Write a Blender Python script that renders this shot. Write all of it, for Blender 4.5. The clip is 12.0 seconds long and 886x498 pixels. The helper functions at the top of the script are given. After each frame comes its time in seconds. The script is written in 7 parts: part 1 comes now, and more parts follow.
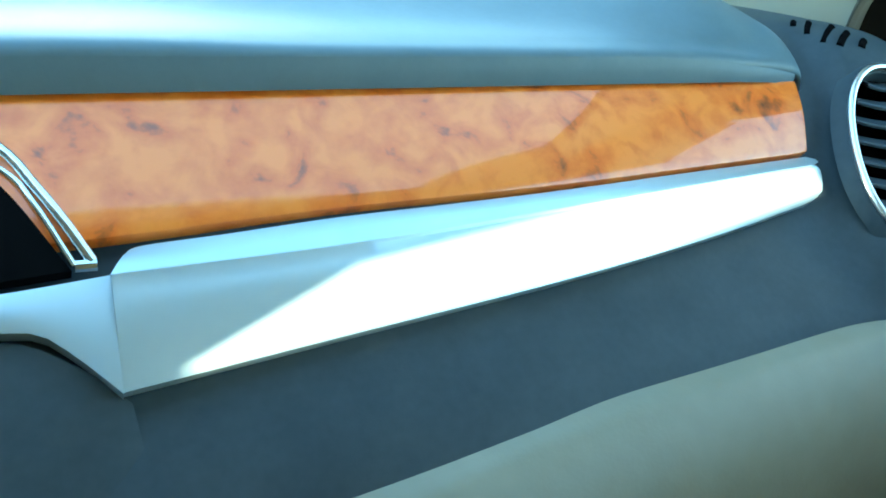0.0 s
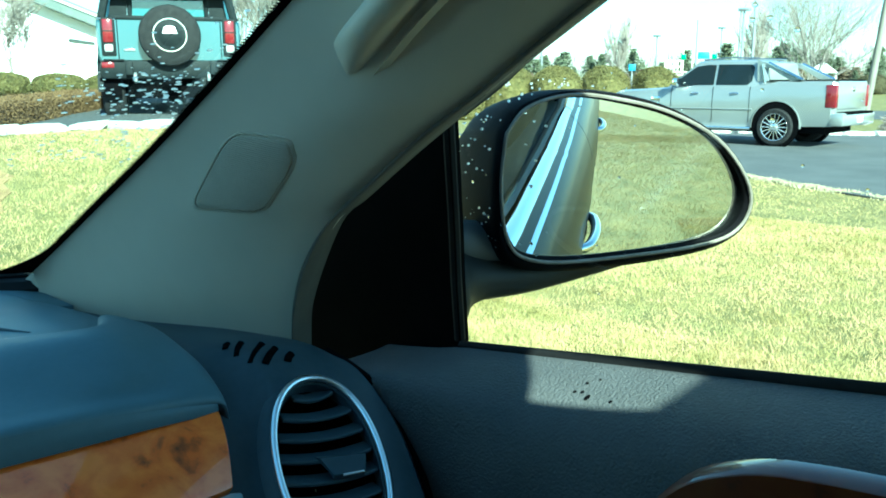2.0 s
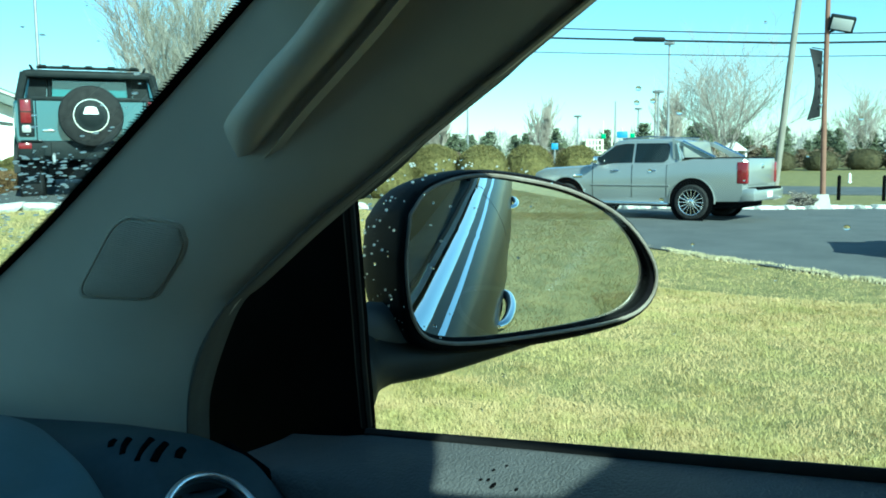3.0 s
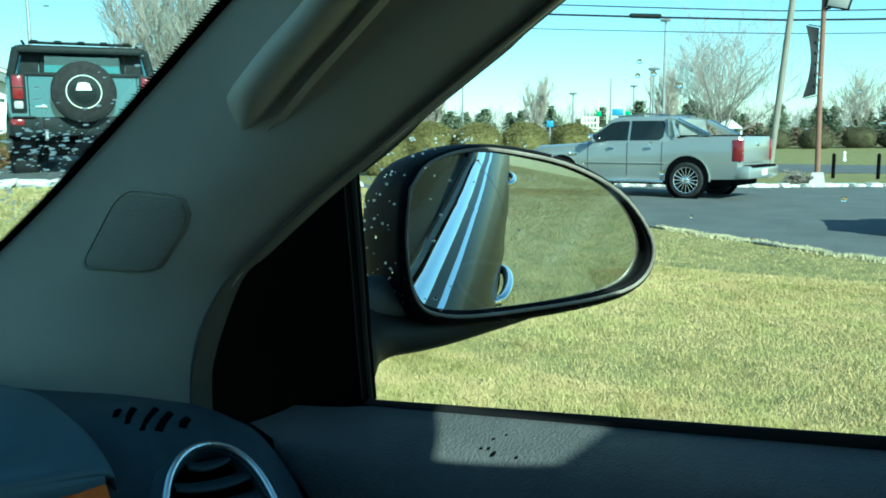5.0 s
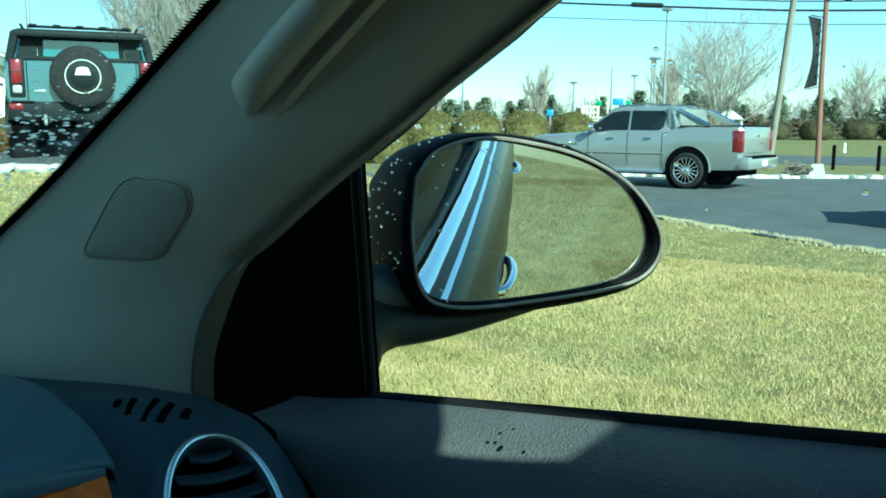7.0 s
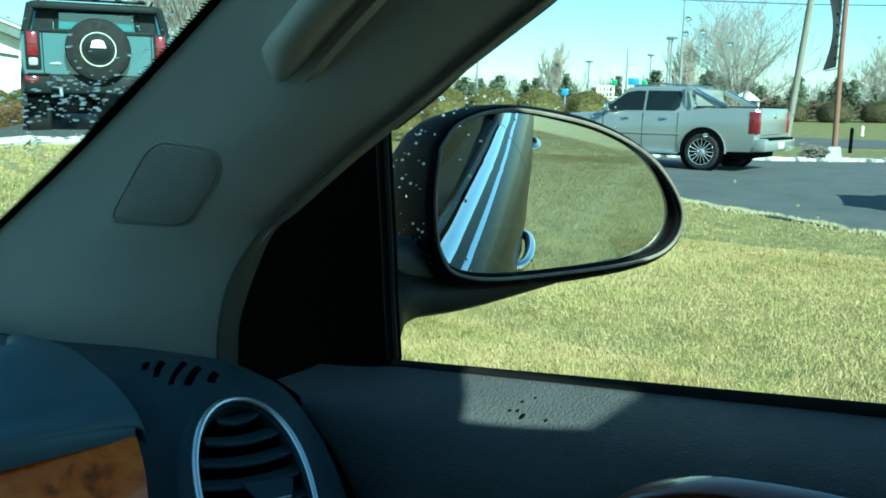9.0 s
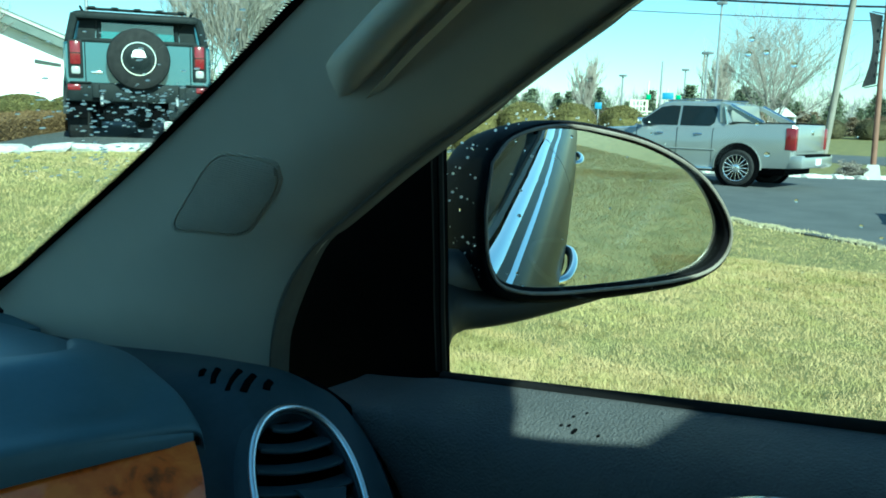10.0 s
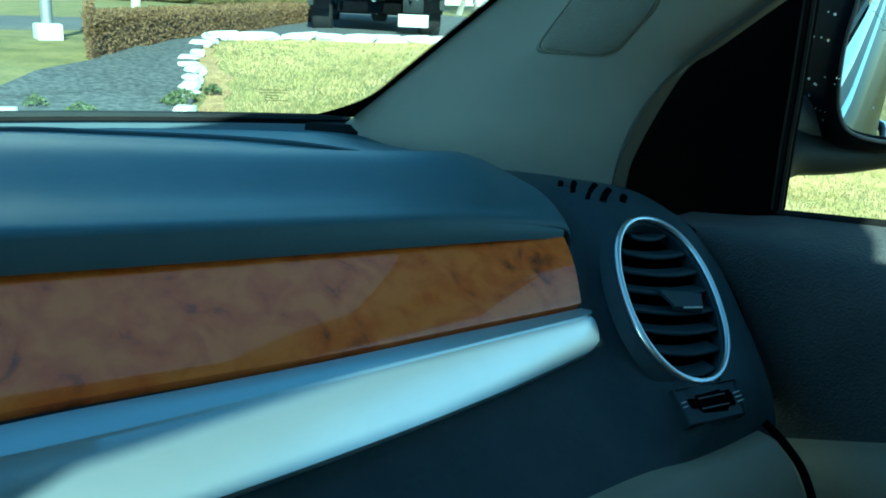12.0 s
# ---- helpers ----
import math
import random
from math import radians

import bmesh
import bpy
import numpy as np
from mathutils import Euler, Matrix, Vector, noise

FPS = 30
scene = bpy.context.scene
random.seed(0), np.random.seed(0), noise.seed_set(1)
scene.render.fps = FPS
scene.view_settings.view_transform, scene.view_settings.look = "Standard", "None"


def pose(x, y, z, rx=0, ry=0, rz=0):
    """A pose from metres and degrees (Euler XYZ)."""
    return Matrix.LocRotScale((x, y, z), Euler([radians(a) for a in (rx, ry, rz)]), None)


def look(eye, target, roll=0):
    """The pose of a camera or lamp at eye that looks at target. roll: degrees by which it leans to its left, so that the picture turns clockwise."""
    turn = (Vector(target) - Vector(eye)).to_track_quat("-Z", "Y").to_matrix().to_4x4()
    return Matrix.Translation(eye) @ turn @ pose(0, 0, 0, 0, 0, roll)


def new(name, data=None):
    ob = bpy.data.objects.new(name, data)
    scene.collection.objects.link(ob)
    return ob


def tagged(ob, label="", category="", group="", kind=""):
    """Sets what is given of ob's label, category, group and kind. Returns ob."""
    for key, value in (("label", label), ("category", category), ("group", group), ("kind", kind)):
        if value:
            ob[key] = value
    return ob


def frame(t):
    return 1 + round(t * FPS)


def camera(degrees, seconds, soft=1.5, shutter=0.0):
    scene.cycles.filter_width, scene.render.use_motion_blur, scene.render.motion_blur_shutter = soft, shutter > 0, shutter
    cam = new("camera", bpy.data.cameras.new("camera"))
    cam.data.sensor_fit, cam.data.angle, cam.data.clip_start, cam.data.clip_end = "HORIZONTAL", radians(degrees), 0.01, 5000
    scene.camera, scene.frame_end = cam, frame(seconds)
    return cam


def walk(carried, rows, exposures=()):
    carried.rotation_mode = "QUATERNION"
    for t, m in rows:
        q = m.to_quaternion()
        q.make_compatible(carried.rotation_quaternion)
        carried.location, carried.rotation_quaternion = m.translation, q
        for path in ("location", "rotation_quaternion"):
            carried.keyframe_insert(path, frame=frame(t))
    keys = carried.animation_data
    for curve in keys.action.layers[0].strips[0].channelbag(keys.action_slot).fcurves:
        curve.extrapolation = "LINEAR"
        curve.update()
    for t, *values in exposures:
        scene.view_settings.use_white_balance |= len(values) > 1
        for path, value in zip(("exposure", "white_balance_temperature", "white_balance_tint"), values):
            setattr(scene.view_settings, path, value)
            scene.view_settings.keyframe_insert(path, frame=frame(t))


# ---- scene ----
from mathutils.bvhtree import BVHTree
cam = camera(56.6, 12.0, 1.8)
PATH = [
    (0, (0.054, -0.069, 1.355), (0.863, 1.486, 0.391), 3.3),
    (0.2, (0.101, -0.064, 1.353), (1.049, 1.452, 0.457), 4.7),
    (0.4, (0.138, -0.095, 1.365), (1.16, 1.435, 0.581), 3.6),
    (0.5, (0.142, -0.09, 1.366), (1.233, 1.421, 0.639), 3.3),
    (1, (0.183, -0.101, 1.388), (1.452, 1.339, 0.826), 2.0),
    (1.5, (0.213, -0.122, 1.401), (1.612, 1.239, 0.963), 1.6),
    (2, (0.236, -0.142, 1.416), (1.723, 1.135, 1.021), -0.2),
    (2.5, (0.252, -0.154, 1.423), (1.876, 0.985, 1.172), 0.6),
    (3, (0.261, -0.151, 1.418), (1.875, 1.01, 1.207), -0.5),
    (5, (0.253, -0.151, 1.415), (1.87, 0.997, 1.15), -0.4),
    (5.5, (0.255, -0.151, 1.413), (1.874, 0.991, 1.134), -0.1),
    (6, (0.259, -0.148, 1.414), (1.876, 0.993, 1.125), -0.3),
    (6.5, (0.259, -0.143, 1.415), (1.872, 1.004, 1.124), 0.1),
    (7, (0.259, -0.139, 1.415), (1.874, 1.004, 1.122), 0.1),
    (9, (0.249, -0.134, 1.409), (1.841, 1.027, 1.064), 0.8),
    (9.5, (0.241, -0.129, 1.409), (1.815, 1.058, 1.071), 0.9),
    (10, (0.233, -0.123, 1.411), (1.784, 1.098, 1.093), 1.5),
    (10.5, (0.23, -0.119, 1.406), (1.762, 1.123, 1.073), 1.5),
    (11, (0.208, -0.105, 1.392), (1.681, 1.2, 1.035), 2.2),
    (11.5, (0.163, -0.094, 1.384), (1.512, 1.333, 1.005), 3.1),
    (12, (0.113, -0.081, 1.347), (1.277, 1.446, 0.786), 2.6),
]
EXPOSURES = [(0, 4.3, 6850, -20), (0.25, 3.5, 6600, -20), (0.5, 2.5, 5700, -39), (1.0, 2.15, 5300, -33), (1.6, 2.1, 5250, -32), (2.2, 1.95, 5250, -33), (2.5, 1.8, 5250, -31), (2.8, 1.45, 5200, -31), (3.2, 1.17, 5200, -32), (11.0, 1.17, 5150, -34), (11.5, 1.45, 5100, -34), (12, 1.72, 5000, -37)]
walk(cam, [(t, look(eye, target, roll)) for t, eye, target, roll in PATH], EXPOSURES)

# ---- world and sun ----
SUN = Vector((-0.55, -1.1, 0.72)).normalized()
world = bpy.data.worlds.new("sky")
scene.world = world
world.use_nodes = True
wn = world.node_tree
sky = wn.nodes.new("ShaderNodeTexSky")
sky.sky_type, sky.sun_disc = "NISHITA", False
sky.dust_density, sky.ozone_density = 0.3, 2.5
sky.sun_elevation = math.asin(SUN.z)
sky.sun_rotation = math.atan2(SUN.x, SUN.y)
wn.links.new(sky.outputs[0], wn.nodes["Background"].inputs[0])
wn.nodes["Background"].inputs[1].default_value = 0.092
sun = new("sun", bpy.data.lights.new("sun", "SUN"))
sun.data.energy, sun.data.angle, sun.data.color = 5.0, radians(0.5), (1.0, 0.95, 0.86)
sun.matrix_world = look(SUN * 50, (0, 0, 0))


# ---- materials ----
def mat(name, c1, c2=None, scale=8.0, rough=0.5, metal=0.0, bump=0.0, bscale=None, coat=0.0, spec=0.5, detail=4.0, emit=None, stretch=None):
    m = bpy.data.materials.new(name)
    m.use_nodes = True
    nt = m.node_tree
    b = nt.nodes["Principled BSDF"]
    b.inputs["Roughness"].default_value, b.inputs["Metallic"].default_value = rough, metal
    b.inputs["Coat Weight"].default_value, b.inputs["Coat Roughness"].default_value = coat, 0.04
    b.inputs["Specular IOR Level"].default_value = spec
    tc = nt.nodes.new("ShaderNodeTexCoord")
    vec = tc.outputs["Object"]
    if stretch:
        mp = nt.nodes.new("ShaderNodeMapping")
        mp.inputs["Scale"].default_value = stretch
        nt.links.new(vec, mp.inputs[0])
        vec = mp.outputs[0]
    b.inputs["Base Color"].default_value = (*c1, 1)
    if c2:
        n1, n2 = nt.nodes.new("ShaderNodeTexNoise"), nt.nodes.new("ShaderNodeTexNoise")
        n1.inputs["Scale"].default_value, n1.inputs["Detail"].default_value = scale, detail
        n2.inputs["Scale"].default_value, n2.inputs["Detail"].default_value = scale * 7.3, 3.0
        nt.links.new(vec, n1.inputs["Vector"])
        nt.links.new(vec, n2.inputs["Vector"])
        add = nt.nodes.new("ShaderNodeMath")
        add.operation = "MULTIPLY_ADD"
        add.inputs[1].default_value = 0.45
        nt.links.new(n2.outputs[0], add.inputs[0])
        nt.links.new(n1.outputs[0], add.inputs[2])
        ramp = nt.nodes.new("ShaderNodeValToRGB")
        ramp.color_ramp.elements[0].position, ramp.color_ramp.elements[1].position = 0.5, 0.95
        ramp.color_ramp.elements[0].color, ramp.color_ramp.elements[1].color = (*c1, 1), (*c2, 1)
        nt.links.new(add.outputs[0], ramp.inputs[0])
        nt.links.new(ramp.outputs[0], b.inputs["Base Color"])
    if bump:
        nb, bp = nt.nodes.new("ShaderNodeTexNoise"), nt.nodes.new("ShaderNodeBump")
        nb.inputs["Scale"].default_value, nb.inputs["Detail"].default_value = bscale or scale * 10, 3.0
        bp.inputs["Strength"].default_value, bp.inputs["Distance"].default_value = bump, 0.1 / (bscale or scale * 10)
        nt.links.new(vec, nb.inputs["Vector"])
        nt.links.new(nb.outputs[0], bp.inputs["Height"])
        nt.links.new(bp.outputs[0], b.inputs["Normal"])
    if emit:
        b.inputs["Emission Color"].default_value, b.inputs["Emission Strength"].default_value = (*c1, 1), emit
    return m


def glass(name, tint, rough=0.0, gloss=0.06, graze=0.9):
    """A thin pane: tinted see-through, with gloss that grows towards grazing angles."""
    m = bpy.data.materials.new(name)
    m.use_nodes = True
    nt = m.node_tree
    nt.nodes.remove(nt.nodes["Principled BSDF"])
    tr, gl, mix, fr, pw, ad = [nt.nodes.new("ShaderNode" + n) for n in ("BsdfTransparent", "BsdfGlossy", "MixShader", "LayerWeight", "Math", "Math")]
    tr.inputs[0].default_value = (*tint, 1)
    gl.inputs["Roughness"].default_value = rough
    pw.operation, ad.operation = "POWER", "MULTIPLY_ADD"
    pw.inputs[1].default_value, ad.inputs[1].default_value, ad.inputs[2].default_value = 4.0, graze, gloss
    fr.inputs[0].default_value = 0.5
    nt.links.new(fr.outputs["Facing"], pw.inputs[0])
    nt.links.new(pw.outputs[0], ad.inputs[0])
    nt.links.new(ad.outputs[0], mix.inputs[0])
    nt.links.new(tr.outputs[0], mix.inputs[1])
    nt.links.new(gl.outputs[0], mix.inputs[2])
    nt.links.new(mix.outputs[0], nt.nodes["Material Output"].inputs[0])
    return m


PAD = mat("dark soft dash plastic", (0.092, 0.136, 0.160), (0.108, 0.154, 0.180), 30, 0.50, bump=0.3, bscale=700, spec=0.5)
SHELL = mat("black grained plastic", (0.044, 0.060, 0.072), (0.060, 0.078, 0.091), 25, 0.48, bump=0.4, bscale=650, spec=0.22)
DOORSKIN = mat("black leathery door vinyl", (0.085, 0.089, 0.091), (0.112, 0.116, 0.119), 18, 0.5, bump=1.0, bscale=460, spec=0.2)
for bump_node in [n for n in DOORSKIN.node_tree.nodes if n.type == "BUMP"]:
    bump_node.inputs["Distance"].default_value = 0.0016
BLACK = mat("matt black plastic", (0.0022, 0.0022, 0.0026), (0.004, 0.004, 0.0045), 20, 0.8, bump=0.2, bscale=400, spec=0.02)
RUBBER = mat("black rubber", (0.007, 0.007, 0.008), (0.012, 0.012, 0.012), 30, 0.75, bump=0.3, bscale=200, spec=0.2)
BEIGE = mat("grey-beige trim plastic", (0.63, 0.555, 0.425), (0.67, 0.595, 0.46), 6, 0.62, bump=0.3, bscale=600)
SEALGREY = mat("grey-brown rubber", (0.11, 0.095, 0.072), (0.14, 0.12, 0.092), 20, 0.75, bump=0.2, bscale=300)
GREYCLOTH = mat("dark grey cabin cloth", (0.05, 0.05, 0.048), (0.075, 0.073, 0.07), 12, 0.9, bump=0.3, bscale=300)
RIMGLINT = mat("brown-grey for the rim's highlight", (0.16, 0.135, 0.11), (0.26, 0.23, 0.20), 40, 0.5, spec=0.3)
HOUSEPAINT = mat("dark brown metallic mirror paint", (0.0042, 0.0038, 0.0048), (0.0075, 0.0068, 0.0082), 300, 0.62, spec=0.04)
BRACKETGREY = mat("grey bracket plastic", (0.07, 0.073, 0.072), (0.09, 0.093, 0.09), 15, 0.5)
FOOTGREY = mat("dark grey painted plastic", (0.012, 0.015, 0.017), (0.018, 0.021, 0.024), 15, 0.5, spec=0.25)
BEIGE_LEATHER = mat("beige vinyl", (0.27, 0.25, 0.185), (0.31, 0.29, 0.22), 9, 0.5, bump=0.5, bscale=350)
HEADLINER = mat("beige headliner cloth", (0.60, 0.575, 0.50), (0.66, 0.63, 0.555), 20, 0.9, bump=0.5, bscale=900)
SILVER = mat("satin silver paint", (0.56, 0.66, 0.71), (0.60, 0.70, 0.75), 12, 0.36, metal=0.62, bump=0.05, bscale=900)
CHROME = mat("bright chrome", (0.86, 0.87, 0.88), None, rough=0.12, metal=1.0)
RINGMETAL = mat("satin chrome ring", (0.97, 0.98, 0.99), None, rough=0.30, metal=1.0)
RIMALLOY = mat("bright alloy", (0.75, 0.76, 0.76), (0.85, 0.86, 0.86), 40, 0.22, metal=0.9)
CARPAINT = mat("dark metallic body paint", (0.012, 0.011, 0.010), (0.020, 0.018, 0.016), 300, 0.35, metal=0.0, coat=0.16, spec=0.15)
MIRROR = mat("mirror", (0.95, 0.96, 0.90), None, rough=0.0, metal=1.0)
PANE = glass("side window glass", (0.93, 0.97, 0.96), gloss=0.03, graze=0.16)
WINDSCREEN = glass("windscreen glass", (0.90, 0.97, 0.95))
WATER = bpy.data.materials.new("clear water drops")
WATER.use_nodes = True
wg = WATER.node_tree.nodes.new("ShaderNodeBsdfGlass")
wg.inputs["IOR"].default_value = 1.33
WATER.node_tree.links.new(wg.outputs[0], WATER.node_tree.nodes["Material Output"].inputs[0])
# Mostly white translucent: the sky's gleam in the drops is put into the colour.
RAINWHITE = bpy.data.materials.new("rain drops whitened for refracted sky")
RAINWHITE.use_nodes = True
rt = RAINWHITE.node_tree
rg_, rl, rm = [rt.nodes.new("ShaderNode" + n) for n in ("BsdfGlass", "BsdfTranslucent", "MixShader")]
rg_.inputs["IOR"].default_value = 1.33
rl.inputs[0].default_value = (1, 0.98, 0.93, 1)
rm.inputs[0].default_value = 0.85
rt.links.new(rg_.outputs[0], rm.inputs[1])
rt.links.new(rl.outputs[0], rm.inputs[2])
rt.links.new(rm.outputs[0], rt.nodes["Material Output"].inputs[0])
CABGLASS = glass("blue-green cab glass", (0.26, 0.50, 0.50), gloss=0.12)
TINTED = glass("dark tint holding light out of the cabin", (0.07, 0.08, 0.08))
GROUND = mat("dormant lawn", (0.100, 0.098, 0.028), (0.225, 0.192, 0.066), 3.2, 0.9, bump=1.0, bscale=45, detail=8)
ASPHALT = mat("asphalt", (0.068, 0.071, 0.073), (0.102, 0.105, 0.105), 1.2, 0.85, bump=0.6, bscale=120)
MULCH = mat("dark grey gravel mulch", (0.022, 0.025, 0.026), (0.13, 0.135, 0.135), 22, 0.95, bump=1.0, bscale=30, detail=8)
STONE = mat("white limestone", (0.40, 0.39, 0.355), (0.68, 0.67, 0.63), 6, 0.85, bump=0.8, bscale=18)
CONCRETE = mat("concrete", (0.42, 0.41, 0.38), (0.5, 0.49, 0.46), 4, 0.9, bump=0.3, bscale=60)
WHITEWALL = mat("white painted siding", (0.86, 0.86, 0.84), (0.9, 0.9, 0.88), 2, 0.7, bump=0.1, bscale=10)
ROOF = mat("grey-green shingle", (0.10, 0.12, 0.11), (0.16, 0.18, 0.17), 3, 0.85, bump=0.4, bscale=15)
TRUCKGLASS = mat("dark vehicle window glass", (0.010, 0.014, 0.015), None, rough=0.06, spec=0.35)
DARKGLASS = mat("dark window glass", (0.02, 0.03, 0.035), None, rough=0.05, spec=0.8)
TYRE = mat("tyre rubber", (0.012, 0.012, 0.013), (0.026, 0.026, 0.026), 15, 0.8, bump=0.3, bscale=80, spec=0.2)
TEAL = mat("teal body paint", (0.042, 0.105, 0.128), (0.054, 0.124, 0.148), 200, 0.3, metal=0.3, coat=1.0)
TRUCKPAINT = mat("silver metallic body paint", (0.30, 0.315, 0.305), (0.35, 0.365, 0.355), 300, 0.30, metal=0.45, coat=1.0)
RED = mat("red lamp lens", (0.13, 0.008, 0.012), (0.19, 0.014, 0.020), 30, 0.15, coat=0.5)
CLEAR = mat("clear lamp lens", (0.36, 0.36, 0.35), None, rough=0.15)
WHITEPAINT = mat("white paint", (0.75, 0.75, 0.74), (0.8, 0.8, 0.79), 10, 0.6)
RUST = mat("rusty steel pole", (0.15, 0.075, 0.05), (0.21, 0.11, 0.075), 4, 0.8, bump=0.3, bscale=40)
TANPOST = mat("weathered tan timber", (0.34, 0.30, 0.21), (0.46, 0.41, 0.30), 4, 0.85, bump=0.4, bscale=30, stretch=(6, 6, 0.6))
POLEWOOD = mat("grey utility pole wood", (0.17, 0.155, 0.13), (0.25, 0.23, 0.20), 3, 0.9, bump=0.6, bscale=30, stretch=(6, 6, 0.6))
STEEL = mat("galvanised steel", (0.25, 0.26, 0.27), (0.33, 0.34, 0.35), 3, 0.6, metal=0.6)
BARK = mat("grey bark", (0.17, 0.15, 0.125), (0.26, 0.23, 0.195), 6, 0.9, bump=0.5, bscale=40)
TWIG = mat("thin tan twigs", (0.21, 0.18, 0.155), (0.29, 0.255, 0.22), 8, 0.9)
HEDGEGREEN = mat("clipped evergreen", (0.082, 0.076, 0.022), (0.18, 0.15, 0.05), 5, 0.9, bump=0.8, bscale=60)
HEDGEDARK = mat("dark brownish evergreen", (0.040, 0.038, 0.018), (0.095, 0.080, 0.034), 5, 0.9, bump=0.8, bscale=60)
HEDGEBROWN = mat("brown winter hedge", (0.105, 0.062, 0.024), (0.185, 0.115, 0.050), 4, 0.9, bump=0.8, bscale=60)
# Conifer green made paler to carry the distance haze.
CONIFER = mat("dark conifer", (0.085, 0.108, 0.065), (0.17, 0.18, 0.11), 3, 0.9)
DUSTBLACK = mat("dusty black vehicle plastic", (0.007, 0.010, 0.011), (0.016, 0.020, 0.021), 9, 0.6, spec=0.15)
PALEGLASS = mat("pale blue door glass", (0.16, 0.30, 0.34), (0.2, 0.34, 0.38), 2, 0.08, spec=0.8)
DEADTWIG = mat("dry brown shrubs", (0.13, 0.095, 0.06), (0.24, 0.18, 0.12), 3, 0.9)
BANNER = mat("black banner cloth", (0.012, 0.013, 0.015), (0.02, 0.02, 0.022), 6, 0.8)
BLUE = mat("blue plastic", (0.05, 0.20, 0.36), (0.06, 0.23, 0.40), 5, 0.5)
DRYSTRAW = mat("pale dead grass", (0.40, 0.35, 0.20), (0.56, 0.50, 0.33), 8, 0.85)
STRAW = mat("straw and green grass blades", (0.3, 0.25, 0.1), None, rough=0.8, spec=0.25)


def grass_colours(m, stops, spread):
    """Patches at two scales, and each blade a little different."""
    nt = m.node_tree
    tc, n1, n2, geo, ramp = [nt.nodes.new("ShaderNode" + n) for n in ("TexCoord", "TexNoise", "TexNoise", "NewGeometry", "ValToRGB")]
    n1.inputs["Scale"].default_value, n1.inputs["Detail"].default_value = 0.9, 3.0
    n2.inputs["Scale"].default_value, n2.inputs["Detail"].default_value = 6.5, 4.0
    total = None
    for out, k in ((n1.outputs[0], 1.25), (n2.outputs[0], 0.9), (geo.outputs["Random Per Island"], spread)):
        node = nt.nodes.new("ShaderNodeMath")
        node.operation = "MULTIPLY_ADD"
        node.inputs[1].default_value, node.inputs[2].default_value = k, -0.08 - spread / 2 if total is None else 0.0
        nt.links.new(out, node.inputs[0])
        if total is not None:
            nt.links.new(total, node.inputs[2])
        total = node.outputs[0]
    for n in (n1, n2):
        nt.links.new(tc.outputs["Object"], n.inputs["Vector"])
    e = ramp.color_ramp.elements
    while len(e) < len(stops):
        e.new(0.5)
    for el, (pos, c) in zip(e, stops):
        el.position, el.color = pos, (*c, 1)
    nt.links.new(total, ramp.inputs[0])
    # greener and drier drifts
    n3, drift, mul = [nt.nodes.new("ShaderNode" + n) for n in ("TexNoise", "ValToRGB", "Mix")]
    n3.inputs["Scale"].default_value, n3.inputs["Detail"].default_value, n3.inputs["Distortion"].default_value = 2.6, 6.0, 0.8
    nt.links.new(tc.outputs["Object"], n3.inputs["Vector"])
    nt.links.new(n3.outputs[0], drift.inputs[0])
    for el, pos, c in zip(drift.color_ramp.elements, (0.36, 0.60), ((0.94, 0.95, 0.80, 1), (1.16, 1.04, 1.05, 1))):
        el.position, el.color = pos, c
    mul.data_type, mul.blend_type = "RGBA", "MULTIPLY"
    mul.inputs[0].default_value = 1.0
    nt.links.new(ramp.outputs[0], mul.inputs[6])
    nt.links.new(drift.outputs[0], mul.inputs[7])
    nt.links.new(mul.outputs[2], nt.nodes["Principled BSDF"].inputs["Base Color"])


grass_colours(STRAW, ((0.10, (0.088, 0.092, 0.024)), (0.38, (0.135, 0.130, 0.034)), (0.62, (0.27, 0.222, 0.080)), (0.92, (0.47, 0.395, 0.19))), 0.50)


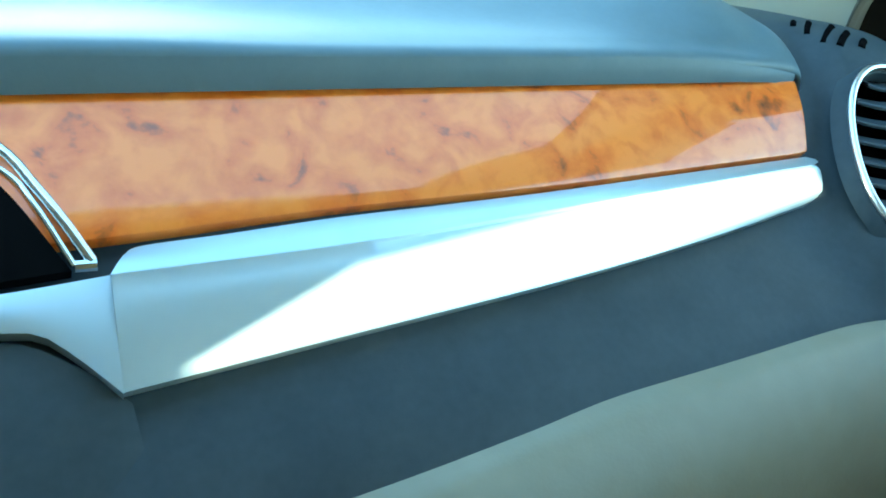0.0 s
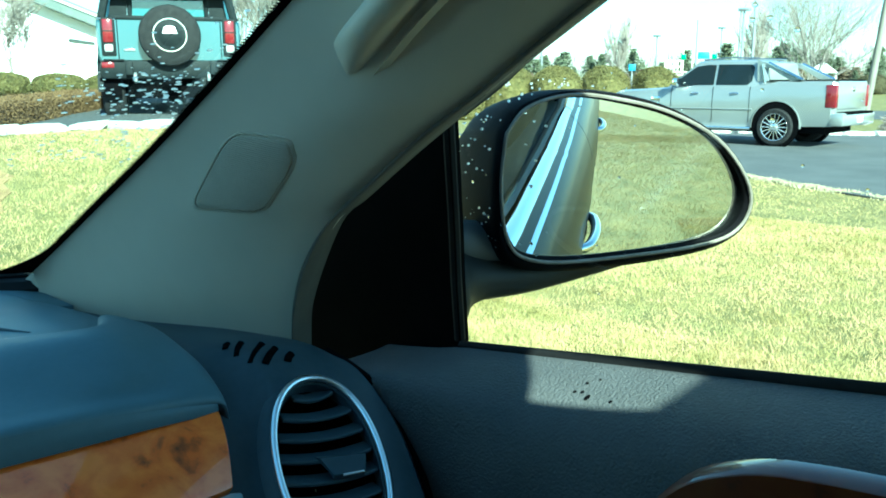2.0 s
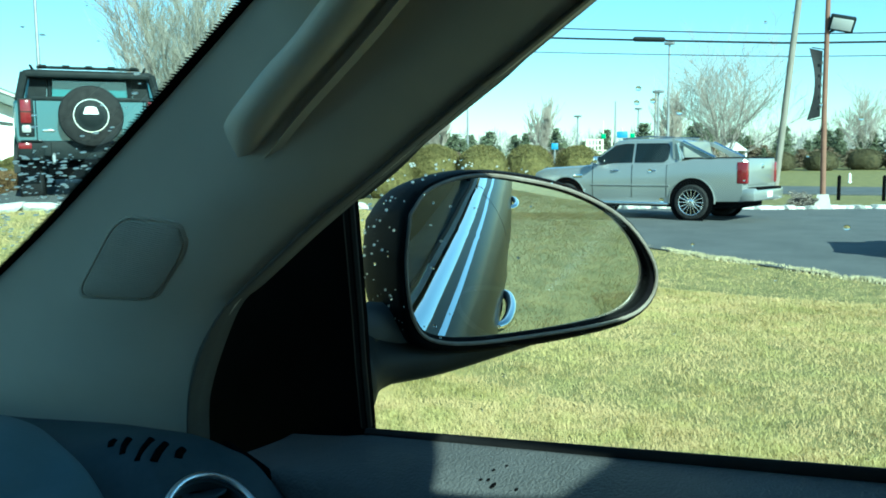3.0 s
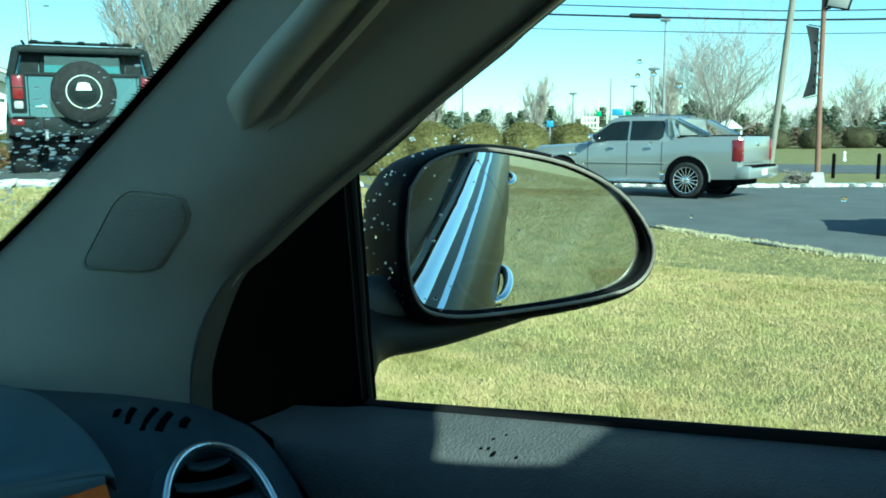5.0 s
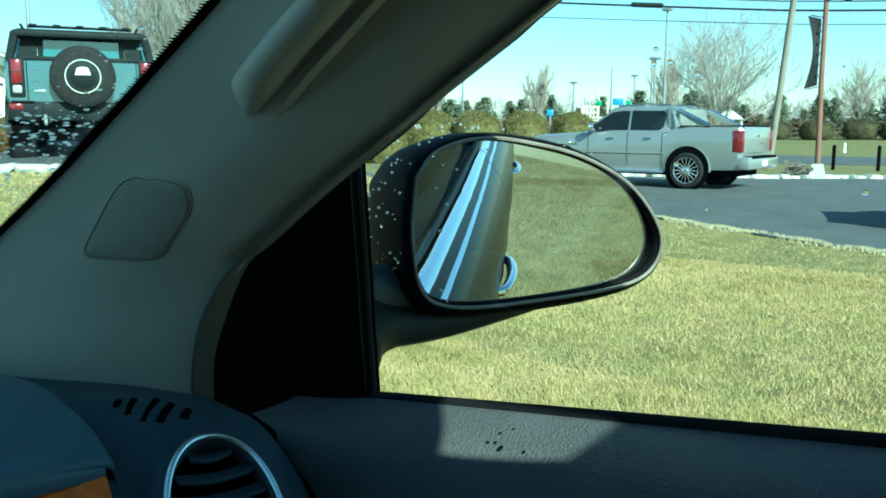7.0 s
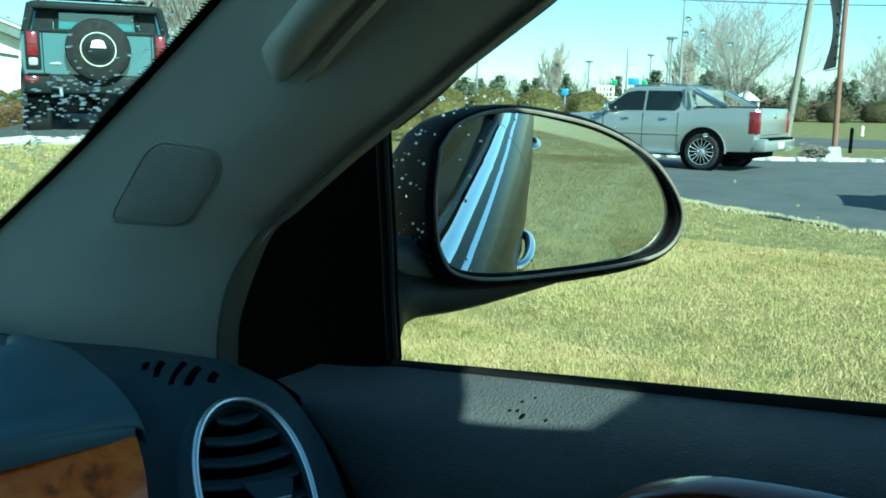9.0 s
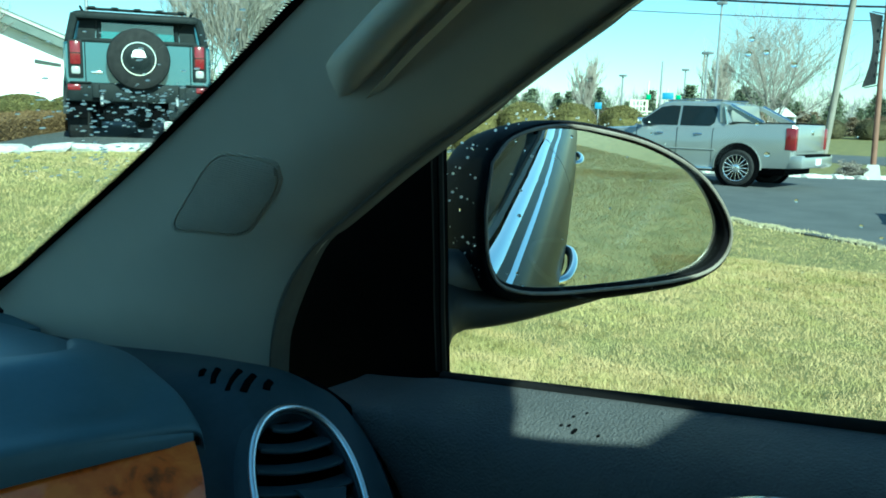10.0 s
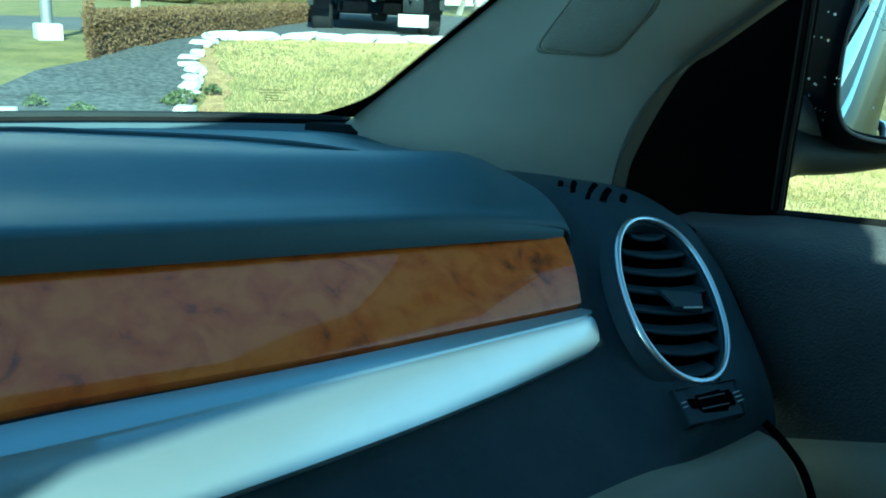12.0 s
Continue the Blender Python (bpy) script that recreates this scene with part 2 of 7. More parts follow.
def burl(name="burl walnut veneer under gloss lacquer", k=1.0):
    m = mat(name, (0.30, 0.12, 0.03), rough=0.35, coat=1.0)
    nt = m.node_tree
    b = nt.nodes["Principled BSDF"]
    tc, n1, n2, vo = [nt.nodes.new("ShaderNode" + n) for n in ("TexCoord", "TexNoise", "TexNoise", "TexVoronoi")]
    n1.inputs["Scale"].default_value, n1.inputs["Detail"].default_value, n1.inputs["Distortion"].default_value = 38, 5, 0.7
    n2.inputs["Scale"].default_value, n2.inputs["Detail"].default_value = 90, 3
    vo.inputs["Scale"].default_value = 20
    for n in (n1, n2, vo):
        nt.links.new(tc.outputs["Object"], n.inputs["Vector"])
    a1, a2 = nt.nodes.new("ShaderNodeMath"), nt.nodes.new("ShaderNodeMath")
    a1.operation = a2.operation = "MULTIPLY_ADD"
    a1.inputs[1].default_value, a2.inputs[1].default_value = 0.40, -0.10
    nt.links.new(n2.outputs[0], a1.inputs[0])
    nt.links.new(n1.outputs[0], a1.inputs[2])
    nt.links.new(vo.outputs["Distance"], a2.inputs[0])
    nt.links.new(a1.outputs[0], a2.inputs[2])
    ramp = nt.nodes.new("ShaderNodeValToRGB")
    e = ramp.color_ramp.elements
    e[0].position, e[0].color = 0.36, (0.17, 0.045, 0.011, 1)
    e[1].position, e[1].color = 0.76, (0.98, 0.255, 0.034, 1)
    mid = e.new(0.52)
    mid.color = (0.82, 0.150, 0.012, 1)
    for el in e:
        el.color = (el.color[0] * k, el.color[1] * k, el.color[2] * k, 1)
    nt.links.new(a2.outputs[0], ramp.inputs[0])
    nt.links.new(ramp.outputs[0], b.inputs["Base Color"])
    return m


BURL = burl()
# The same burl, its colours cut to 0.11 for shade on the door pull.
SHADEDBURL = burl("burl veneer darkened for shade on the door pull", 0.11)


def ribbed():
    """The speaker cover: fine parallel ribs across the pillar."""
    m = mat("ribbed grey-beige plastic", (0.51, 0.44, 0.325), (0.56, 0.485, 0.36), 60, 0.62)
    nt = m.node_tree
    tc, mp, wv, bp = [nt.nodes.new("ShaderNode" + n) for n in ("TexCoord", "Mapping", "TexWave", "Bump")]
    mp.inputs["Rotation"].default_value = (radians(-10), 0, 0)
    wv.bands_direction, wv.inputs["Scale"].default_value = "Z", 190.0
    bp.inputs["Strength"].default_value, bp.inputs["Distance"].default_value = 0.7, 0.0010
    nt.links.new(tc.outputs["Object"], mp.inputs[0])
    nt.links.new(mp.outputs[0], wv.inputs[0])
    nt.links.new(wv.outputs["Fac"], bp.inputs["Height"])
    nt.links.new(bp.outputs[0], nt.nodes["Principled BSDF"].inputs["Normal"])
    return m


GRILLE = ribbed()


# ---- building helpers ----
def spline(points, n):
    """n points at even steps along a Catmull-Rom curve through the given ones."""
    p = [Vector(q) for q in points]
    p = [2 * p[0] - p[1], *p, 2 * p[-1] - p[-2]]
    out = []
    for k in range(n):
        s = k / (n - 1) * (len(p) - 3)
        i = min(int(s), len(p) - 4)
        t = s - i
        a, b, c, d = p[i : i + 4]
        out.append(0.5 * (2 * b + (c - a) * t + (2 * a - 5 * b + 4 * c - d) * t * t + (3 * b - a - 3 * c + d) * t**3))
    return out


def finish(name, bm, material, parent=None, label="", smooth=True, angle=40):
    me = bpy.data.meshes.new(name)
    bmesh.ops.recalc_face_normals(bm, faces=bm.faces)
    if smooth:
        for f in bm.faces:
            f.smooth = True
        for e in bm.edges:
            if len(e.link_faces) == 2 and e.calc_face_angle(0) > radians(angle):
                e.smooth = False
    bm.to_mesh(me)
    bm.free()
    me.materials.append(material)
    ob = new(name, me)
    if parent:
        ob.parent = parent
    if label:
        ob["label"] = label
    return ob


def part(name, bm, material, parent, label="", smooth=True, angle=40):
    return finish(name, bm, material, parent, label, smooth, angle)


def thing(name, m=None, label="", category="", group="", kind=""):
    ob = new(name)
    ob.matrix_world = m or Matrix()
    return tagged(ob, label, category, group, kind)


def solid(name, bm, material, label="", category="", group="", kind="", smooth=True, angle=40):
    return tagged(finish(name, bm, material, None, "", smooth, angle), label, category, group, kind)


def sheet(rows, closed=False):
    """A surface through rows of points."""
    bm = bmesh.new()
    g = [[bm.verts.new(p) for p in r] for r in rows]
    for a, b in zip(g, g[1:]):
        for i in range(len(a) - (0 if closed else 1)):
            j = (i + 1) % len(a)
            bm.faces.new((a[i], a[j], b[j], b[i]))
    return bm


def loft(curves, n=24, m=12):
    """A smooth surface through space curves, each given by a few points."""
    fine = [spline(c, n) for c in curves]
    cols = [spline([f[i] for f in fine], m) for i in range(n)]
    return sheet(cols)


def thicken(bm, d):
    """Give a sheet depth d along minus its normals."""
    bmesh.ops.recalc_face_normals(bm, faces=bm.faces)
    bm.normal_update()
    faces, rims = bm.faces[:], [e for e in bm.edges if len(e.link_faces) == 1]
    back = {v: bm.verts.new(v.co - v.normal * d) for v in bm.verts[:]}
    for e in rims:
        a, b = e.verts
        loop = e.link_loops[0]
        if loop.vert is a:
            a, b = b, a
        bm.faces.new((a, b, back[b], back[a]))
    for f in faces:
        bm.faces.new([back[v] for v in reversed(f.verts[:])])
    return bm


def tube(points, radius, n=8, flat=1.0, cap=True, closed=False):
    """A round bar along points; radius is a number or one for each point."""
    bm = bmesh.new()
    pts = [Vector(p) for p in points]
    rings = []
    for i, p in enumerate(pts):
        a, b = (pts[i - 1], pts[(i + 1) % len(pts)]) if closed else (pts[max(i - 1, 0)], pts[min(i + 1, len(pts) - 1)])
        d = (b - a).normalized()
        u = d.orthogonal() if not rings else side - d * side.dot(d)
        u.normalize()
        side, w = u, d.cross(u)
        r = radius[i] if isinstance(radius, (list, tuple)) else radius
        rings.append([bm.verts.new(p + r * (math.cos(k * math.tau / n) * u + flat * math.sin(k * math.tau / n) * w)) for k in range(n)])
    pairs = list(zip(rings, rings[1:])) + ([(rings[-1], rings[0])] if closed else [])
    for a, b in pairs:
        for k in range(n):
            bm.faces.new((a[k], a[(k + 1) % n], b[(k + 1) % n], b[k]))
    if cap and not closed:
        bm.faces.new(rings[0][::-1])
        bm.faces.new(rings[-1])
    return bm


def box(x0, x1, y0, y1, z0, z1, bevel=0.0, seg=2):
    bm = bmesh.new()
    bmesh.ops.create_cube(bm, size=1)
    for v in bm.verts:
        v.co = ((x0 + x1) / 2 + v.co.x * (x1 - x0), (y0 + y1) / 2 + v.co.y * (y1 - y0), (z0 + z1) / 2 + v.co.z * (z1 - z0))
    if bevel:
        bmesh.ops.bevel(bm, geom=bm.edges[:], offset=bevel, segments=seg, profile=0.5, affect="EDGES")
    return bm


def join(*bms):
    out = bms[0]
    for b in bms[1:]:
        me = bpy.data.meshes.new("tmp")
        b.to_mesh(me)
        b.free()
        out.from_mesh(me)
        bpy.data.meshes.remove(me)
    return out


def slab(outline, depth, axis="y"):
    """A flat plate from an outline of (a, b) points: axis x: (y, z), axis y: (x, z), axis z: (x, y)."""
    bm = bmesh.new()
    put = {"x": lambda a, b, d: (d, a, b), "y": lambda a, b, d: (a, d, b), "z": lambda a, b, d: (a, b, d)}[axis]
    lo, hi = [[bm.verts.new(put(a, b, d)) for a, b in outline] for d in depth]
    bm.faces.new(lo)
    bm.faces.new(hi[::-1])
    for i in range(len(lo)):
        j = (i + 1) % len(lo)
        bm.faces.new((lo[j], lo[i], hi[i], hi[j]))
    return bm


def smoothstep(a, b, x):
    t = min(max((x - a) / (b - a), 0), 1)
    return t * t * (3 - 2 * t)


def height(x, y):
    """The ground: level round the car and the parking lot, a bank rising ahead."""
    hill = 0.9 * smoothstep(1.5, 9.6, y) + 0.036 * min(max(y - 10, 0), 16)
    far = 0.03 * min(max(math.hypot(x, y) - 42, 0), 60)
    fade = 1 - smoothstep(1.0, 8.0, x - 0.8 * y)
    return hill * fade + far * (1 - fade)


# ---- ground ----
def ground():
    xs = [-400, -200, -100, -60] + list(np.arange(-40, 70.1, 1.0)) + [80, 100, 140, 200, 400]
    ys = [-400, -200, -100, -60] + list(np.arange(-40, 70.1, 1.0)) + [80, 100, 140, 200, 400]
    return sheet([[(x, y, height(x, y) + 0.02 * noise.noise((x * 0.6, y * 0.6, 0))) for y in ys] for x in xs])


solid("ground", ground(), GROUND, "dormant yellow-green lawn rising to a bank", "lawn", kind="structure")


def patch(outline, lift, step, rough=0.0):
    """A sheet over the ground inside an outline of (x, y)."""
    bm = bmesh.new()
    bm.faces.new([bm.verts.new((x, y, 0)) for x, y in outline])
    xs, ys = [p[0] for p in outline], [p[1] for p in outline]
    for a0, a1, no in ((min(xs), max(xs), (1, 0, 0)), (min(ys), max(ys), (0, 1, 0))):
        for c in np.arange(a0 + step, a1, step):
            bmesh.ops.bisect_plane(bm, geom=bm.verts[:] + bm.edges[:] + bm.faces[:], plane_co=Vector(no) * c, plane_no=no)
    for v in bm.verts:
        v.co.z = height(v.co.x, v.co.y) + lift + rough * noise.noise(v.co * 3)
    rim_edges = [e for e in bm.edges if len(e.link_faces) == 1]
    for v in [g for g in bmesh.ops.extrude_edge_only(bm, edges=rim_edges)["geom"] if isinstance(g, bmesh.types.BMVert)]:
        v.co.z -= 0.07
    bmesh.ops.recalc_face_normals(bm, faces=bm.faces[:])
    return bm


LOT = [(10.5, 1.0), (11.66, 3.0), (12.7, 4.6), (14.2, 7.2), (17, 13), (21, 15), (22.9, 9.6), (24, 6.4), (26.2, 2.9), (33, -12), (36, -40), (24, -40), (19, -14), (12.5, -5), (9.7, -0.8)]
solid("asphalt_lot", patch(LOT, 0.024, 1.0), ASPHALT, "worn grey asphalt car park", "car park", kind="structure")
STREET = [(38, 30), (34.5, 12), (37, -20), (50, -80), (58, -80), (45, -20), (42.5, 12), (46, 30)]
solid("road", patch(STREET, 0.04, 4.0), ASPHALT, "grey asphalt street beyond the car park", "road", kind="structure")
PATHWAY = [(4.2, 10.6), (1.0, 10.3), (-12, 10.3), (-12, 12.2), (1.0, 12.2), (4.2, 12.4)]
solid("path_road", patch(PATHWAY, 0.03, 0.8), ASPHALT, "narrow grey asphalt drive beyond the hedge", "road", kind="structure")
BED = [(1.0, 6.45), (1.1, 6.0), (1.52, 5.8), (1.95, 5.8), (2.3, 6.0), (2.58, 6.5), (2.85, 7.2), (3.05, 7.8), (3.45, 8.6), (4.05, 9.35), (7, 9.3), (12, 8.9), (14, 13), (12, 20), (7.6, 13.7), (2.3, 7.85), (1.5, 7.15)]
solid("mulch_bed", patch(BED, 0.03, 0.6, 0.03), MULCH, "bed of dark grey mulch behind white stones", "mulch bed", kind="structure")


# ---- the car's shell ----
BELT = lambda y: 1.186 + 0.118 * (0.31 - y)  # noqa: E731

PIL_L = [(0.57, 0.924, 1.1), (0.589, 0.72, 1.221), (0.599, 0.58, 1.304), (0.607, 0.451, 1.381), (0.616, 0.271, 1.497), (0.621, 0.114, 1.6)]
PIL_R = [(0.69, 0.43, 1.13), (0.675, 0.411, 1.211), (0.669, 0.397, 1.247), (0.668, 0.383, 1.274), (0.669, 0.366, 1.296), (0.67, 0.343, 1.319), (0.672, 0.315, 1.34), (0.677, 0.261, 1.381), (0.682, 0.212, 1.412), (0.686, 0.168, 1.443), (0.689, 0.127, 1.47), (0.691, 0.095, 1.49), (0.7025, -0.0729, 1.5981)]
BAND = [(0.7, 0.425, 1.14), (0.69, 0.411, 1.207), (0.684, 0.397, 1.235), (0.682, 0.38, 1.266), (0.682, 0.361, 1.298), (0.683, 0.348, 1.313), (0.684, 0.329, 1.325), (0.69, 0.274, 1.367), (0.694, 0.223, 1.402), (0.698, 0.177, 1.434), (0.7, 0.134, 1.462), (0.702, 0.09, 1.491), (0.7097, -0.0772, 1.6005)]


def even(points, n):
    """n points at equal distances along the curve through the given ones."""
    p = spline(points, 240)
    run = [0.0]
    for a, b in zip(p, p[1:]):
        run.append(run[-1] + (b - a).length)
    out, i = [], 0
    for k in range(n):
        d = run[-1] * k / (n - 1)
        while i < len(p) - 2 and run[i + 1] < d:
            i += 1
        out.append(p[i].lerp(p[i + 1], min(1, max(0, (d - run[i]) / (run[i + 1] - run[i])))))
    return out


def pillar():
    """The trim: a broad face that rolls away towards the door side."""
    a, b = even(PIL_L, 60), even(PIL_R, 60)
    rows = []
    for p, q in zip(a, b):
        row = [p + Vector((0.03, 0.0, 0.0))]
        for k in range(20):
            t = k / 19
            bulge = t * (1 - t**4)
            row.append(p.lerp(q, t) + Vector((-0.034, -0.011, 0.006)) * bulge)
        row += [q + Vector((0.004, 0.0005, 0.0)), q + Vector((0.012, 0.002, 0.0))]
        rows.append(row)
    return sheet(rows)


pillar_trim = thing("pillar_trim", label="grey-beige plastic windscreen pillar trim with a speaker", category="pillar trim", kind="structure")
part("cover", thicken(pillar(), 0.004), BEIGE, pillar_trim)
TOCABIN = Vector((-0.80, -0.52, -0.28)).normalized()
part("door_seal", sheet([[p + Vector((0.010, 0.001, 0)), p.lerp(q, 0.17) - TOCABIN * 0.004, p.lerp(q, 0.20) + TOCABIN * 0.0060, p.lerp(q, 0.30) + TOCABIN * 0.0105, p.lerp(q, 0.45) + TOCABIN * 0.0120, p.lerp(q, 0.75) + TOCABIN * 0.0100, q + TOCABIN * 0.003, q, q + Vector((0.012, 0.004, 0))] for p, q in zip(even(PIL_R, 80), even(BAND, 80))]), SEALGREY, pillar_trim, "grey-brown rubber door seal")

# roof, cabin walls
def roof():
    """Unseen headliner, with a narrow driver's-side slot and smaller gap added for sun patches."""
    ys = [0.125, 0.10, 0.06, 0.0, -0.2, -0.33, -0.415, -0.478, -0.56, -0.60, -0.9, -1.2, -1.8, -2.4, -2.5]
    zs = [1.598, 1.606, 1.615, 1.625, 1.643, 1.652, 1.655, 1.657, 1.659, 1.66, 1.662, 1.66, 1.64, 1.59, 1.3]
    xs = [-0.68, -0.6, -0.4, -0.34, -0.04, 0.15, 0.30, 0.375, 0.465, 0.6, 0.68]
    bm = bmesh.new()
    g = []
    for y, z in zip(ys, zs):
        k = 0.9 if y > 0.05 else 1.0
        row = []
        for x in xs:
            px, py = x * k, y
            if y == 0.125:
                py += 0.05 - 0.14 * x * x
            if x == 0.375 and -0.61 < y < -0.41:
                px, py = {-0.415: (0.366, -0.503), -0.478: (0.372, -0.535), -0.56: (0.380, -0.570), -0.60: (0.388, -0.592)}[y]
            if x == 0.465 and y in (-0.56, -0.60):
                py = {-0.56: -0.535, -0.60: -0.572}[y]
            if x == 0.15:
                px = 0.14
                if y == -0.56:
                    py = -0.528
            if x == -0.34 and y == -0.478:
                px = -0.19
            row.append(bm.verts.new((px, py, z - 0.1 * x * x)))
        g.append(row)
    for i in range(len(ys) - 1):
        for j in range(len(xs) - 1):
            if not (i in (6, 7, 8) and j == 7 or i == 7 and j in (3, 4)):
                bm.faces.new((g[i][j], g[i][j + 1], g[i + 1][j + 1], g[i + 1][j]))
    return thicken(bm, 0.012)


# Unseen gusset, added to set the dark edge mirrored in the wood panel.
solid("reflection_gusset", thicken(sheet([[(0.614, 0.225, 1.528), (0.565, 0.205, 1.548), (0.50, 0.165, 1.576), (0.43, 0.10, 1.606)], [(0.640, 0.16, 1.545), (0.62, 0.14, 1.57), (0.58, 0.11, 1.597), (0.55, 0.06, 1.61)], [(0.66, 0.06, 1.575), (0.655, 0.05, 1.582), (0.65, 0.04, 1.59), (0.64, 0.02, 1.598)]]), 0.006), HEADLINER, "unseen beige gusset added to shape the wood's reflection", "headliner", kind="structure")
solid("ceiling", roof(), HEADLINER, "beige cloth headliner with slots added for the sun patches", "headliner", kind="structure")
for sx, nm in ((-1, "roof_rail_left"), (1, "roof_rail_right")):
    solid(nm, tube([(sx * 0.655, 0.10, 1.575), (sx * 0.70, -0.12, 1.60), (sx * 0.715, -0.5, 1.618), (sx * 0.715, -1.2, 1.618), (sx * 0.71, -2.5, 1.58)], 0.05, 10, 0.6), HEADLINER, "beige headliner edge over the doors", "headliner", kind="structure")
# Unseen tinted strip, added over the slot to dim sun on the silver trim.
SUNTINT = glass("tint over the trim's sun slot", (0.62, 0.64, 0.65))
solid("sun_patch_pane", box(-0.38, 0.19, -0.60, -0.44, 1.672, 1.677), SUNTINT, "unseen tinted strip added to dim the trim's sun patch", "sunroof", kind="structure")
# Out-of-view roof front, added to block sun from the pillar trim.
solid("car_roof", box(-0.62, 0.62, -0.36, 0.10, 1.635, 1.69, 0.02), CARPAINT, "unseen dark roof front added to keep sun off the pillar", "car roof", kind="structure")
# Unseen surfaces, coloured dark to cut light bounced onto door and pillar.
solid("cabin_floor", box(-0.75, 0.75, -2.5, 0.7, 0.42, 0.46), GREYCLOTH, "grey carpeted cabin floor", "floor", kind="structure")
solid("cabin_wall_left", box(-0.80, -0.74, -2.5, 0.75, 0.44, 1.18, 0.01), GREYCLOTH, "grey far door panels", "door panel", kind="structure")
solid("cabin_wall_back", box(-0.74, 0.74, -2.56, -2.5, 0.44, 1.2, 0.01), GREYCLOTH, "grey rear panel", "panel", kind="structure")
# Unseen panes, tinted this strongly to keep side and rear light out.
for nm, x0, x1, y0, y1 in (("window_left", -0.772, -0.768, -2.5, 0.75), ("window_back", -0.74, 0.74, -2.532, -2.528)):
    solid(nm, box(x0, x1, y0, y1, 1.18, 1.62), TINTED, "unseen cabin window, tinted to hold light out", "car window", kind="structure")
solid("cabin_wall_front", box(-0.66, 0.60, 0.40, 0.45, 0.46, 1.03, 0.005), BLACK, "dark bulkhead under the dashboard", "bulkhead", kind="structure")
for sx in (-1,):
    solid("pillar_left", tube([(-0.60, 0.76, 1.19), (-0.62, 0.45, 1.39), (-0.63, 0.10, 1.60)], 0.035, 8), BEIGE, "grey-beige windscreen pillar trim", "pillar trim", kind="structure")

# windscreen
def windscreen(inset):
    rows = []
    for s in np.linspace(0, 1, 10):
        w = 0.60 + 0.02 * s - inset
        rows.append([(x * w, 0.745 + (0.12 - 0.745) * s + 0.17 * (1 - x * x) * (1 - 0.55 * s), 1.215 + 0.385 * s) for x in np.linspace(-1, 1, 25)])
    return rows


windshield = thing("windshield", label="sloping windscreen with a black serrated border, rain drops on it", category="windscreen", kind="structure")
pane = part("pane", sheet(windscreen(0.0)), WINDSCREEN, windshield)
pane.visible_shadow = False


def frit():
    """The black band along the pillar, with a toothed edge, and along the foot."""
    bm = bmesh.new()
    edge = [p + Vector((0.003, -0.006, 0.003)) for p in spline(PIL_L[1:], 301)]
    inward = Vector((-1, 0.28, 0.08)).normalized()
    up = Vector((0.0, 0.25, 0.40)).normalized()
    base = [bm.verts.new(p + Vector((0, 0, 0.002))) for p in edge]
    mid = []
    for i, p in enumerate(edge):
        w = 0.013 + 0.034 * max(0, 1 - i / 32) ** 2
        mid.append(bm.verts.new(p + inward * w + Vector((0, 0, 0.002))))
    for i in range(300):
        bm.faces.new((base[i], base[i + 1], mid[i + 1], mid[i]))
        tip = bm.verts.new((mid[i].co + mid[i + 1].co) / 2 + inward * (0.0035 + 0.0015 * (i % 3 == 0)))
        bm.faces.new((mid[i], mid[i + 1], tip))
    return bm


part("frit_band", frit(), BLACK, windshield, "black toothed ceramic border", smooth=False)
row = windscreen(0.0)[0]
def cowl():
    rows = []
    for x in np.linspace(-0.6, 0.59, 40):
        foot = 0.745 + 0.17 * (1 - (x / 0.6) ** 2)
        back = 0.93 - 0.16 * max(x, 0) / 0.6 - 0.10 * max(x / 0.6, 0) ** 3
        rows.append([(x, min(back, foot) - 0.04, 1.2045), (x, foot - 0.01, 1.2085), (x, foot + 0.03, 1.219)])
    return thicken(sheet(rows), 0.004)


part("cowl", cowl(), PAD, windshield, "dark strip at the foot of the windscreen")
part("corner_filler", tube([(0.555, 0.765, 1.205), (0.585, 0.735, 1.206), (0.612, 0.69, 1.212)], 0.012, 8), RUBBER, windshield, "black filler at the foot of the pillar")
part("foot_seal", tube([(x, y, z + 0.004) for x, y, z in row], 0.006, 8), RUBBER, windshield, "black rubber seal")

# ---- dashboard ----
dashboard = thing("dashboard", label="dark plastic dashboard with burl wood and silver trim", category="dashboard")
NRM = Vector((0.05, -0.62, 0.78)).normalized()


VC = Vector((0.5996, 0.2788, 1.1464))
VLONG = Vector((0.052, 0.100, 0.083)).normalized()
VN = Vector((-0.122, -0.597, 0.793)).normalized()
VWIDE = VLONG.cross(VN).normalized()
if VWIDE.x < 0:
    VWIDE = -VWIDE
VM = Matrix((VWIDE, VLONG, VN)).transposed().to_4x4()
VM.translation = VC
RA, RB = 0.0399, 0.0722


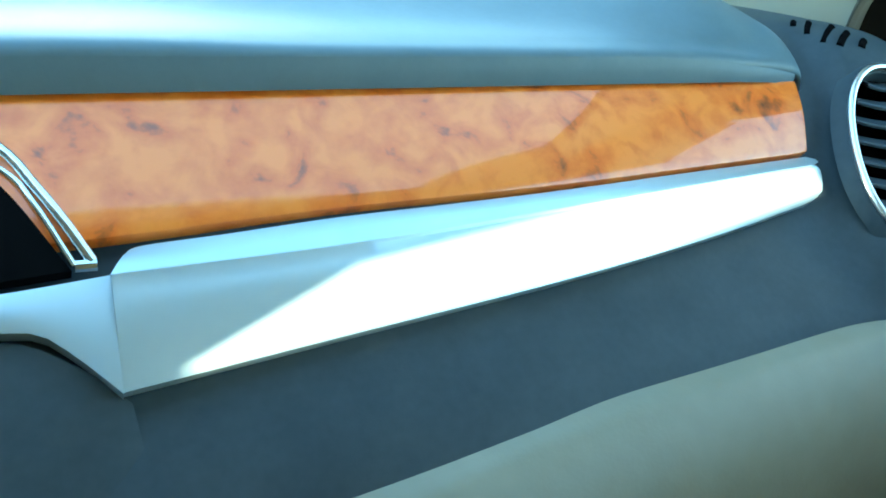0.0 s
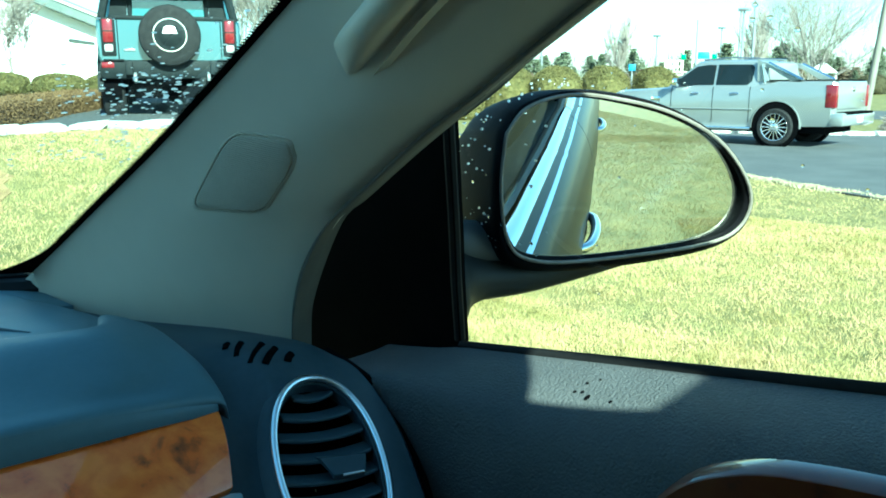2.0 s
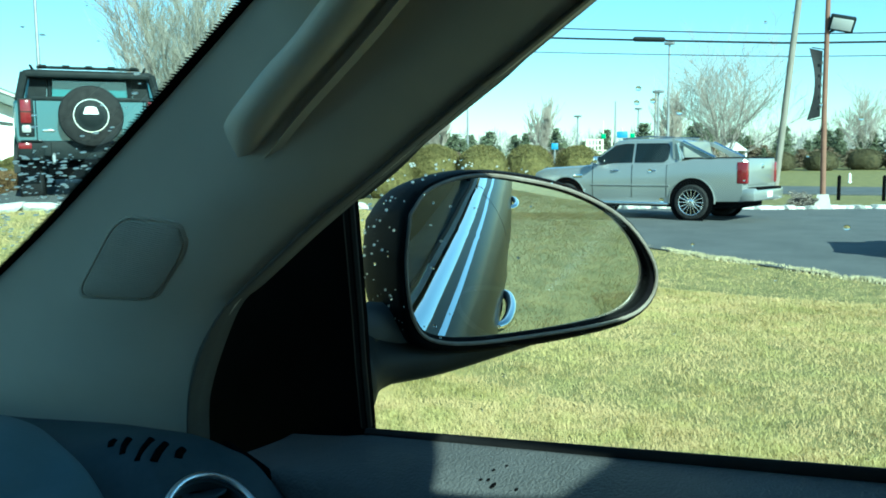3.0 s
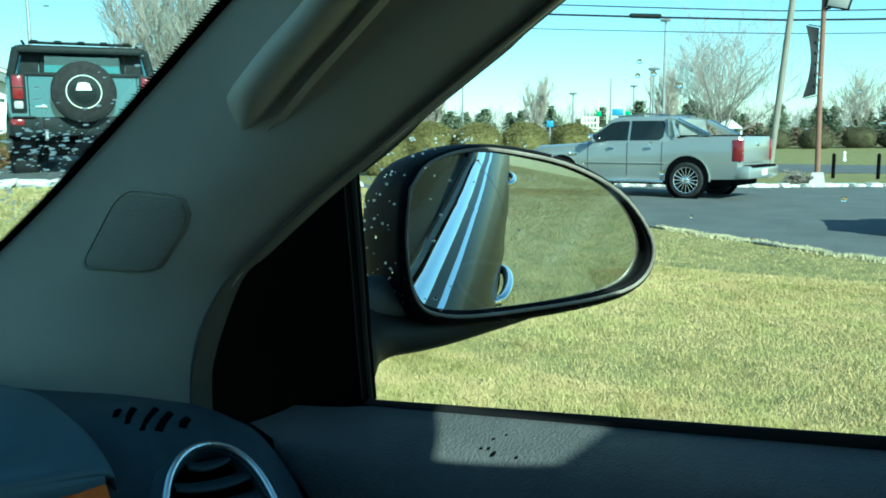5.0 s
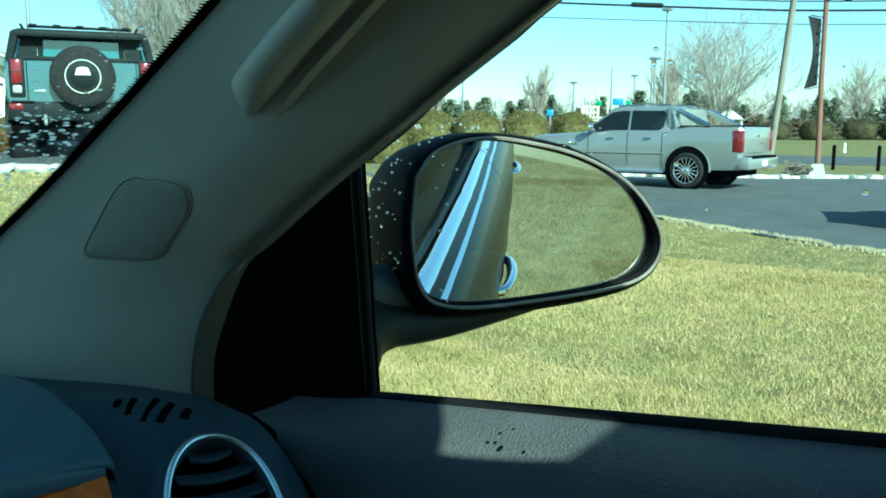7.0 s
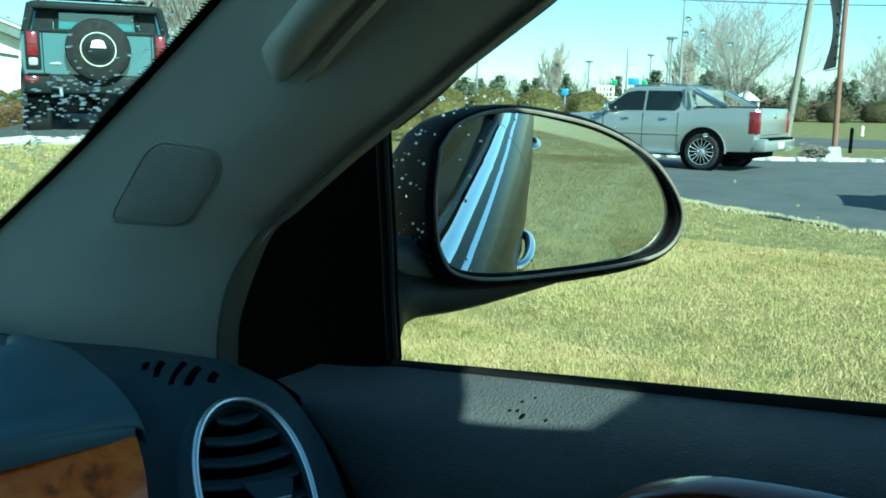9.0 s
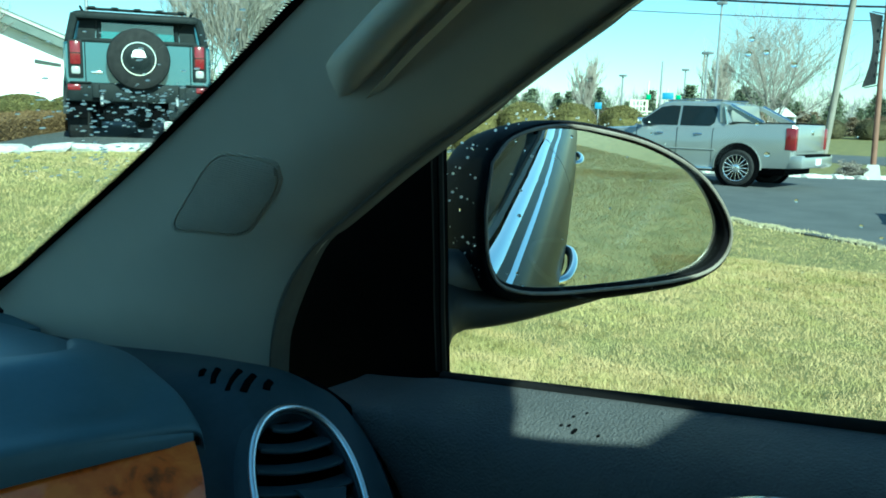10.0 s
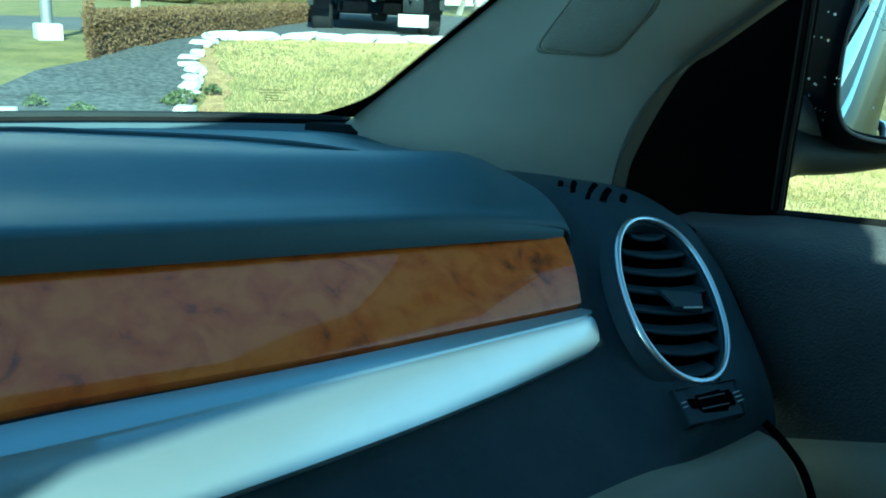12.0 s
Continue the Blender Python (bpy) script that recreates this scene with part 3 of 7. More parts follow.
def dash_shell():
    c1 = [(-0.62, 0.90, 1.19), (-0.62, 0.6, 1.21), (-0.62, 0.40, 1.21), (-0.62, 0.36, 1.20), (-0.62, 0.29, 1.15), (-0.62, 0.25, 1.115), (-0.62, 0.19, 1.065), (-0.62, 0.20, 1.0)]
    c2 = [(0.05, 0.92, 1.20), (0.05, 0.62, 1.215), (0.05, 0.42, 1.222), (0.05, 0.362, 1.212), (0.06, 0.288, 1.155), (0.06, 0.238, 1.115), (0.1, 0.182, 1.066), (0.1, 0.20, 1.0)]
    c3 = [(0.33, 0.86, 1.20), (0.33, 0.60, 1.205), (0.33, 0.42, 1.208), (0.33, 0.358, 1.192), (0.33, 0.296, 1.142), (0.33, 0.252, 1.107), (0.33, 0.196, 1.062), (0.33, 0.21, 1.0)]
    c4 = [(0.53, 0.79, 1.20), (0.53, 0.58, 1.20), (0.535, 0.42, 1.205), (0.55, 0.352, 1.175), (0.53, 0.303, 1.135), (0.515, 0.268, 1.108), (0.50, 0.202, 1.06), (0.50, 0.212, 1.0)]
    c5 = [(0.575, 0.77, 1.195), (0.60, 0.58, 1.198), (0.60, 0.44, 1.209), (0.605, 0.365, 1.206), (0.595, 0.31, 1.172), (0.575, 0.262, 1.134), (0.562, 0.205, 1.088), (0.55, 0.20, 1.0)]
    c6 = [(0.60, 0.73, 1.185), (0.64, 0.56, 1.192), (0.652, 0.43, 1.203), (0.652, 0.36, 1.205), (0.650, 0.31, 1.177), (0.638, 0.265, 1.143), (0.612, 0.205, 1.092), (0.60, 0.19, 1.0)]
    c7 = [(0.63, 0.71, 1.16), (0.665, 0.54, 1.17), (0.685, 0.42, 1.18), (0.678, 0.345, 1.19), (0.676, 0.30, 1.166), (0.664, 0.26, 1.135), (0.635, 0.20, 1.078), (0.62, 0.19, 1.0)]
    bm = loft([c1, c2, c3, c4, c5, c6, c7], 90, 150)
    inv = VM.inverted()
    inside = []
    for f in bm.faces:
        q = inv @ f.calc_center_median()
        if (q.x / (RA + 0.002)) ** 2 + (q.y / (RB + 0.002)) ** 2 < 1 and abs(q.z) < 0.06:
            inside.append(f)
    bmesh.ops.delete(bm, geom=inside, context="FACES")
    return bm


part("shell", thicken(dash_shell(), 0.006), SHELL, dashboard, "black grained plastic shell")


def dash_pad():
    """The soft upper pad with its brow over the wood."""
    def prof(x, k):
        d = smoothstep(0.0, 1.0, (x - 0.05) / 0.5)
        yb = 0.93 - 0.16 * max(x, 0) / 0.6 - 0.10 * max(x / 0.6, 0) ** 3
        top = Vector((x, 0.36, 1.2235 - 0.078 * max(x, 0)))
        crease = Vector((x, 0.66 - 0.20 * max(x, 0) ** 1.3 - 0.12 * d, 1.242 - 0.008 * d))
        return [
            Vector((x, yb, 1.212)), crease + Vector((0, 0.06, -0.013)), crease + Vector((0, 0.022, -0.013)), crease + Vector((0, 0.012, -0.0125)), crease + Vector((0, 0.004, -0.002)), crease + Vector((0, -0.008, 0.001)),
            crease.lerp(top, 0.35) + Vector((0, 0, 0.016)), crease.lerp(top, 0.7) + Vector((0, -0.004, 0.017)),
            top + Vector((0, 0.012, 0.0255 - 0.004 * smoothstep(0.42, 0.55, x))), top + Vector((0, -0.008, 0.0210 - 0.0045 * smoothstep(0.42, 0.55, x))), top + Vector((0, -0.004, 0.001)), top + Vector((0, 0.03, -0.012)),
        ]
    xs = [-0.62, -0.3, 0.0, 0.2, 0.35, 0.45, 0.52]
    curves = [prof(x, 0) for x in xs]
    end = [(0.565, 0.74, 1.205), (0.572, 0.60, 1.211), (0.576, 0.565, 1.210), (0.5765, 0.56, 1.210), (0.578, 0.55, 1.214), (0.581, 0.52, 1.216), (0.579, 0.47, 1.217), (0.570, 0.42, 1.214), (0.563, 0.38, 1.208), (0.560, 0.352, 1.192), (0.558, 0.356, 1.184), (0.558, 0.39, 1.18)]
    low = [Vector(p) + Vector((0.006, -0.002, -0.016)) for p in end]
    curves += [end, low]
    fine = [spline(c, 61) for c in curves]
    cols = [spline([f[i] for f in fine], 70) for i in range(61)]
    return sheet(cols)


part("pad", dash_pad(), PAD, dashboard, "dark soft-touch upper pad with a brow")

BROW = [Vector((x, 0.36, 1.2235 - 0.078 * max(x, 0))) for x in np.linspace(-0.62, 0.50, 30)] + [Vector((0.53, 0.3602, 1.1815)), Vector((0.557, 0.3615, 1.1775))]
part("brow_band", sheet([[p + Vector((0, -0.0098, 0.0205 - 0.0085 * smoothstep(0.42, 0.555, p.x))), p + Vector((0, -0.0112, 0.0145 - 0.004 * smoothstep(0.42, 0.555, p.x))), p + Vector((0, -0.0120, 0.0090)), p + Vector((0, -0.0122, 0.0030)), p + Vector((0, 0.004, -0.001))] for p in BROW]), PAD, dashboard, "dark grey band under the pad's edge")
part("pad_line", tube(spline([(-0.6, 0.87, 1.2155), (-0.2, 0.855, 1.2155), (0.05, 0.84, 1.2155), (0.249, 0.802, 1.2160), (0.335, 0.744, 1.2160), (0.42, 0.674, 1.2170), (0.471, 0.59, 1.2195), (0.50, 0.52, 1.221)], 40), [0.0042] * 32 + [0.0042 - 0.0004 * k for k in range(8)], 8), SHELL, dashboard, "dark bar along the pad's crease")
WOOD_T = [(-0.06, 0.366, 1.236), (0.037, 0.365, 1.228), (0.143, 0.364, 1.219), (0.317, 0.361, 1.204), (0.489, 0.355, 1.187), (0.551, 0.352, 1.1825), (0.555, 0.350, 1.1815)]
WOOD_B = [(-0.02, 0.29, 1.175), (0.066, 0.2925, 1.169), (0.182, 0.297, 1.163), (0.325, 0.299, 1.154), (0.45, 0.303, 1.148), (0.528, 0.3055, 1.1445), (0.532, 0.3065, 1.1450)]


def wood_panel():
    a, b = spline(WOOD_T, 50), spline(WOOD_B, 50)
    rows = []
    for i, (p, q) in enumerate(zip(a, b)):
        edge = min(1.0, (49 - i) / 2)
        row = [p - NRM * 0.006, p + NRM * 0.0005, p.lerp(q, 0.02) + NRM * 0.0020]
        for t in (0.05, 0.09, 0.15, 0.22, 0.3, 0.4, 0.5, 0.6, 0.7, 0.78, 0.85, 0.91, 0.97):
            row.append(p.lerp(q, t) + NRM * (0.0026 * edge + 0.0020 * math.sin(math.pi * t)) + Vector((0.0025 * math.sin(math.pi * t) * smoothstep(40, 49, i), 0, 0)))
        row += [p.lerp(q, 0.99) + NRM * 0.0022, q + NRM * 0.0005, q - NRM * 0.006]
        rows.append(row)
    rows.append([p - NRM * 0.006 for p in rows[-1]])
    return sheet(rows)


part("wood_panel", wood_panel(), BURL, dashboard, "glossy orange-brown burl wood panel")
# Solid black bar drawn for the shade between wood and brow.
part("wood_shadow_gap", tube([p + NRM * 0.001 + Vector((0, 0.002, 0.003)) for p in spline(WOOD_T, 30)], 0.0028, 6), BLACK, dashboard)

SIL_T = [(0.074, 0.282, 1.166), (0.083, 0.288, 1.166), (0.122, 0.289, 1.1645), (0.18, 0.292, 1.162), (0.247, 0.2935, 1.158), (0.323, 0.295, 1.154), (0.412, 0.298, 1.150), (0.47, 0.300, 1.147), (0.532, 0.302, 1.144)]
SIL_M = [(0.067, 0.270, 1.164), (0.185, 0.2718, 1.157), (0.319, 0.278, 1.152), (0.4475, 0.2848, 1.1472), (0.524, 0.288, 1.1448)]
SIL_B = [(0.063, 0.2345, 1.126), (0.162, 0.241, 1.1245), (0.303, 0.2508, 1.122), (0.42, 0.2625, 1.1215), (0.514, 0.2750, 1.1232)]


def silver_trim():
    a, m, b = spline(SIL_T, 60), spline(SIL_M, 60), spline(SIL_B, 60)
    rows = []
    for p, c, q in zip(a, m, b):
        down = (q - c).normalized()
        row = [p - NRM * 0.008, p, p.lerp(c, 0.5) + NRM * 0.0012, c - (c - p) * 0.10 + NRM * 0.0004, c, c + down * 0.002 - NRM * 0.0003]
        row += [c.lerp(q, t) + NRM * 0.0022 * math.sin(math.pi * t) for t in (0.2, 0.4, 0.6, 0.8, 0.95)]
        row += [q, q - NRM * 0.008]
        rows.append(row)
    tip = spline([rows[-1][4], (0.5315, 0.288, 1.1410), (0.5325, 0.284, 1.1340), (0.529, 0.2790, 1.1265), rows[-1][11]], 8)
    last = [(0.539, 0.298, 1.134), (0.538, 0.3005, 1.1425), (0.537, 0.297, 1.1435), (0.535, 0.293, 1.1432)] + tip + [(0.505, 0.285, 1.118)]
    rows.append(last)
    rows.append([Vector(p) - NRM * 0.008 + Vector((0.002, 0, 0)) for p in last])
    bm = sheet(rows)
    left = spline([(-0.25, 0.266, 1.172), (-0.05, 0.269, 1.167), (0.023, 0.271, 1.163), (0.067, 0.273, 1.162)], 14)
    low = spline([(-0.25, 0.258, 1.148), (-0.05, 0.259, 1.152), (0.0, 0.2595, 1.153), (0.021, 0.258, 1.152), (0.036, 0.255, 1.149), (0.05, 0.244, 1.139), (0.063, 0.231, 1.128)], 14)
    wing = sheet([[p - NRM * 0.01, p, p.lerp(q, 0.3) + NRM * 0.0008, p.lerp(q, 0.7) + NRM * 0.0008, q, q - NRM * 0.01] for p, q in zip(left, low)])
    return join(bm, wing)


part("silver_trim", silver_trim(), SILVER, dashboard, "satin silver trim with a ledge, tapering to a blunt rounded end", angle=22)

KNEE = [(-0.6, 0.186, 1.07), (0.10, 0.183, 1.076), (0.268, 0.193, 1.076), (0.44, 0.200, 1.070), (0.56, 0.197, 1.070), (0.612, 0.192, 1.073)]


def knee():
    rows = []
    for p in spline(KNEE, 50):
        rows.append([p + Vector((0, 0.03, -0.002)), p + Vector((0, 0.0, -0.002)), p + Vector((0, -0.012, -0.006)), p + Vector((-0.002, -0.03, -0.022)), p + Vector((-0.006, -0.045, -0.05)), p + Vector((-0.012, -0.05, -0.10)), p + Vector((-0.02, -0.03, -0.2)), p + Vector((-0.03, 0.04, -0.32))])
    return sheet([spline(r, 20) for r in rows])


end = Vector(KNEE[-1])
part("knee_gap", tube(spline([end + Vector(d) for d in ((0.004, 0.004, 0.004), (0.005, -0.012, -0.005), (0.004, -0.031, -0.021), (0.0, -0.046, -0.05), (-0.006, -0.051, -0.10), (-0.014, -0.031, -0.2))], 24), 0.0030, 8), BLACK, dashboard, "dark gap beside the lower door")
part("knee_panel", thicken(knee(), 0.004), BEIGE_LEATHER, dashboard, "beige lower dash panel")

# centre stack edge with its chrome bow
part("stack_face", thicken(loft([[(-0.30, 0.36, 1.25), (-0.30, 0.33, 1.225), (-0.30, 0.275, 1.18)], [(-0.05, 0.365, 1.242), (-0.02, 0.335, 1.215), (-0.02, 0.275, 1.168)], [(-0.012, 0.352, 1.228), (0.028, 0.315, 1.196), (0.052, 0.279, 1.164)]], 16, 12), 0.008), BLACK, dashboard, "dark centre console face")
for line, r in (([(-0.05, 0.372, 1.248), (0.0, 0.355, 1.229), (0.032, 0.327, 1.206), (0.043, 0.312, 1.193), (0.052, 0.297, 1.181), (0.061, 0.280, 1.166)], 0.0028), ([(-0.06, 0.365, 1.243), (-0.005, 0.345, 1.221), (0.031, 0.319, 1.199), (0.042, 0.304, 1.187), (0.0535, 0.279, 1.166)], 0.0016)):
    part("chrome_bow", tube([p + NRM * 0.0 for p in spline(line, 24)], r, 10), CHROME, dashboard, "bright chrome bow beside the centre console")
part("chrome_foot", tube([(0.0535, 0.279, 1.166), (0.0625, 0.279, 1.165)], 0.0028, 8), CHROME, dashboard)

# rounded dark cover below the silver strip at the centre
part("console_bulge", thicken(loft([[(-0.3, 0.254, 1.142), (-0.3, 0.215, 1.10), (-0.3, 0.19, 1.05)], [(-0.03, 0.258, 1.146), (-0.03, 0.212, 1.105), (-0.03, 0.175, 1.06)], [(0.021, 0.260, 1.146), (0.015, 0.215, 1.105), (0.01, 0.178, 1.06)], [(0.05, 0.246, 1.133), (0.045, 0.213, 1.10), (0.04, 0.178, 1.06)], [(0.066, 0.236, 1.118), (0.068, 0.21, 1.09), (0.07, 0.182, 1.055)]], 24, 16), 0.004), SHELL, dashboard, "black rounded console cover")

# ---- air vent ----
def oval(t, a=RA, b=RB, z=0.0):
    b = min(b, a * RB / RA) if a < 0.02 else b
    return VM @ Vector((a * math.copysign(abs(math.cos(t)) ** 0.93, math.cos(t)), b * math.copysign(abs(math.sin(t)) ** 0.93, math.sin(t)), z))


air_vent = part("air_vent", sheet([[oval(k * math.tau / 48, RA + da, RB + da, z) for k in range(48)] for da, z in ((0.010, -0.004), (0.005, 0.003), (0.0, 0.005), (-0.003, 0.002), (-0.0035, -0.008))], True), SHELL, dashboard, "oval air vent pod")
part("throat", sheet([[oval(k * math.tau / 48, RA + da, RB + da, z) for k in range(48)] for da, z in ((-0.0032, -0.006), (-0.004, -0.035), (-RA + 0.0006, -0.036))], True), BLACK, air_vent, "dark vent throat")
part("ring", tube([oval(k * math.tau / 64, RA, RB, 0.006) for k in range(64)], 0.0026, 10, closed=True), RINGMETAL, air_vent, "bright satin oval ring")
for k in range(8):
    v = -RB * 0.80 + k * RB * 1.66 / 7
    half = (RA - 0.004) * math.sqrt(max(0, 1 - (v / (RB - 0.003)) ** 2))
    rows = []
    for s in np.linspace(-1, 1, 9):
        x = s * half
        sag = 0.0040 * (s * s - 0.4) + 0.0025 * s
        rows.append([VM @ Vector((x, v + sag + a, b)) for a, b in ((-0.0072, 0.0004), (-0.0066, 0.0020), (-0.0054, 0.0024), (0.0070, -0.0080), (0.0066, -0.0098), (-0.0060, -0.0004))])
    part("slat", sheet(rows, True), SHELL, air_vent)
tab = part("tab", thicken(sheet([[VM @ Vector((x * w + 0.010, y, z)) for x in np.linspace(-1, 1, 5)] for w, y, z in ((0.019, 0.009, -0.002), (0.018, 0.004, 0.005), (0.012, -0.012, 0.0085), (0.0115, -0.0135, 0.005))]), 0.003), SHELL, air_vent)
part("tab_line", tube([VM @ Vector((x, -0.0125 + 0.1 * (x - 0.01), 0.009)) for x in (0.005, 0.021)], 0.0008, 6), WHITEPAINT, air_vent)

PLATE = [Vector(p) for p in ((0.5487, 0.2290, 1.1050), (0.5985, 0.2135, 1.1072), (0.591, 0.1970, 1.0900), (0.5425, 0.2070, 1.0895))]
DN = Vector((-0.22, -0.62, 0.75)).normalized()
DC = sum(PLATE, Vector()) / 4
DX = ((PLATE[1] + PLATE[2]) - (PLATE[0] + PLATE[3])).normalized()
DX = (DX - DN * DX.dot(DN)).normalized()
DM = Matrix((DX, DN.cross(DX), DN)).transposed().to_4x4()
DM.translation = DC


def plate_ring(k, z):
    return [DC + (p - DC) * k + DN * z for p in PLATE]


dial = part("vent_dial", sheet([plate_ring(1.02, -0.014), plate_ring(1.0, 0.0022), plate_ring(0.95, 0.0028), plate_ring(0.92, 0.0010), plate_ring(0.02, 0.0010)], True), SHELL, dashboard, "small dark thumbwheel plate", smooth=False)
part("slot", tube([DM @ Vector((-0.017, -0.0006, 0.0)), DM @ Vector((0.018, 0.0006, 0.0))], 0.0062, 12, 0.35), BLACK, dial, "dark slot of the wheel")
wheel = bmesh.new()
bmesh.ops.create_cone(wheel, cap_ends=True, segments=40, radius1=0.010, radius2=0.010, depth=0.024)
bmesh.ops.bevel(wheel, geom=[e for e in wheel.edges if len(e.link_faces) == 2 and e.calc_face_angle(0) > 1], offset=0.0015, segments=2, affect="EDGES")
wheel.transform(DM @ Matrix.Translation((0.0, 0.0, -0.0055)) @ pose(0, 0, 0, 0, 90, 0))
part("thumbwheel", wheel, BLACK, dial, "ridged black thumbwheel")
for k in range(9):
    part("ridge", tube([DM @ Vector((-0.0108 + 0.0027 * k, y, 0.0046 - 40 * y * y)) for y in (-0.0045, 0.0, 0.0045)], 0.0004, 4), BLACK, dial)
for y in (-0.0042, 0.0030):
    part("rim_line", tube([DM @ Vector((-0.011, y, 0.0043)), DM @ Vector((0.011, y, 0.0043))], 0.0005, 4), STEEL, dial)
for sx in (-0.0215, 0.0225):
    for k in range(3):
        y = 0.0032 * (k - 1)
        part("mark", tube([DM @ Vector((sx - 0.0028, y - 0.0003, 0.0016)), DM @ Vector((sx + 0.0028, y + 0.0003, 0.0016))], 0.0005, 4), WHITEPAINT, dial)

# defroster slots on the dash end
SLOTS = [((0.606, 0.404, 1.2095), (0.598, 0.397, 1.2085)), ((0.612, 0.395, 1.211), (0.598, 0.382, 1.206)), ((0.6215, 0.3805, 1.211), (0.600, 0.367, 1.203)), ((0.625, 0.368, 1.209), (0.606, 0.357, 1.2035)), ((0.631, 0.356, 1.2055), (0.622, 0.350, 1.2025))]
for a, b in SLOTS:
    part("defroster_slot", tube([a, Vector(a).lerp(Vector(b), 0.5) + Vector((-0.001, 0, 0.001)), b], 0.0034, 8, 0.6), BLACK, dashboard, "dark open slot")

# the dark gap between the dashboard's end and the door, and the lip that leads to it
GAP = spline([(0.690, 0.385, 1.186), (0.684, 0.347, 1.182), (0.684, 0.316, 1.170), (0.682, 0.288, 1.146), (0.677, 0.262, 1.113), (0.668, 0.240, 1.083), (0.650, 0.215, 1.070), (0.640, 0.205, 1.055)], 30)
LIP = spline([(0.680, 0.385, 1.182), (0.672, 0.345, 1.184), (0.670, 0.305, 1.165), (0.660, 0.262, 1.133), (0.648, 0.235, 1.108), (0.638, 0.208, 1.083), (0.628, 0.197, 1.07), (0.62, 0.19, 1.05)], 30)
part("end_lip", sheet([[p, p.lerp(q, 0.5) + Vector((-0.002, -0.003, 0.002)), q, q + Vector((0.006, 0.02, -0.012))] for p, q in zip(LIP, GAP)]), SHELL, dashboard)
part("end_gap", tube([p + Vector((0.003, 0.0, 0.0)) for p in GAP], 0.0035, 8), BLACK, dashboard, "dark gap beside the door")

# speaker in the pillar
SP = [(0.610, 0.387, 1.381), (0.633, 0.350, 1.3765), (0.637, 0.347, 1.3590), (0.639, 0.391, 1.3185), (0.620, 0.461, 1.3165)]
SPN = Vector((0.565, 0.82, -0.10)).normalized()


face_mesh = pillar()
bmesh.ops.recalc_face_normals(face_mesh, faces=face_mesh.faces)
PILLAR_FACE = BVHTree.FromBMesh(face_mesh)


def onto_pillar(p, lift):
    """The place on the pillar's face behind p, raised along the face."""
    place, normal = PILLAR_FACE.ray_cast(p - SPN * 0.2, SPN)[:2]
    if place is None:
        return p
    if normal.dot(SPN) > 0:
        normal = -normal
    return place + normal * lift


def rounded(points, cut, n=8):
    """A closed outline with its corners rounded off."""
    p = [Vector(q) for q in points]
    out = []
    for i, q in enumerate(p):
        a, b = q.lerp(p[i - 1], cut[i]), q.lerp(p[(i + 1) % len(p)], cut[i])
        for k in range(n + 1):
            t = k / n
            out.append(a * (1 - t) ** 2 + q * 2 * t * (1 - t) + b * t * t)
        for k in (1, 2, 3):
            e = p[(i + 1) % len(p)].lerp(q, cut[(i + 1) % len(p)])
            out.append(b.lerp(e, k / 4))
    return out


def speaker():
    c = sum((Vector(p) for p in SP), Vector()) / 5
    ring = rounded(SP, (0.28, 0.30, 0.34, 0.22, 0.20))
    return sheet([[onto_pillar(c + (p - c) * k, h) for p in ring] for k, h in ((1.12, 0.0030), (1.08, 0.0044), (1.05, 0.0052), (1.025, 0.0052), (1.012, 0.0030), (0.997, 0.0030), (0.987, 0.0052), (0.965, 0.0062), (0.8, 0.0070), (0.5, 0.0074), (0.02, 0.0074))], True)


speaker_grille = part("speaker_grille", speaker(), GRILLE, pillar_trim, "ribbed grey-beige speaker grille")
# grab handle on the pillar
GRAB_A = [(0.63, 0.299, 1.437), (0.618, 0.277, 1.448), (0.611, 0.252, 1.461), (0.608, 0.228, 1.476), (0.606, 0.204, 1.49), (0.6002, 0.1486, 1.5235), (0.6247, 0.093, 1.5568)]
GRAB_B = [(0.639, 0.287, 1.400), (0.622, 0.245, 1.422), (0.615, 0.212, 1.443), (0.612, 0.184, 1.461), (0.61, 0.15, 1.484), (0.6056, 0.0959, 1.5198), (0.6317, 0.0419, 1.5558)]


def grab_handle():
    """A broad bar with one sharp upper edge, rising out of the trim at its foot."""
    rows = []
    for k, (p, q) in enumerate(zip(even(GRAB_A, 40), even(GRAB_B, 40))):
        lift = smoothstep(0, 7, k)
        away = Vector((0.022, 0.010, 0.004))
        mid = p.lerp(q, 0.5) + away * 0.5
        row = [p, p.lerp(q, 0.05) - away * 0.20 * lift, p.lerp(q, 0.18) - away * 0.38 * lift, p.lerp(q, 0.36) - away * 0.38 * lift, p.lerp(q, 0.54) - away * 0.15 * lift, p.lerp(q, 0.66) + away * 0.25, p.lerp(q, 0.72) + away * (0.3 + 0.6 * lift), p.lerp(q, 0.82) + away * (0.3 + 0.6 * lift), p.lerp(q, 0.90) + away * (0.3 + 0.25 * lift), q + away * 0.80, q.lerp(p, 0.25) + away * 0.85, p.lerp(q, 0.30) + away * 0.95, p + away * 0.55]
        rows.append([mid.lerp(v, 0.25 + 0.75 * smoothstep(-2.5, 2.0, k)) for v in row])
    bm = sheet(rows, True)
    bm.verts.ensure_lookup_table()
    bm.faces.new(bm.verts[:13])
    return bm


part("grab_handle", grab_handle(), BEIGE, pillar_trim, "grey-beige grab handle", angle=50)

# ---- passenger door ----
passenger_door = thing("passenger_door", label="closed front passenger door, black and beige inside, dark paint outside", category="car door")


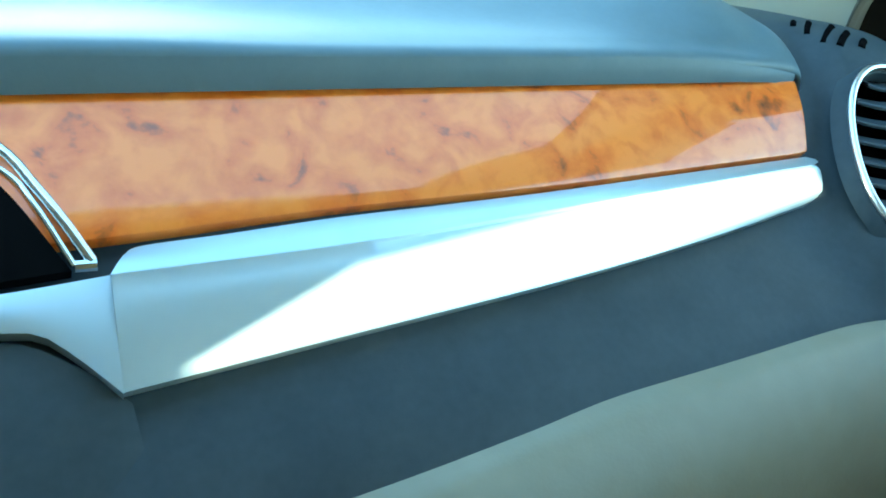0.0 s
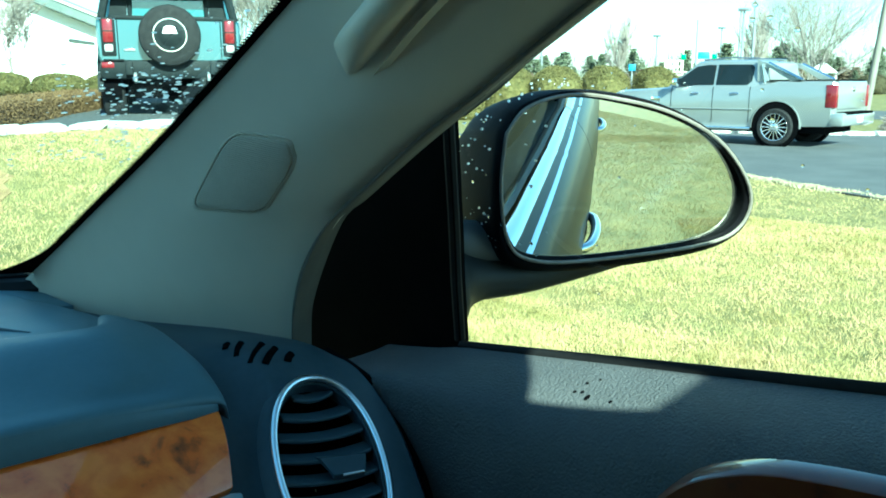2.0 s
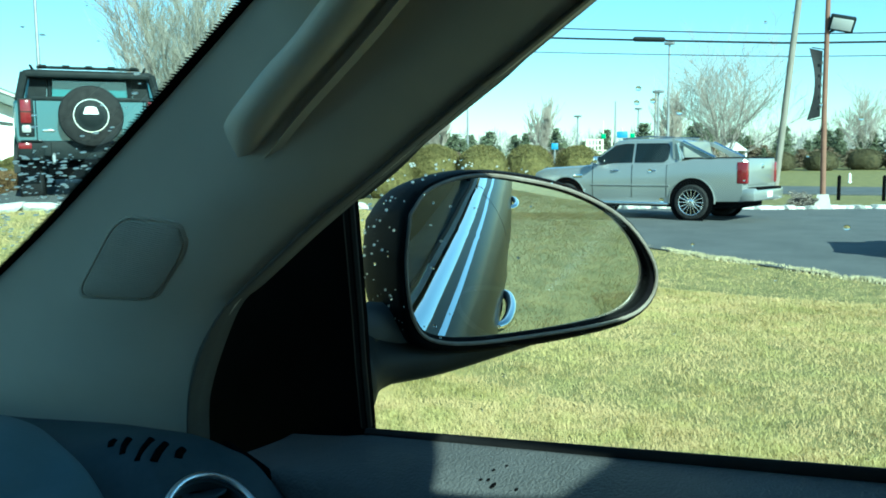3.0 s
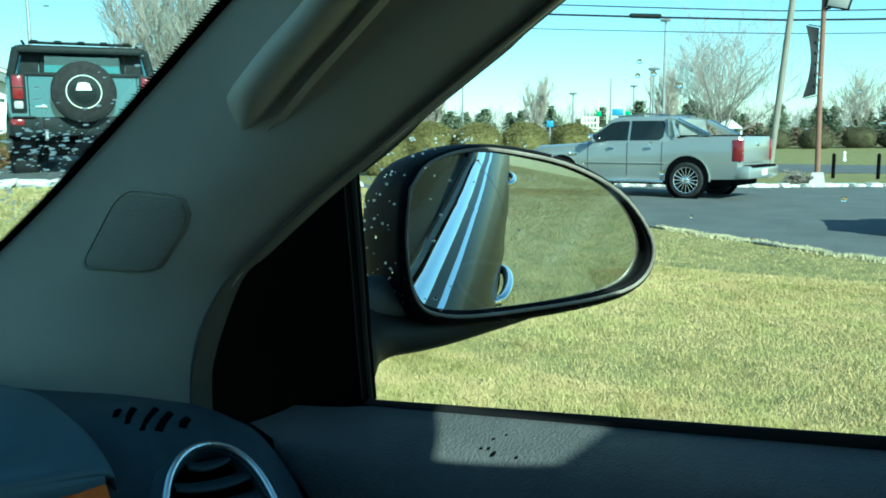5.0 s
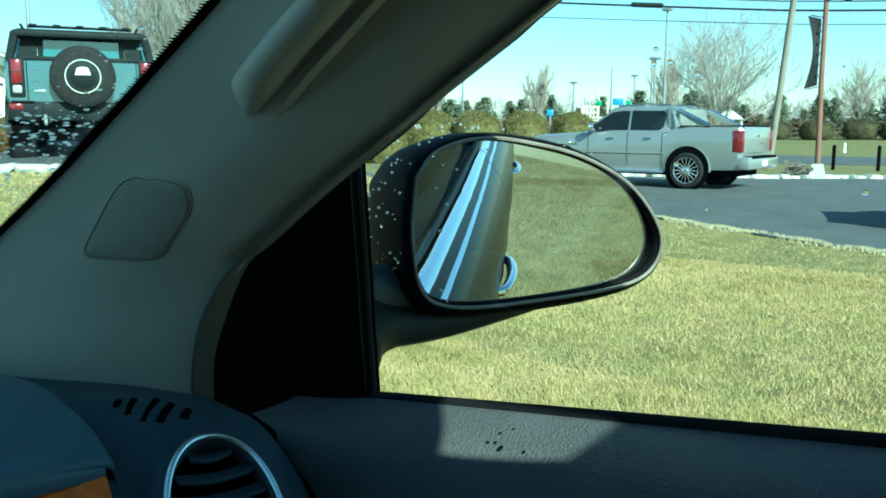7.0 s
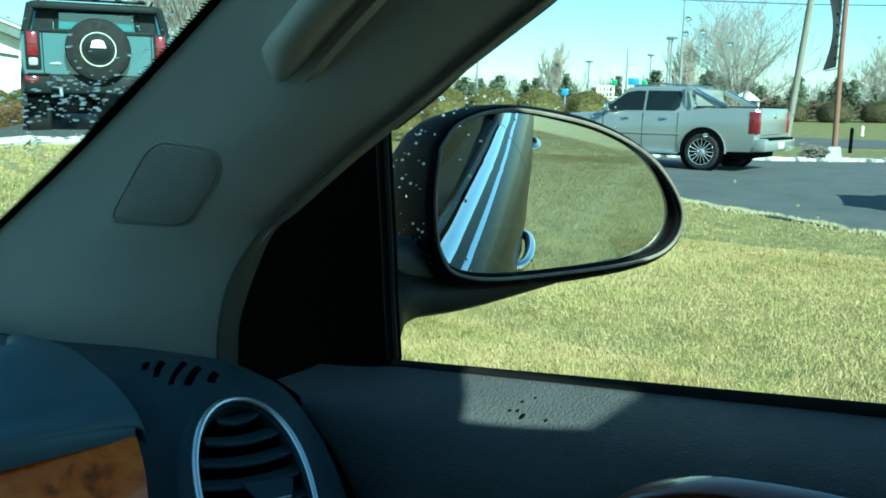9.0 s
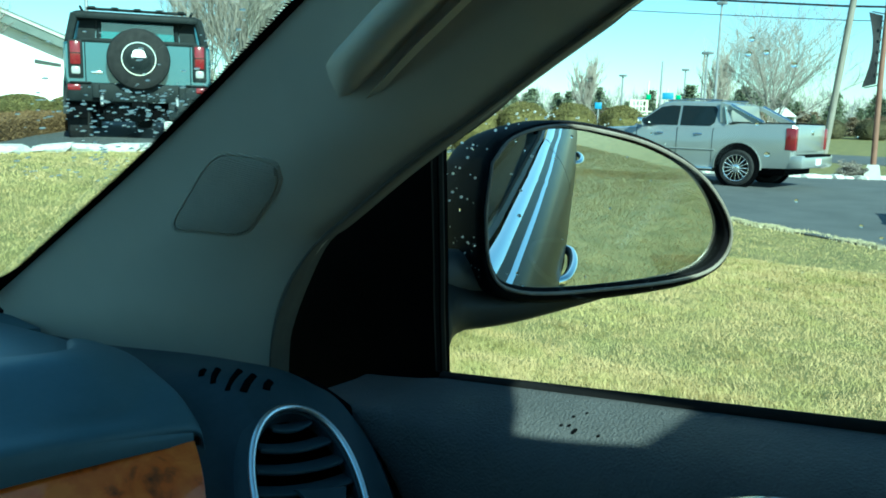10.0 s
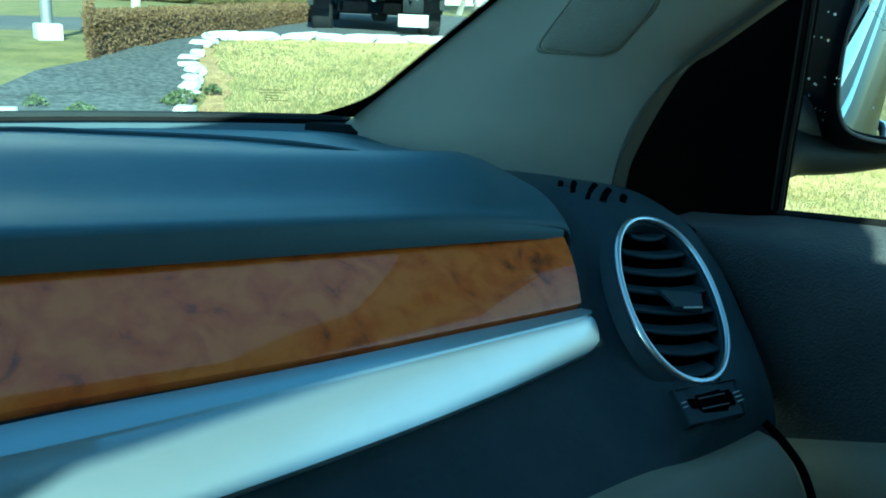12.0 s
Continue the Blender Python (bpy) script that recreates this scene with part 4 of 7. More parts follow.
def door_inner():
    rows = []
    for y in np.linspace(0.40, -1.0, 44):
        b = BELT(min(y, 0.34)) - 0.15 * max(y - 0.31, 0)
        f = smoothstep(0.14, 0.33, y)
        prof = [(0.800, b - 0.012), (0.786, b - 0.003), (0.770, b - 0.004), (0.745 - 0.012 * f, b - 0.010 + 0.006 * f), (0.718 - 0.018 * f, b - 0.022 + 0.020 * f), (0.700 - 0.014 * f, b - 0.04 + 0.036 * f), (0.690 - 0.008 * f, b - 0.075 + 0.050 * f), (0.684 - 0.006 * f, b - 0.12), (0.680, b - 0.16)]
        rows.append(spline([Vector((x, y, z)) for x, z in prof], 24))
    return sheet(rows)


part("upper_panel", thicken(door_inner(), 0.006), DOORSKIN, passenger_door, "black leather-grained upper panel")


def door_lower():
    rows = []
    for y in np.linspace(0.34, -1.0, 30):
        b = 1.023 + 0.40 * (0.227 - y) - 0.35 * max(0.1 - y, 0)
        rows.append(spline([Vector(p) for p in ((0.69, y, b + 0.012), (0.672, y, b + 0.004), (0.655, y, b - 0.03), (0.648, y, b - 0.12), (0.66, y, b - 0.35), (0.70, y, 0.46))], 16))
    return sheet(rows)


part("lower_panel", thicken(door_lower(), 0.006), BEIGE_LEATHER, passenger_door, "beige vinyl lower panel")
SAIL = [(0.9, 0.335, 0.70), (1.05, 0.335, 0.70), (1.186, 0.314, 0.66), (1.247, 0.306, 0.60), (1.289, 0.299, 0.54), (1.338, 0.292, 0.50), (1.38, 0.286, 0.46), (1.41, 0.282, 0.43)]
part("sail_panel", thicken(sheet([[(0.803 - 0.25 * (max(z, 1.1) - 1.186), y0 + (y1 - y0) * t, z) for t in (0, 0.25, 0.5, 1)] for z, y0, y1 in SAIL]), 0.012), BLACK, passenger_door, "matt black triangular sail panel")
part("sail_edge", tube([(0.795 - 0.25 * (z - 1.186), y + 0.004, z) for z, y, _ in SAIL[2:]], 0.0055, 8), RUBBER, passenger_door)
FRAME_IN = [(0.692, 0.253, 1.382), (0.694, 0.223, 1.402), (0.698, 0.177, 1.434), (0.7, 0.134, 1.462), (0.702, 0.09, 1.491), (0.7097, -0.0772, 1.6005)]
FRAME = [(0.742, 0.27, 1.39), (0.737, 0.231, 1.412), (0.732, 0.202, 1.431), (0.728, 0.175, 1.446), (0.725, 0.15, 1.46), (0.721, 0.126, 1.473), (0.716, 0.094, 1.493), (0.6886, -0.0767, 1.5936)]
part("window_frame", thicken(sheet([[p + Vector((0.002, 0.0, 0.0)), p.lerp(q, 0.35) + Vector((0.004, 0.003, 0.002)), p.lerp(q, 0.85) + Vector((0.001, 0.001, 0.001)), q, q + Vector((0.010, 0.004, 0.004))] for p, q in zip(even(FRAME_IN, 40), even(FRAME, 40))]), 0.006), RUBBER, passenger_door, "black window frame")
door_glass = part("window_pane", sheet([[(0.800 - 0.25 * (z - 1.19), y, z) for z in np.linspace(1.15, 1.60, 6)] for y in np.linspace(0.5, -0.85, 8)]), PANE, passenger_door, "side window glass with rain drops")
door_glass.visible_shadow = False
part("belt_seal", sheet([[(0.7830, y, b - 0.009), (0.7822, y, b - 0.001), (0.7836, y, t - 0.0015), (0.7855, y, t), (0.7900, y, t - 0.001), (0.7915, y, b - 0.009)] for y, b, t in [(y, BELT(y), BELT(y) + 0.0022 + 0.0075 * (0.31 - y)) for y in np.linspace(0.31, -0.9, 20)]], True), RUBBER, passenger_door, "black rubber belt seal")


def door_outer(y0, y1, n=20):
    rows = []
    for y in np.linspace(y0, y1, n):
        b = BELT(y)
        rows.append(spline([Vector(p) for p in ((0.812, y, b - 0.03), (0.832, y, b - 0.05), (0.872, y, b - 0.09), (0.91, y, b - 0.16), (0.932, y, b - 0.26), (0.938, y, b - 0.45), (0.92, y, b - 0.7), (0.86, y, b - 0.9))], 22))
    return sheet(rows)


def mouldings(y0, y1, parent):
    """The chrome belt strip and the narrow bright line under it."""
    for x, dz, h, nm in ((0.820, -0.028, 0.013, "belt_moulding"), (0.842, -0.062, 0.008, "lower_moulding")):
        rows = [[(x - 0.014, y, BELT(y) + dz + h * 0.8), (x - 0.008, y, BELT(y) + dz + h * 0.75), (x + 0.002, y, BELT(y) + dz + h * 0.3), (x + 0.009, y, BELT(y) + dz - h * 0.3), (x + 0.008, y, BELT(y) + dz - h), (x - 0.012, y, BELT(y) + dz - h)] for y in np.linspace(y0, y1, 12)]
        part(nm, sheet(rows), CHROME, parent, "chrome belt moulding")


part("outer_skin", thicken(door_outer(0.52, -0.80), 0.01), CARPAINT, passenger_door, "dark metallic painted outer skin")
mouldings(0.3, -0.80, passenger_door)


def door_handle(name, y, z, parent):
    pts = spline([(0.925, y + 0.11, z - 0.008), (0.955, y + 0.08, z - 0.004), (0.968, y, z + 0.004), (0.955, y - 0.08, z + 0.014), (0.925, y - 0.11, z + 0.018)], 20)
    ob = part(name, tube(pts, [0.012 + 0.006 * math.sin(math.pi * k / 19) for k in range(20)], 10), CHROME, parent, "chrome outer handle")
    cup = bmesh.new()
    bmesh.ops.create_uvsphere(cup, u_segments=16, v_segments=8, radius=1)
    cup.transform(Matrix.Translation((0.922, y, z)) @ Matrix.Diagonal((0.018, 0.075, 0.04, 1)))
    part("handle_cup", cup, BLACK, ob)


door_handle("door_handle", -0.51, 0.97, passenger_door)
rear_door = thing("rear_door", label="dark metallic rear door with a chrome belt moulding", category="car door")
part("outer_skin", thicken(door_outer(-0.806, -2.2), 0.01), CARPAINT, rear_door)
mouldings(-0.81, -2.2, rear_door)
door_handle("door_handle", -1.73, 1.12, rear_door)
part("window_pane", thicken(sheet([[(0.806 - 0.25 * (z - 1.23), y, z) for z in np.linspace(1.28, 1.62, 4)] for y in np.linspace(-0.88, -2.2, 8)]), 0.004), TRUCKGLASS, rear_door, "dark tinted rear window")
part("door_pillar", thicken(sheet([[(0.808 - 0.25 * (z - 1.23), y, z) for z in np.linspace(1.20, 1.60, 4)] for y in (-0.80, -0.9)]), 0.02), BLACK, rear_door)

# door pull pod with wood bezel
PULL = [(0.675, 0.125, 1.06), (0.675, 0.097, 1.105), (0.675, 0.077, 1.142), (0.675, 0.052, 1.178), (0.675, 0.022, 1.198), (0.675, -0.02, 1.21), (0.675, -0.10, 1.215), (0.675, -0.22, 1.20)]
edge_line = spline(PULL, 30)
inner_line = [p + Vector((0.0, -0.008 - 0.008 * k / 29, -0.018 - 0.004 * k / 29)) for k, p in enumerate(edge_line)]
pull = part("door_pull", sheet([[p + Vector((0.012, 0, 0)), p, p.lerp(q, 0.15) + Vector((-0.006, 0, 0)), p.lerp(q, 0.85) + Vector((-0.006, 0, 0)), q, q + Vector((0.012, 0, 0))] for p, q in zip(edge_line, inner_line)]), SHADEDBURL, passenger_door, "wood bow over the door pull, darkened for shade")
part("pull_well", sheet([[q + Vector((0.004, 0, 0)), q + Vector((0.012, -0.02, -0.03)), q + Vector((0.012, -0.05, -0.12))] for q in inner_line]), BLACK, pull)
part("pull_lever", thicken(sheet([[(0.668, y, 1.119 + 0.23 * (0.092 - y) + dz) for dz in (0.004, -0.004)] for y in (0.092, 0.07, 0.04, 0.0)]), 0.004), CHROME, pull, "chrome lever")
part("arm_rest", thicken(loft([[(0.682, 0.118, 1.075), (0.674, 0.105, 1.09), (0.670, 0.088, 1.112)], [(0.66, 0.02, 1.085), (0.655, 0.02, 1.10), (0.655, 0.02, 1.13)], [(0.64, -0.3, 1.13), (0.63, -0.3, 1.15), (0.64, -0.3, 1.18)]], 16, 8), 0.01), SHELL, passenger_door, "black padded armrest")

# ---- wing mirror ----
wing_mirror = thing("wing_mirror", label="dark metallic wing mirror with rain drops on its housing", category="wing mirror")
MN = Vector((-0.478, -0.875, -0.077)).normalized()
MU = (Vector((0, 0, 1)) - MN * MN.z).normalized()
MR = MU.cross(MN).normalized()
if MR.x < 0:
    MR = -MR
MC = Vector((0.955, 0.243, 1.328))
RIM = [(-0.134, 0.045), (-0.115, 0.068), (-0.075, 0.080), (-0.025, 0.078), (0.045, 0.063), (0.112, 0.029), (0.154, -0.022), (0.147, -0.060), (0.10, -0.078), (-0.02, -0.085), (-0.097, -0.08), (-0.127, -0.058), (-0.137, -0.005)]


def rim(grow, back, n=64, shift=(0, 0), drop=0.0):
    ring = spline([(a, b, 0) for a, b in [*RIM, RIM[0]]], n + 1)[:-1]
    out = []
    for p in ring:
        d = Vector((p.x - 0.0, p.y, 0))
        g = d.normalized() * grow
        low = drop * smoothstep(0.0, 0.07, -p.y)
        out.append(MC + MR * (p.x + g.x + shift[0]) + MU * (p.y + g.y + shift[1] - low) - MN * back)
    return out


def shrunk(k, back, dx=0.0, dz=0.0, n=64):
    ring = spline([(a, b, 0) for a, b in [*RIM, RIM[0]]], n + 1)[:-1]
    return [MC + MR * (p.x * k + dx) + MU * (p.y * k + dz) - MN * back for p in ring]


part("housing", sheet([rim(-0.008, 0.012), rim(-0.0075, 0.0), rim(-0.004, -0.004), rim(0.001, -0.003, drop=0.002), rim(0.003, 0.006, 64, (0, -0.001), 0.006), rim(0.005, 0.04, 64, (0, -0.006), 0.004), rim(0.003, 0.075, 64, (0, -0.012)), shrunk(0.96, 0.10, -0.004, -0.016), shrunk(0.84, 0.125, -0.012, -0.018), shrunk(0.6, 0.14, -0.02, -0.02), shrunk(0.1, 0.147, -0.02, -0.02)], True), HOUSEPAINT, wing_mirror, "dark metallic painted housing", angle=70)
# The bar's lighter brown colour stands in for the highlight along the rim.
part("rim_line", tube(rim(-0.0035, -0.0052), 0.0018, 6, closed=True), RIMGLINT, wing_mirror, "thin painted highlight along the housing's rim")
part("bezel", sheet([rim(-0.0075, 0.001), rim(-0.0080, 0.004), rim(-0.0085, 0.010), rim(-0.012, 0.018)], True), BLACK, wing_mirror, "black inner bezel")


def mirror_glass():
    """A slightly domed glass, radius 1.5 m."""
    R = 1.5
    rows = []
    ring = spline([(a, b, 0) for a, b in [*RIM, RIM[0]]], 65)[:-1]
    for k in (0.001, 0.2, 0.4, 0.6, 0.8, 0.9, 1.0):
        row = []
        for p in ring:
            q = Vector((p.x, p.y)) * k
            q -= q.normalized() * 0.0075 * k
            row.append(MC + MR * q.x + MU * q.y + MN * (0.001 - q.length_squared / (2 * R)))
        rows.append(row)
    return sheet(rows, True)


part("mirror_glass", mirror_glass(), MIRROR, wing_mirror, "convex mirror glass")
ARM = [(0.826, 0.363, 1.235), (0.845, 0.353, 1.236), (0.90, 0.325, 1.232), (0.97, 0.29, 1.236), (1.03, 0.258, 1.242), (1.07, 0.235, 1.252)]
part("bracket", tube(spline([(0.824, 0.368, 1.262), (0.85, 0.35, 1.263), (0.885, 0.33, 1.26), (0.92, 0.32, 1.255)], 12), [0.024, 0.0245, 0.0245, 0.024, 0.023, 0.022, 0.021, 0.02, 0.018, 0.015, 0.01, 0.004], 14), BRACKETGREY, wing_mirror, "grey plastic hinge bracket")
part("arm", tube(spline(ARM, 20), [0.056, 0.053, 0.048, 0.042, 0.036, 0.031, 0.029, 0.027, 0.025, 0.023, 0.021, 0.019, 0.017, 0.015, 0.013, 0.011, 0.009, 0.008, 0.007, 0.005], 14, 0.75), FOOTGREY, wing_mirror, "dark painted mirror arm")



# ---- parked vehicles ----
def disc(r, w, n=28, bevel=0.02):
    """A wheel-like drum with its axis along x, from x = -w / 2 to w / 2."""
    return sheet([[(x, rr * math.cos(k * math.tau / n), rr * math.sin(k * math.tau / n)) for k in range(n)] for x, rr in ((-w / 2, 0.01), (-w / 2, r - bevel * 2), (-w / 2 + bevel, r - bevel * 0.3), (-w / 2 + 2 * bevel, r), (w / 2 - 2 * bevel, r), (w / 2 - bevel, r - bevel * 0.3), (w / 2, r - bevel * 2), (w / 2, 0.01))], True)


def car_wheel(parent, x, y, r, w, rim_r, spokes, rim_mat, side):
    holder = part("wheel", disc(r * 0.55, w * 0.5, 20), BLACK, parent)
    holder.location = (x, y, r)
    part("tyre", sheet([[(xx, rr * math.cos(k * math.tau / 36), rr * math.sin(k * math.tau / 36)) for k in range(36)] for xx, rr in ((-w / 2, rim_r), (-w / 2, r * 0.9), (-w / 2 + 0.03, r * 0.985), (0, r), (w / 2 - 0.03, r * 0.985), (w / 2, r * 0.9), (w / 2, rim_r))], True), TYRE, holder, "black tyre")
    face = side * (w / 2 - 0.02)
    bms = [sheet([[(face + side * h, rr * math.cos(k * math.tau / 36), rr * math.sin(k * math.tau / 36)) for k in range(36)] for h, rr in ((-0.08, rim_r - 0.015), (0.015, rim_r - 0.012), (0.02, rim_r), (0.0, rim_r + 0.006))], True)]
    for k in range(spokes):
        a = k * math.tau / spokes
        bms.append(tube([(face, 0.05 * math.cos(a), 0.05 * math.sin(a)), (face + side * 0.01, rim_r * 0.97 * math.cos(a), rim_r * 0.97 * math.sin(a))], [0.035 * min(1, 9 / spokes), 0.022 * min(1, 11 / spokes)], 6, 0.5))
    hub = disc(0.08, 0.05, 18, 0.008)
    bmesh.ops.translate(hub, verts=hub.verts, vec=(face, 0, 0))
    part("rim", join(*bms, hub), rim_mat, holder, "bright rim")
    return holder


def body_loft(sections, n=None):
    """A car body from cross sections: each (y, [(x, z), ...]) given for the right half, top to bottom."""
    rows = []
    for y, half in sections:
        rows.append([(x, y, z) for x, z in half] + [(-x, y, z) for x, z in half[::-1]])
    bm = sheet(rows, True)
    bm.verts.ensure_lookup_table()
    k = len(rows[0])
    bm.faces.new(bm.verts[:k])
    bm.faces.new(bm.verts[-k:])
    return bm


def offroader(m):
    """The boxy teal off-road vehicle, seen from behind; rear face at y = 0, nose towards +y."""
    car = thing("offroader", m, "teal boxy off-road vehicle with a spare wheel on its tailgate", "off-road car")
    W = 1.03
    half = lambda w, z0, z1: [(w - 0.08, z1), (w - 0.01, z1 - 0.05), (w, z1 - 0.15), (w, z0 + 0.1), (w - 0.03, z0)]  # noqa: E731
    part("body", body_loft([(0.0, half(W - 0.03, 0.90, 1.50)), (0.05, half(W, 0.88, 1.53)), (1.5, half(W, 0.75, 1.54)), (3.2, half(W, 0.75, 1.54)), (3.25, half(W, 0.75, 1.35)), (4.6, half(W, 0.75, 1.30)), (4.7, half(W - 0.05, 0.8, 1.25))]), TEAL, car, "teal painted body", angle=30)
    # open-framed upper body: roof, posts and header
    part("roof", body_loft([(0.06, [(0.80, 1.94), (0.87, 1.925), (0.88, 1.90)]), (0.2, [(0.82, 1.96), (0.89, 1.94), (0.90, 1.91)]), (2.9, [(0.80, 1.96), (0.88, 1.93), (0.89, 1.90)])]), DUSTBLACK, car, "black roof")
    for sx in (-1, 1):
        part("post", tube([(sx * 0.95, 0.06, 1.50), (sx * 0.86, 0.10, 1.90)], 0.06, 8), DUSTBLACK, car)
        part("pane_post", tube([(sx * 0.56, 0.28, 1.50), (sx * 0.54, 0.28, 1.90)], 0.035, 8), DUSTBLACK, car)
        part("quarter_panel", slab([(0.60, 1.52), (0.58, 1.87), (0.80, 1.87), (0.86, 1.52)] if sx > 0 else [(-0.60, 1.52), (-0.86, 1.52), (-0.80, 1.87), (-0.58, 1.87)], (0.26, 0.30)), DUSTBLACK, car, "dark inner panel", smooth=False)
        part("post", tube([(sx * 0.93, 1.25, 1.50), (sx * 0.86, 1.25, 1.90)], 0.06, 8), TEAL, car)
        part("post", tube([(sx * 0.93, 3.25, 1.50), (sx * 0.84, 2.75, 1.90)], 0.05, 8), TEAL, car)
        part("roof_rail", tube([(sx * 0.78, 0.1, 2.0), (sx * 0.78, 2.4, 2.0)], 0.02, 8), DUSTBLACK, car)
        part("lamp_bezel", box(sx * 0.865 - 0.10, sx * 0.865 + 0.10, -0.035, 0.03, 0.98, 1.53, 0.02), DUSTBLACK, car, "dark lamp surround")
        tl = part("tail_light", box(sx * 0.865 - 0.072, sx * 0.865 + 0.072, -0.055, 0.03, 1.17, 1.505, 0.02), RED, car, "red tail light")
        part("lens_divider", box(sx * 0.865 - 0.076, sx * 0.865 + 0.076, -0.060, 0.0, 1.325, 1.340, 0.004), DUSTBLACK, tl)
        part("reverse_lens", box(sx * 0.865 - 0.065, sx * 0.865 + 0.065, -0.057, 0.02, 1.03, 1.15, 0.03), CLEAR, tl, "clear round-cornered lens")
        part("side_seam", box(sx * 0.735 - 0.006, sx * 0.735 + 0.006, -0.012, 0.02, 0.92, 1.52, 0.002), BLACK, car)
        part("bumper_bracket", box(sx * 0.60 - 0.05, sx * 0.60 + 0.05, -0.19, -0.10, 0.70, 0.90, 0.012), DUSTBLACK, car)
        part("step_pad", box(sx * 0.80 - 0.14, sx * 0.80 + 0.14, -0.15, 0.02, 0.905, 0.93, 0.008), DUSTBLACK, car)
        part("mud_flap", box(sx * 0.88 - 0.15, sx * 0.88 + 0.15, 0.02, 0.04, 0.40, 0.66, 0.006), BLACK, car)
        part("side_mirror", box(sx * 1.13 - 0.08, sx * 1.13 + 0.08, 2.75, 2.85, 1.50, 1.72, 0.03), DUSTBLACK, car, "black door mirror")
        part("reflector", box(sx * 0.89 - 0.09, sx * 0.89 + 0.09, -0.13, -0.08, 0.80, 0.89, 0.02), RED, car, "red reflector")
        part("tow_hook", tube([(sx * 0.52, -0.16, 0.72), (sx * 0.52, -0.24, 0.70), (sx * 0.52, -0.24, 0.62), (sx * 0.52, -0.16, 0.60)], 0.025, 8), STEEL, car)
        part("arch", thicken(sheet([[(sx * 1.06, 0.62 + 0.62 * math.cos(a), 0.46 + 0.60 * math.sin(a)), (sx * 0.98, 0.62 + 0.62 * math.cos(a), 0.46 + 0.60 * math.sin(a))] for a in np.linspace(0, math.pi, 14)]), 0.03), DUSTBLACK, car)
        for y in (0.62, 3.75):
            car_wheel(car, sx * 0.86, y, 0.445, 0.33, 0.23, 7, CHROME, sx)
    part("rear_header", box(-0.86, 0.86, 0.03, 0.16, 1.835, 1.93, 0.03), DUSTBLACK, car, "dark edge of the roof over the load bay")
    part("roof_light", tube([(-0.7, 0.12, 1.985), (0.7, 0.12, 1.985)], 0.022, 8), DUSTBLACK, car)
    for k in range(5):
        part("marker_lamp", box(-0.62 + 0.31 * k - 0.05, -0.62 + 0.31 * k + 0.05, 0.06, 0.14, 1.985, 2.02, 0.01), DUSTBLACK, car)
    part("rear_pane", box(-0.52, 0.52, 0.30, 0.31, 1.54, 1.86), CABGLASS, car, "blue-green tinted pane")
    part("bumper", box(-1.0, 1.0, -0.12, 0.15, 0.64, 0.92, 0.05), DUSTBLACK, car, "dusty black rear bumper")
    part("hitch", box(-0.12, 0.12, -0.20, 0.1, 0.56, 0.66, 0.015), BLACK, car)
    part("tailgate_lip", box(-0.84, 0.84, -0.025, 0.05, 1.50, 1.56, 0.015), DUSTBLACK, car, "black top rail of the tailgate")
    part("tailgate_badge", box(-0.66, -0.50, -0.008, 0.0, 1.05, 1.085, 0.002), CHROME, car)
    part("axle", tube([(-0.85, 0.62, 0.42), (0.85, 0.62, 0.42)], 0.07, 10), DUSTBLACK, car)
    part("differential", disc(0.17, 0.26, 20, 0.03), DUSTBLACK, car).matrix_basis = pose(0.05, 0.60, 0.42)
    part("underbody", box(-0.62, 0.62, 0.1, 3.9, 0.36, 0.78, 0.05), BLACK, car)
    # Concrete grey instead of white paint, for the shade under the bumper.
    part("plate", box(0.33, 0.80, -0.15, -0.13, 0.19, 0.38, 0.005), CONCRETE, car, "white plate hung below the bumper")
    part("plate_hanger", box(0.40, 0.72, -0.12, -0.10, 0.40, 0.66, 0.005), DUSTBLACK, car)
    spare = part("spare_wheel", disc(0.440, 0.28, 44, 0.05), TYRE, car, "black spare tyre")
    spare.matrix_basis = pose(0, -0.20, 1.27, 0, 0, 90)
    part("rim_ring", sheet([[(x, r * math.cos(k * math.tau / 40), r * math.sin(k * math.tau / 40)) for k in range(40)] for x, r in ((-0.142, 0.242), (-0.150, 0.239), (-0.150, 0.226), (-0.13, 0.220))], True), CHROME, spare, "chrome ring")
    part("hub_cover", sheet([[(x, r * math.cos(k * math.tau / 32), r * math.sin(k * math.tau / 32)) for k in range(32)] for x, r in ((-0.142, 0.215), (-0.146, 0.19), (-0.155, 0.15), (-0.17, 0.13), (-0.175, 0.01))], True), DUSTBLACK, spare, "black hub cover with a pale badge plate")
    part("badge", slab([(-0.105, 0.02), (-0.075, 0.115), (-0.03, 0.13), (0.03, 0.13), (0.075, 0.115), (0.105, 0.02)], (-0.004, 0.004)), WHITEPAINT, spare, "pale half-round badge", smooth=False).matrix_basis = pose(-0.178, 0, 0.0, 0, 0, 90)
    return car


HB = Vector((6.80, 10.61))
offroader(Matrix.Translation((HB.x + 0.04, HB.y, 0.88)) @ pose(0, 0, 0, 0, 0, -31.5) @ Matrix.Scale(0.945, 4))


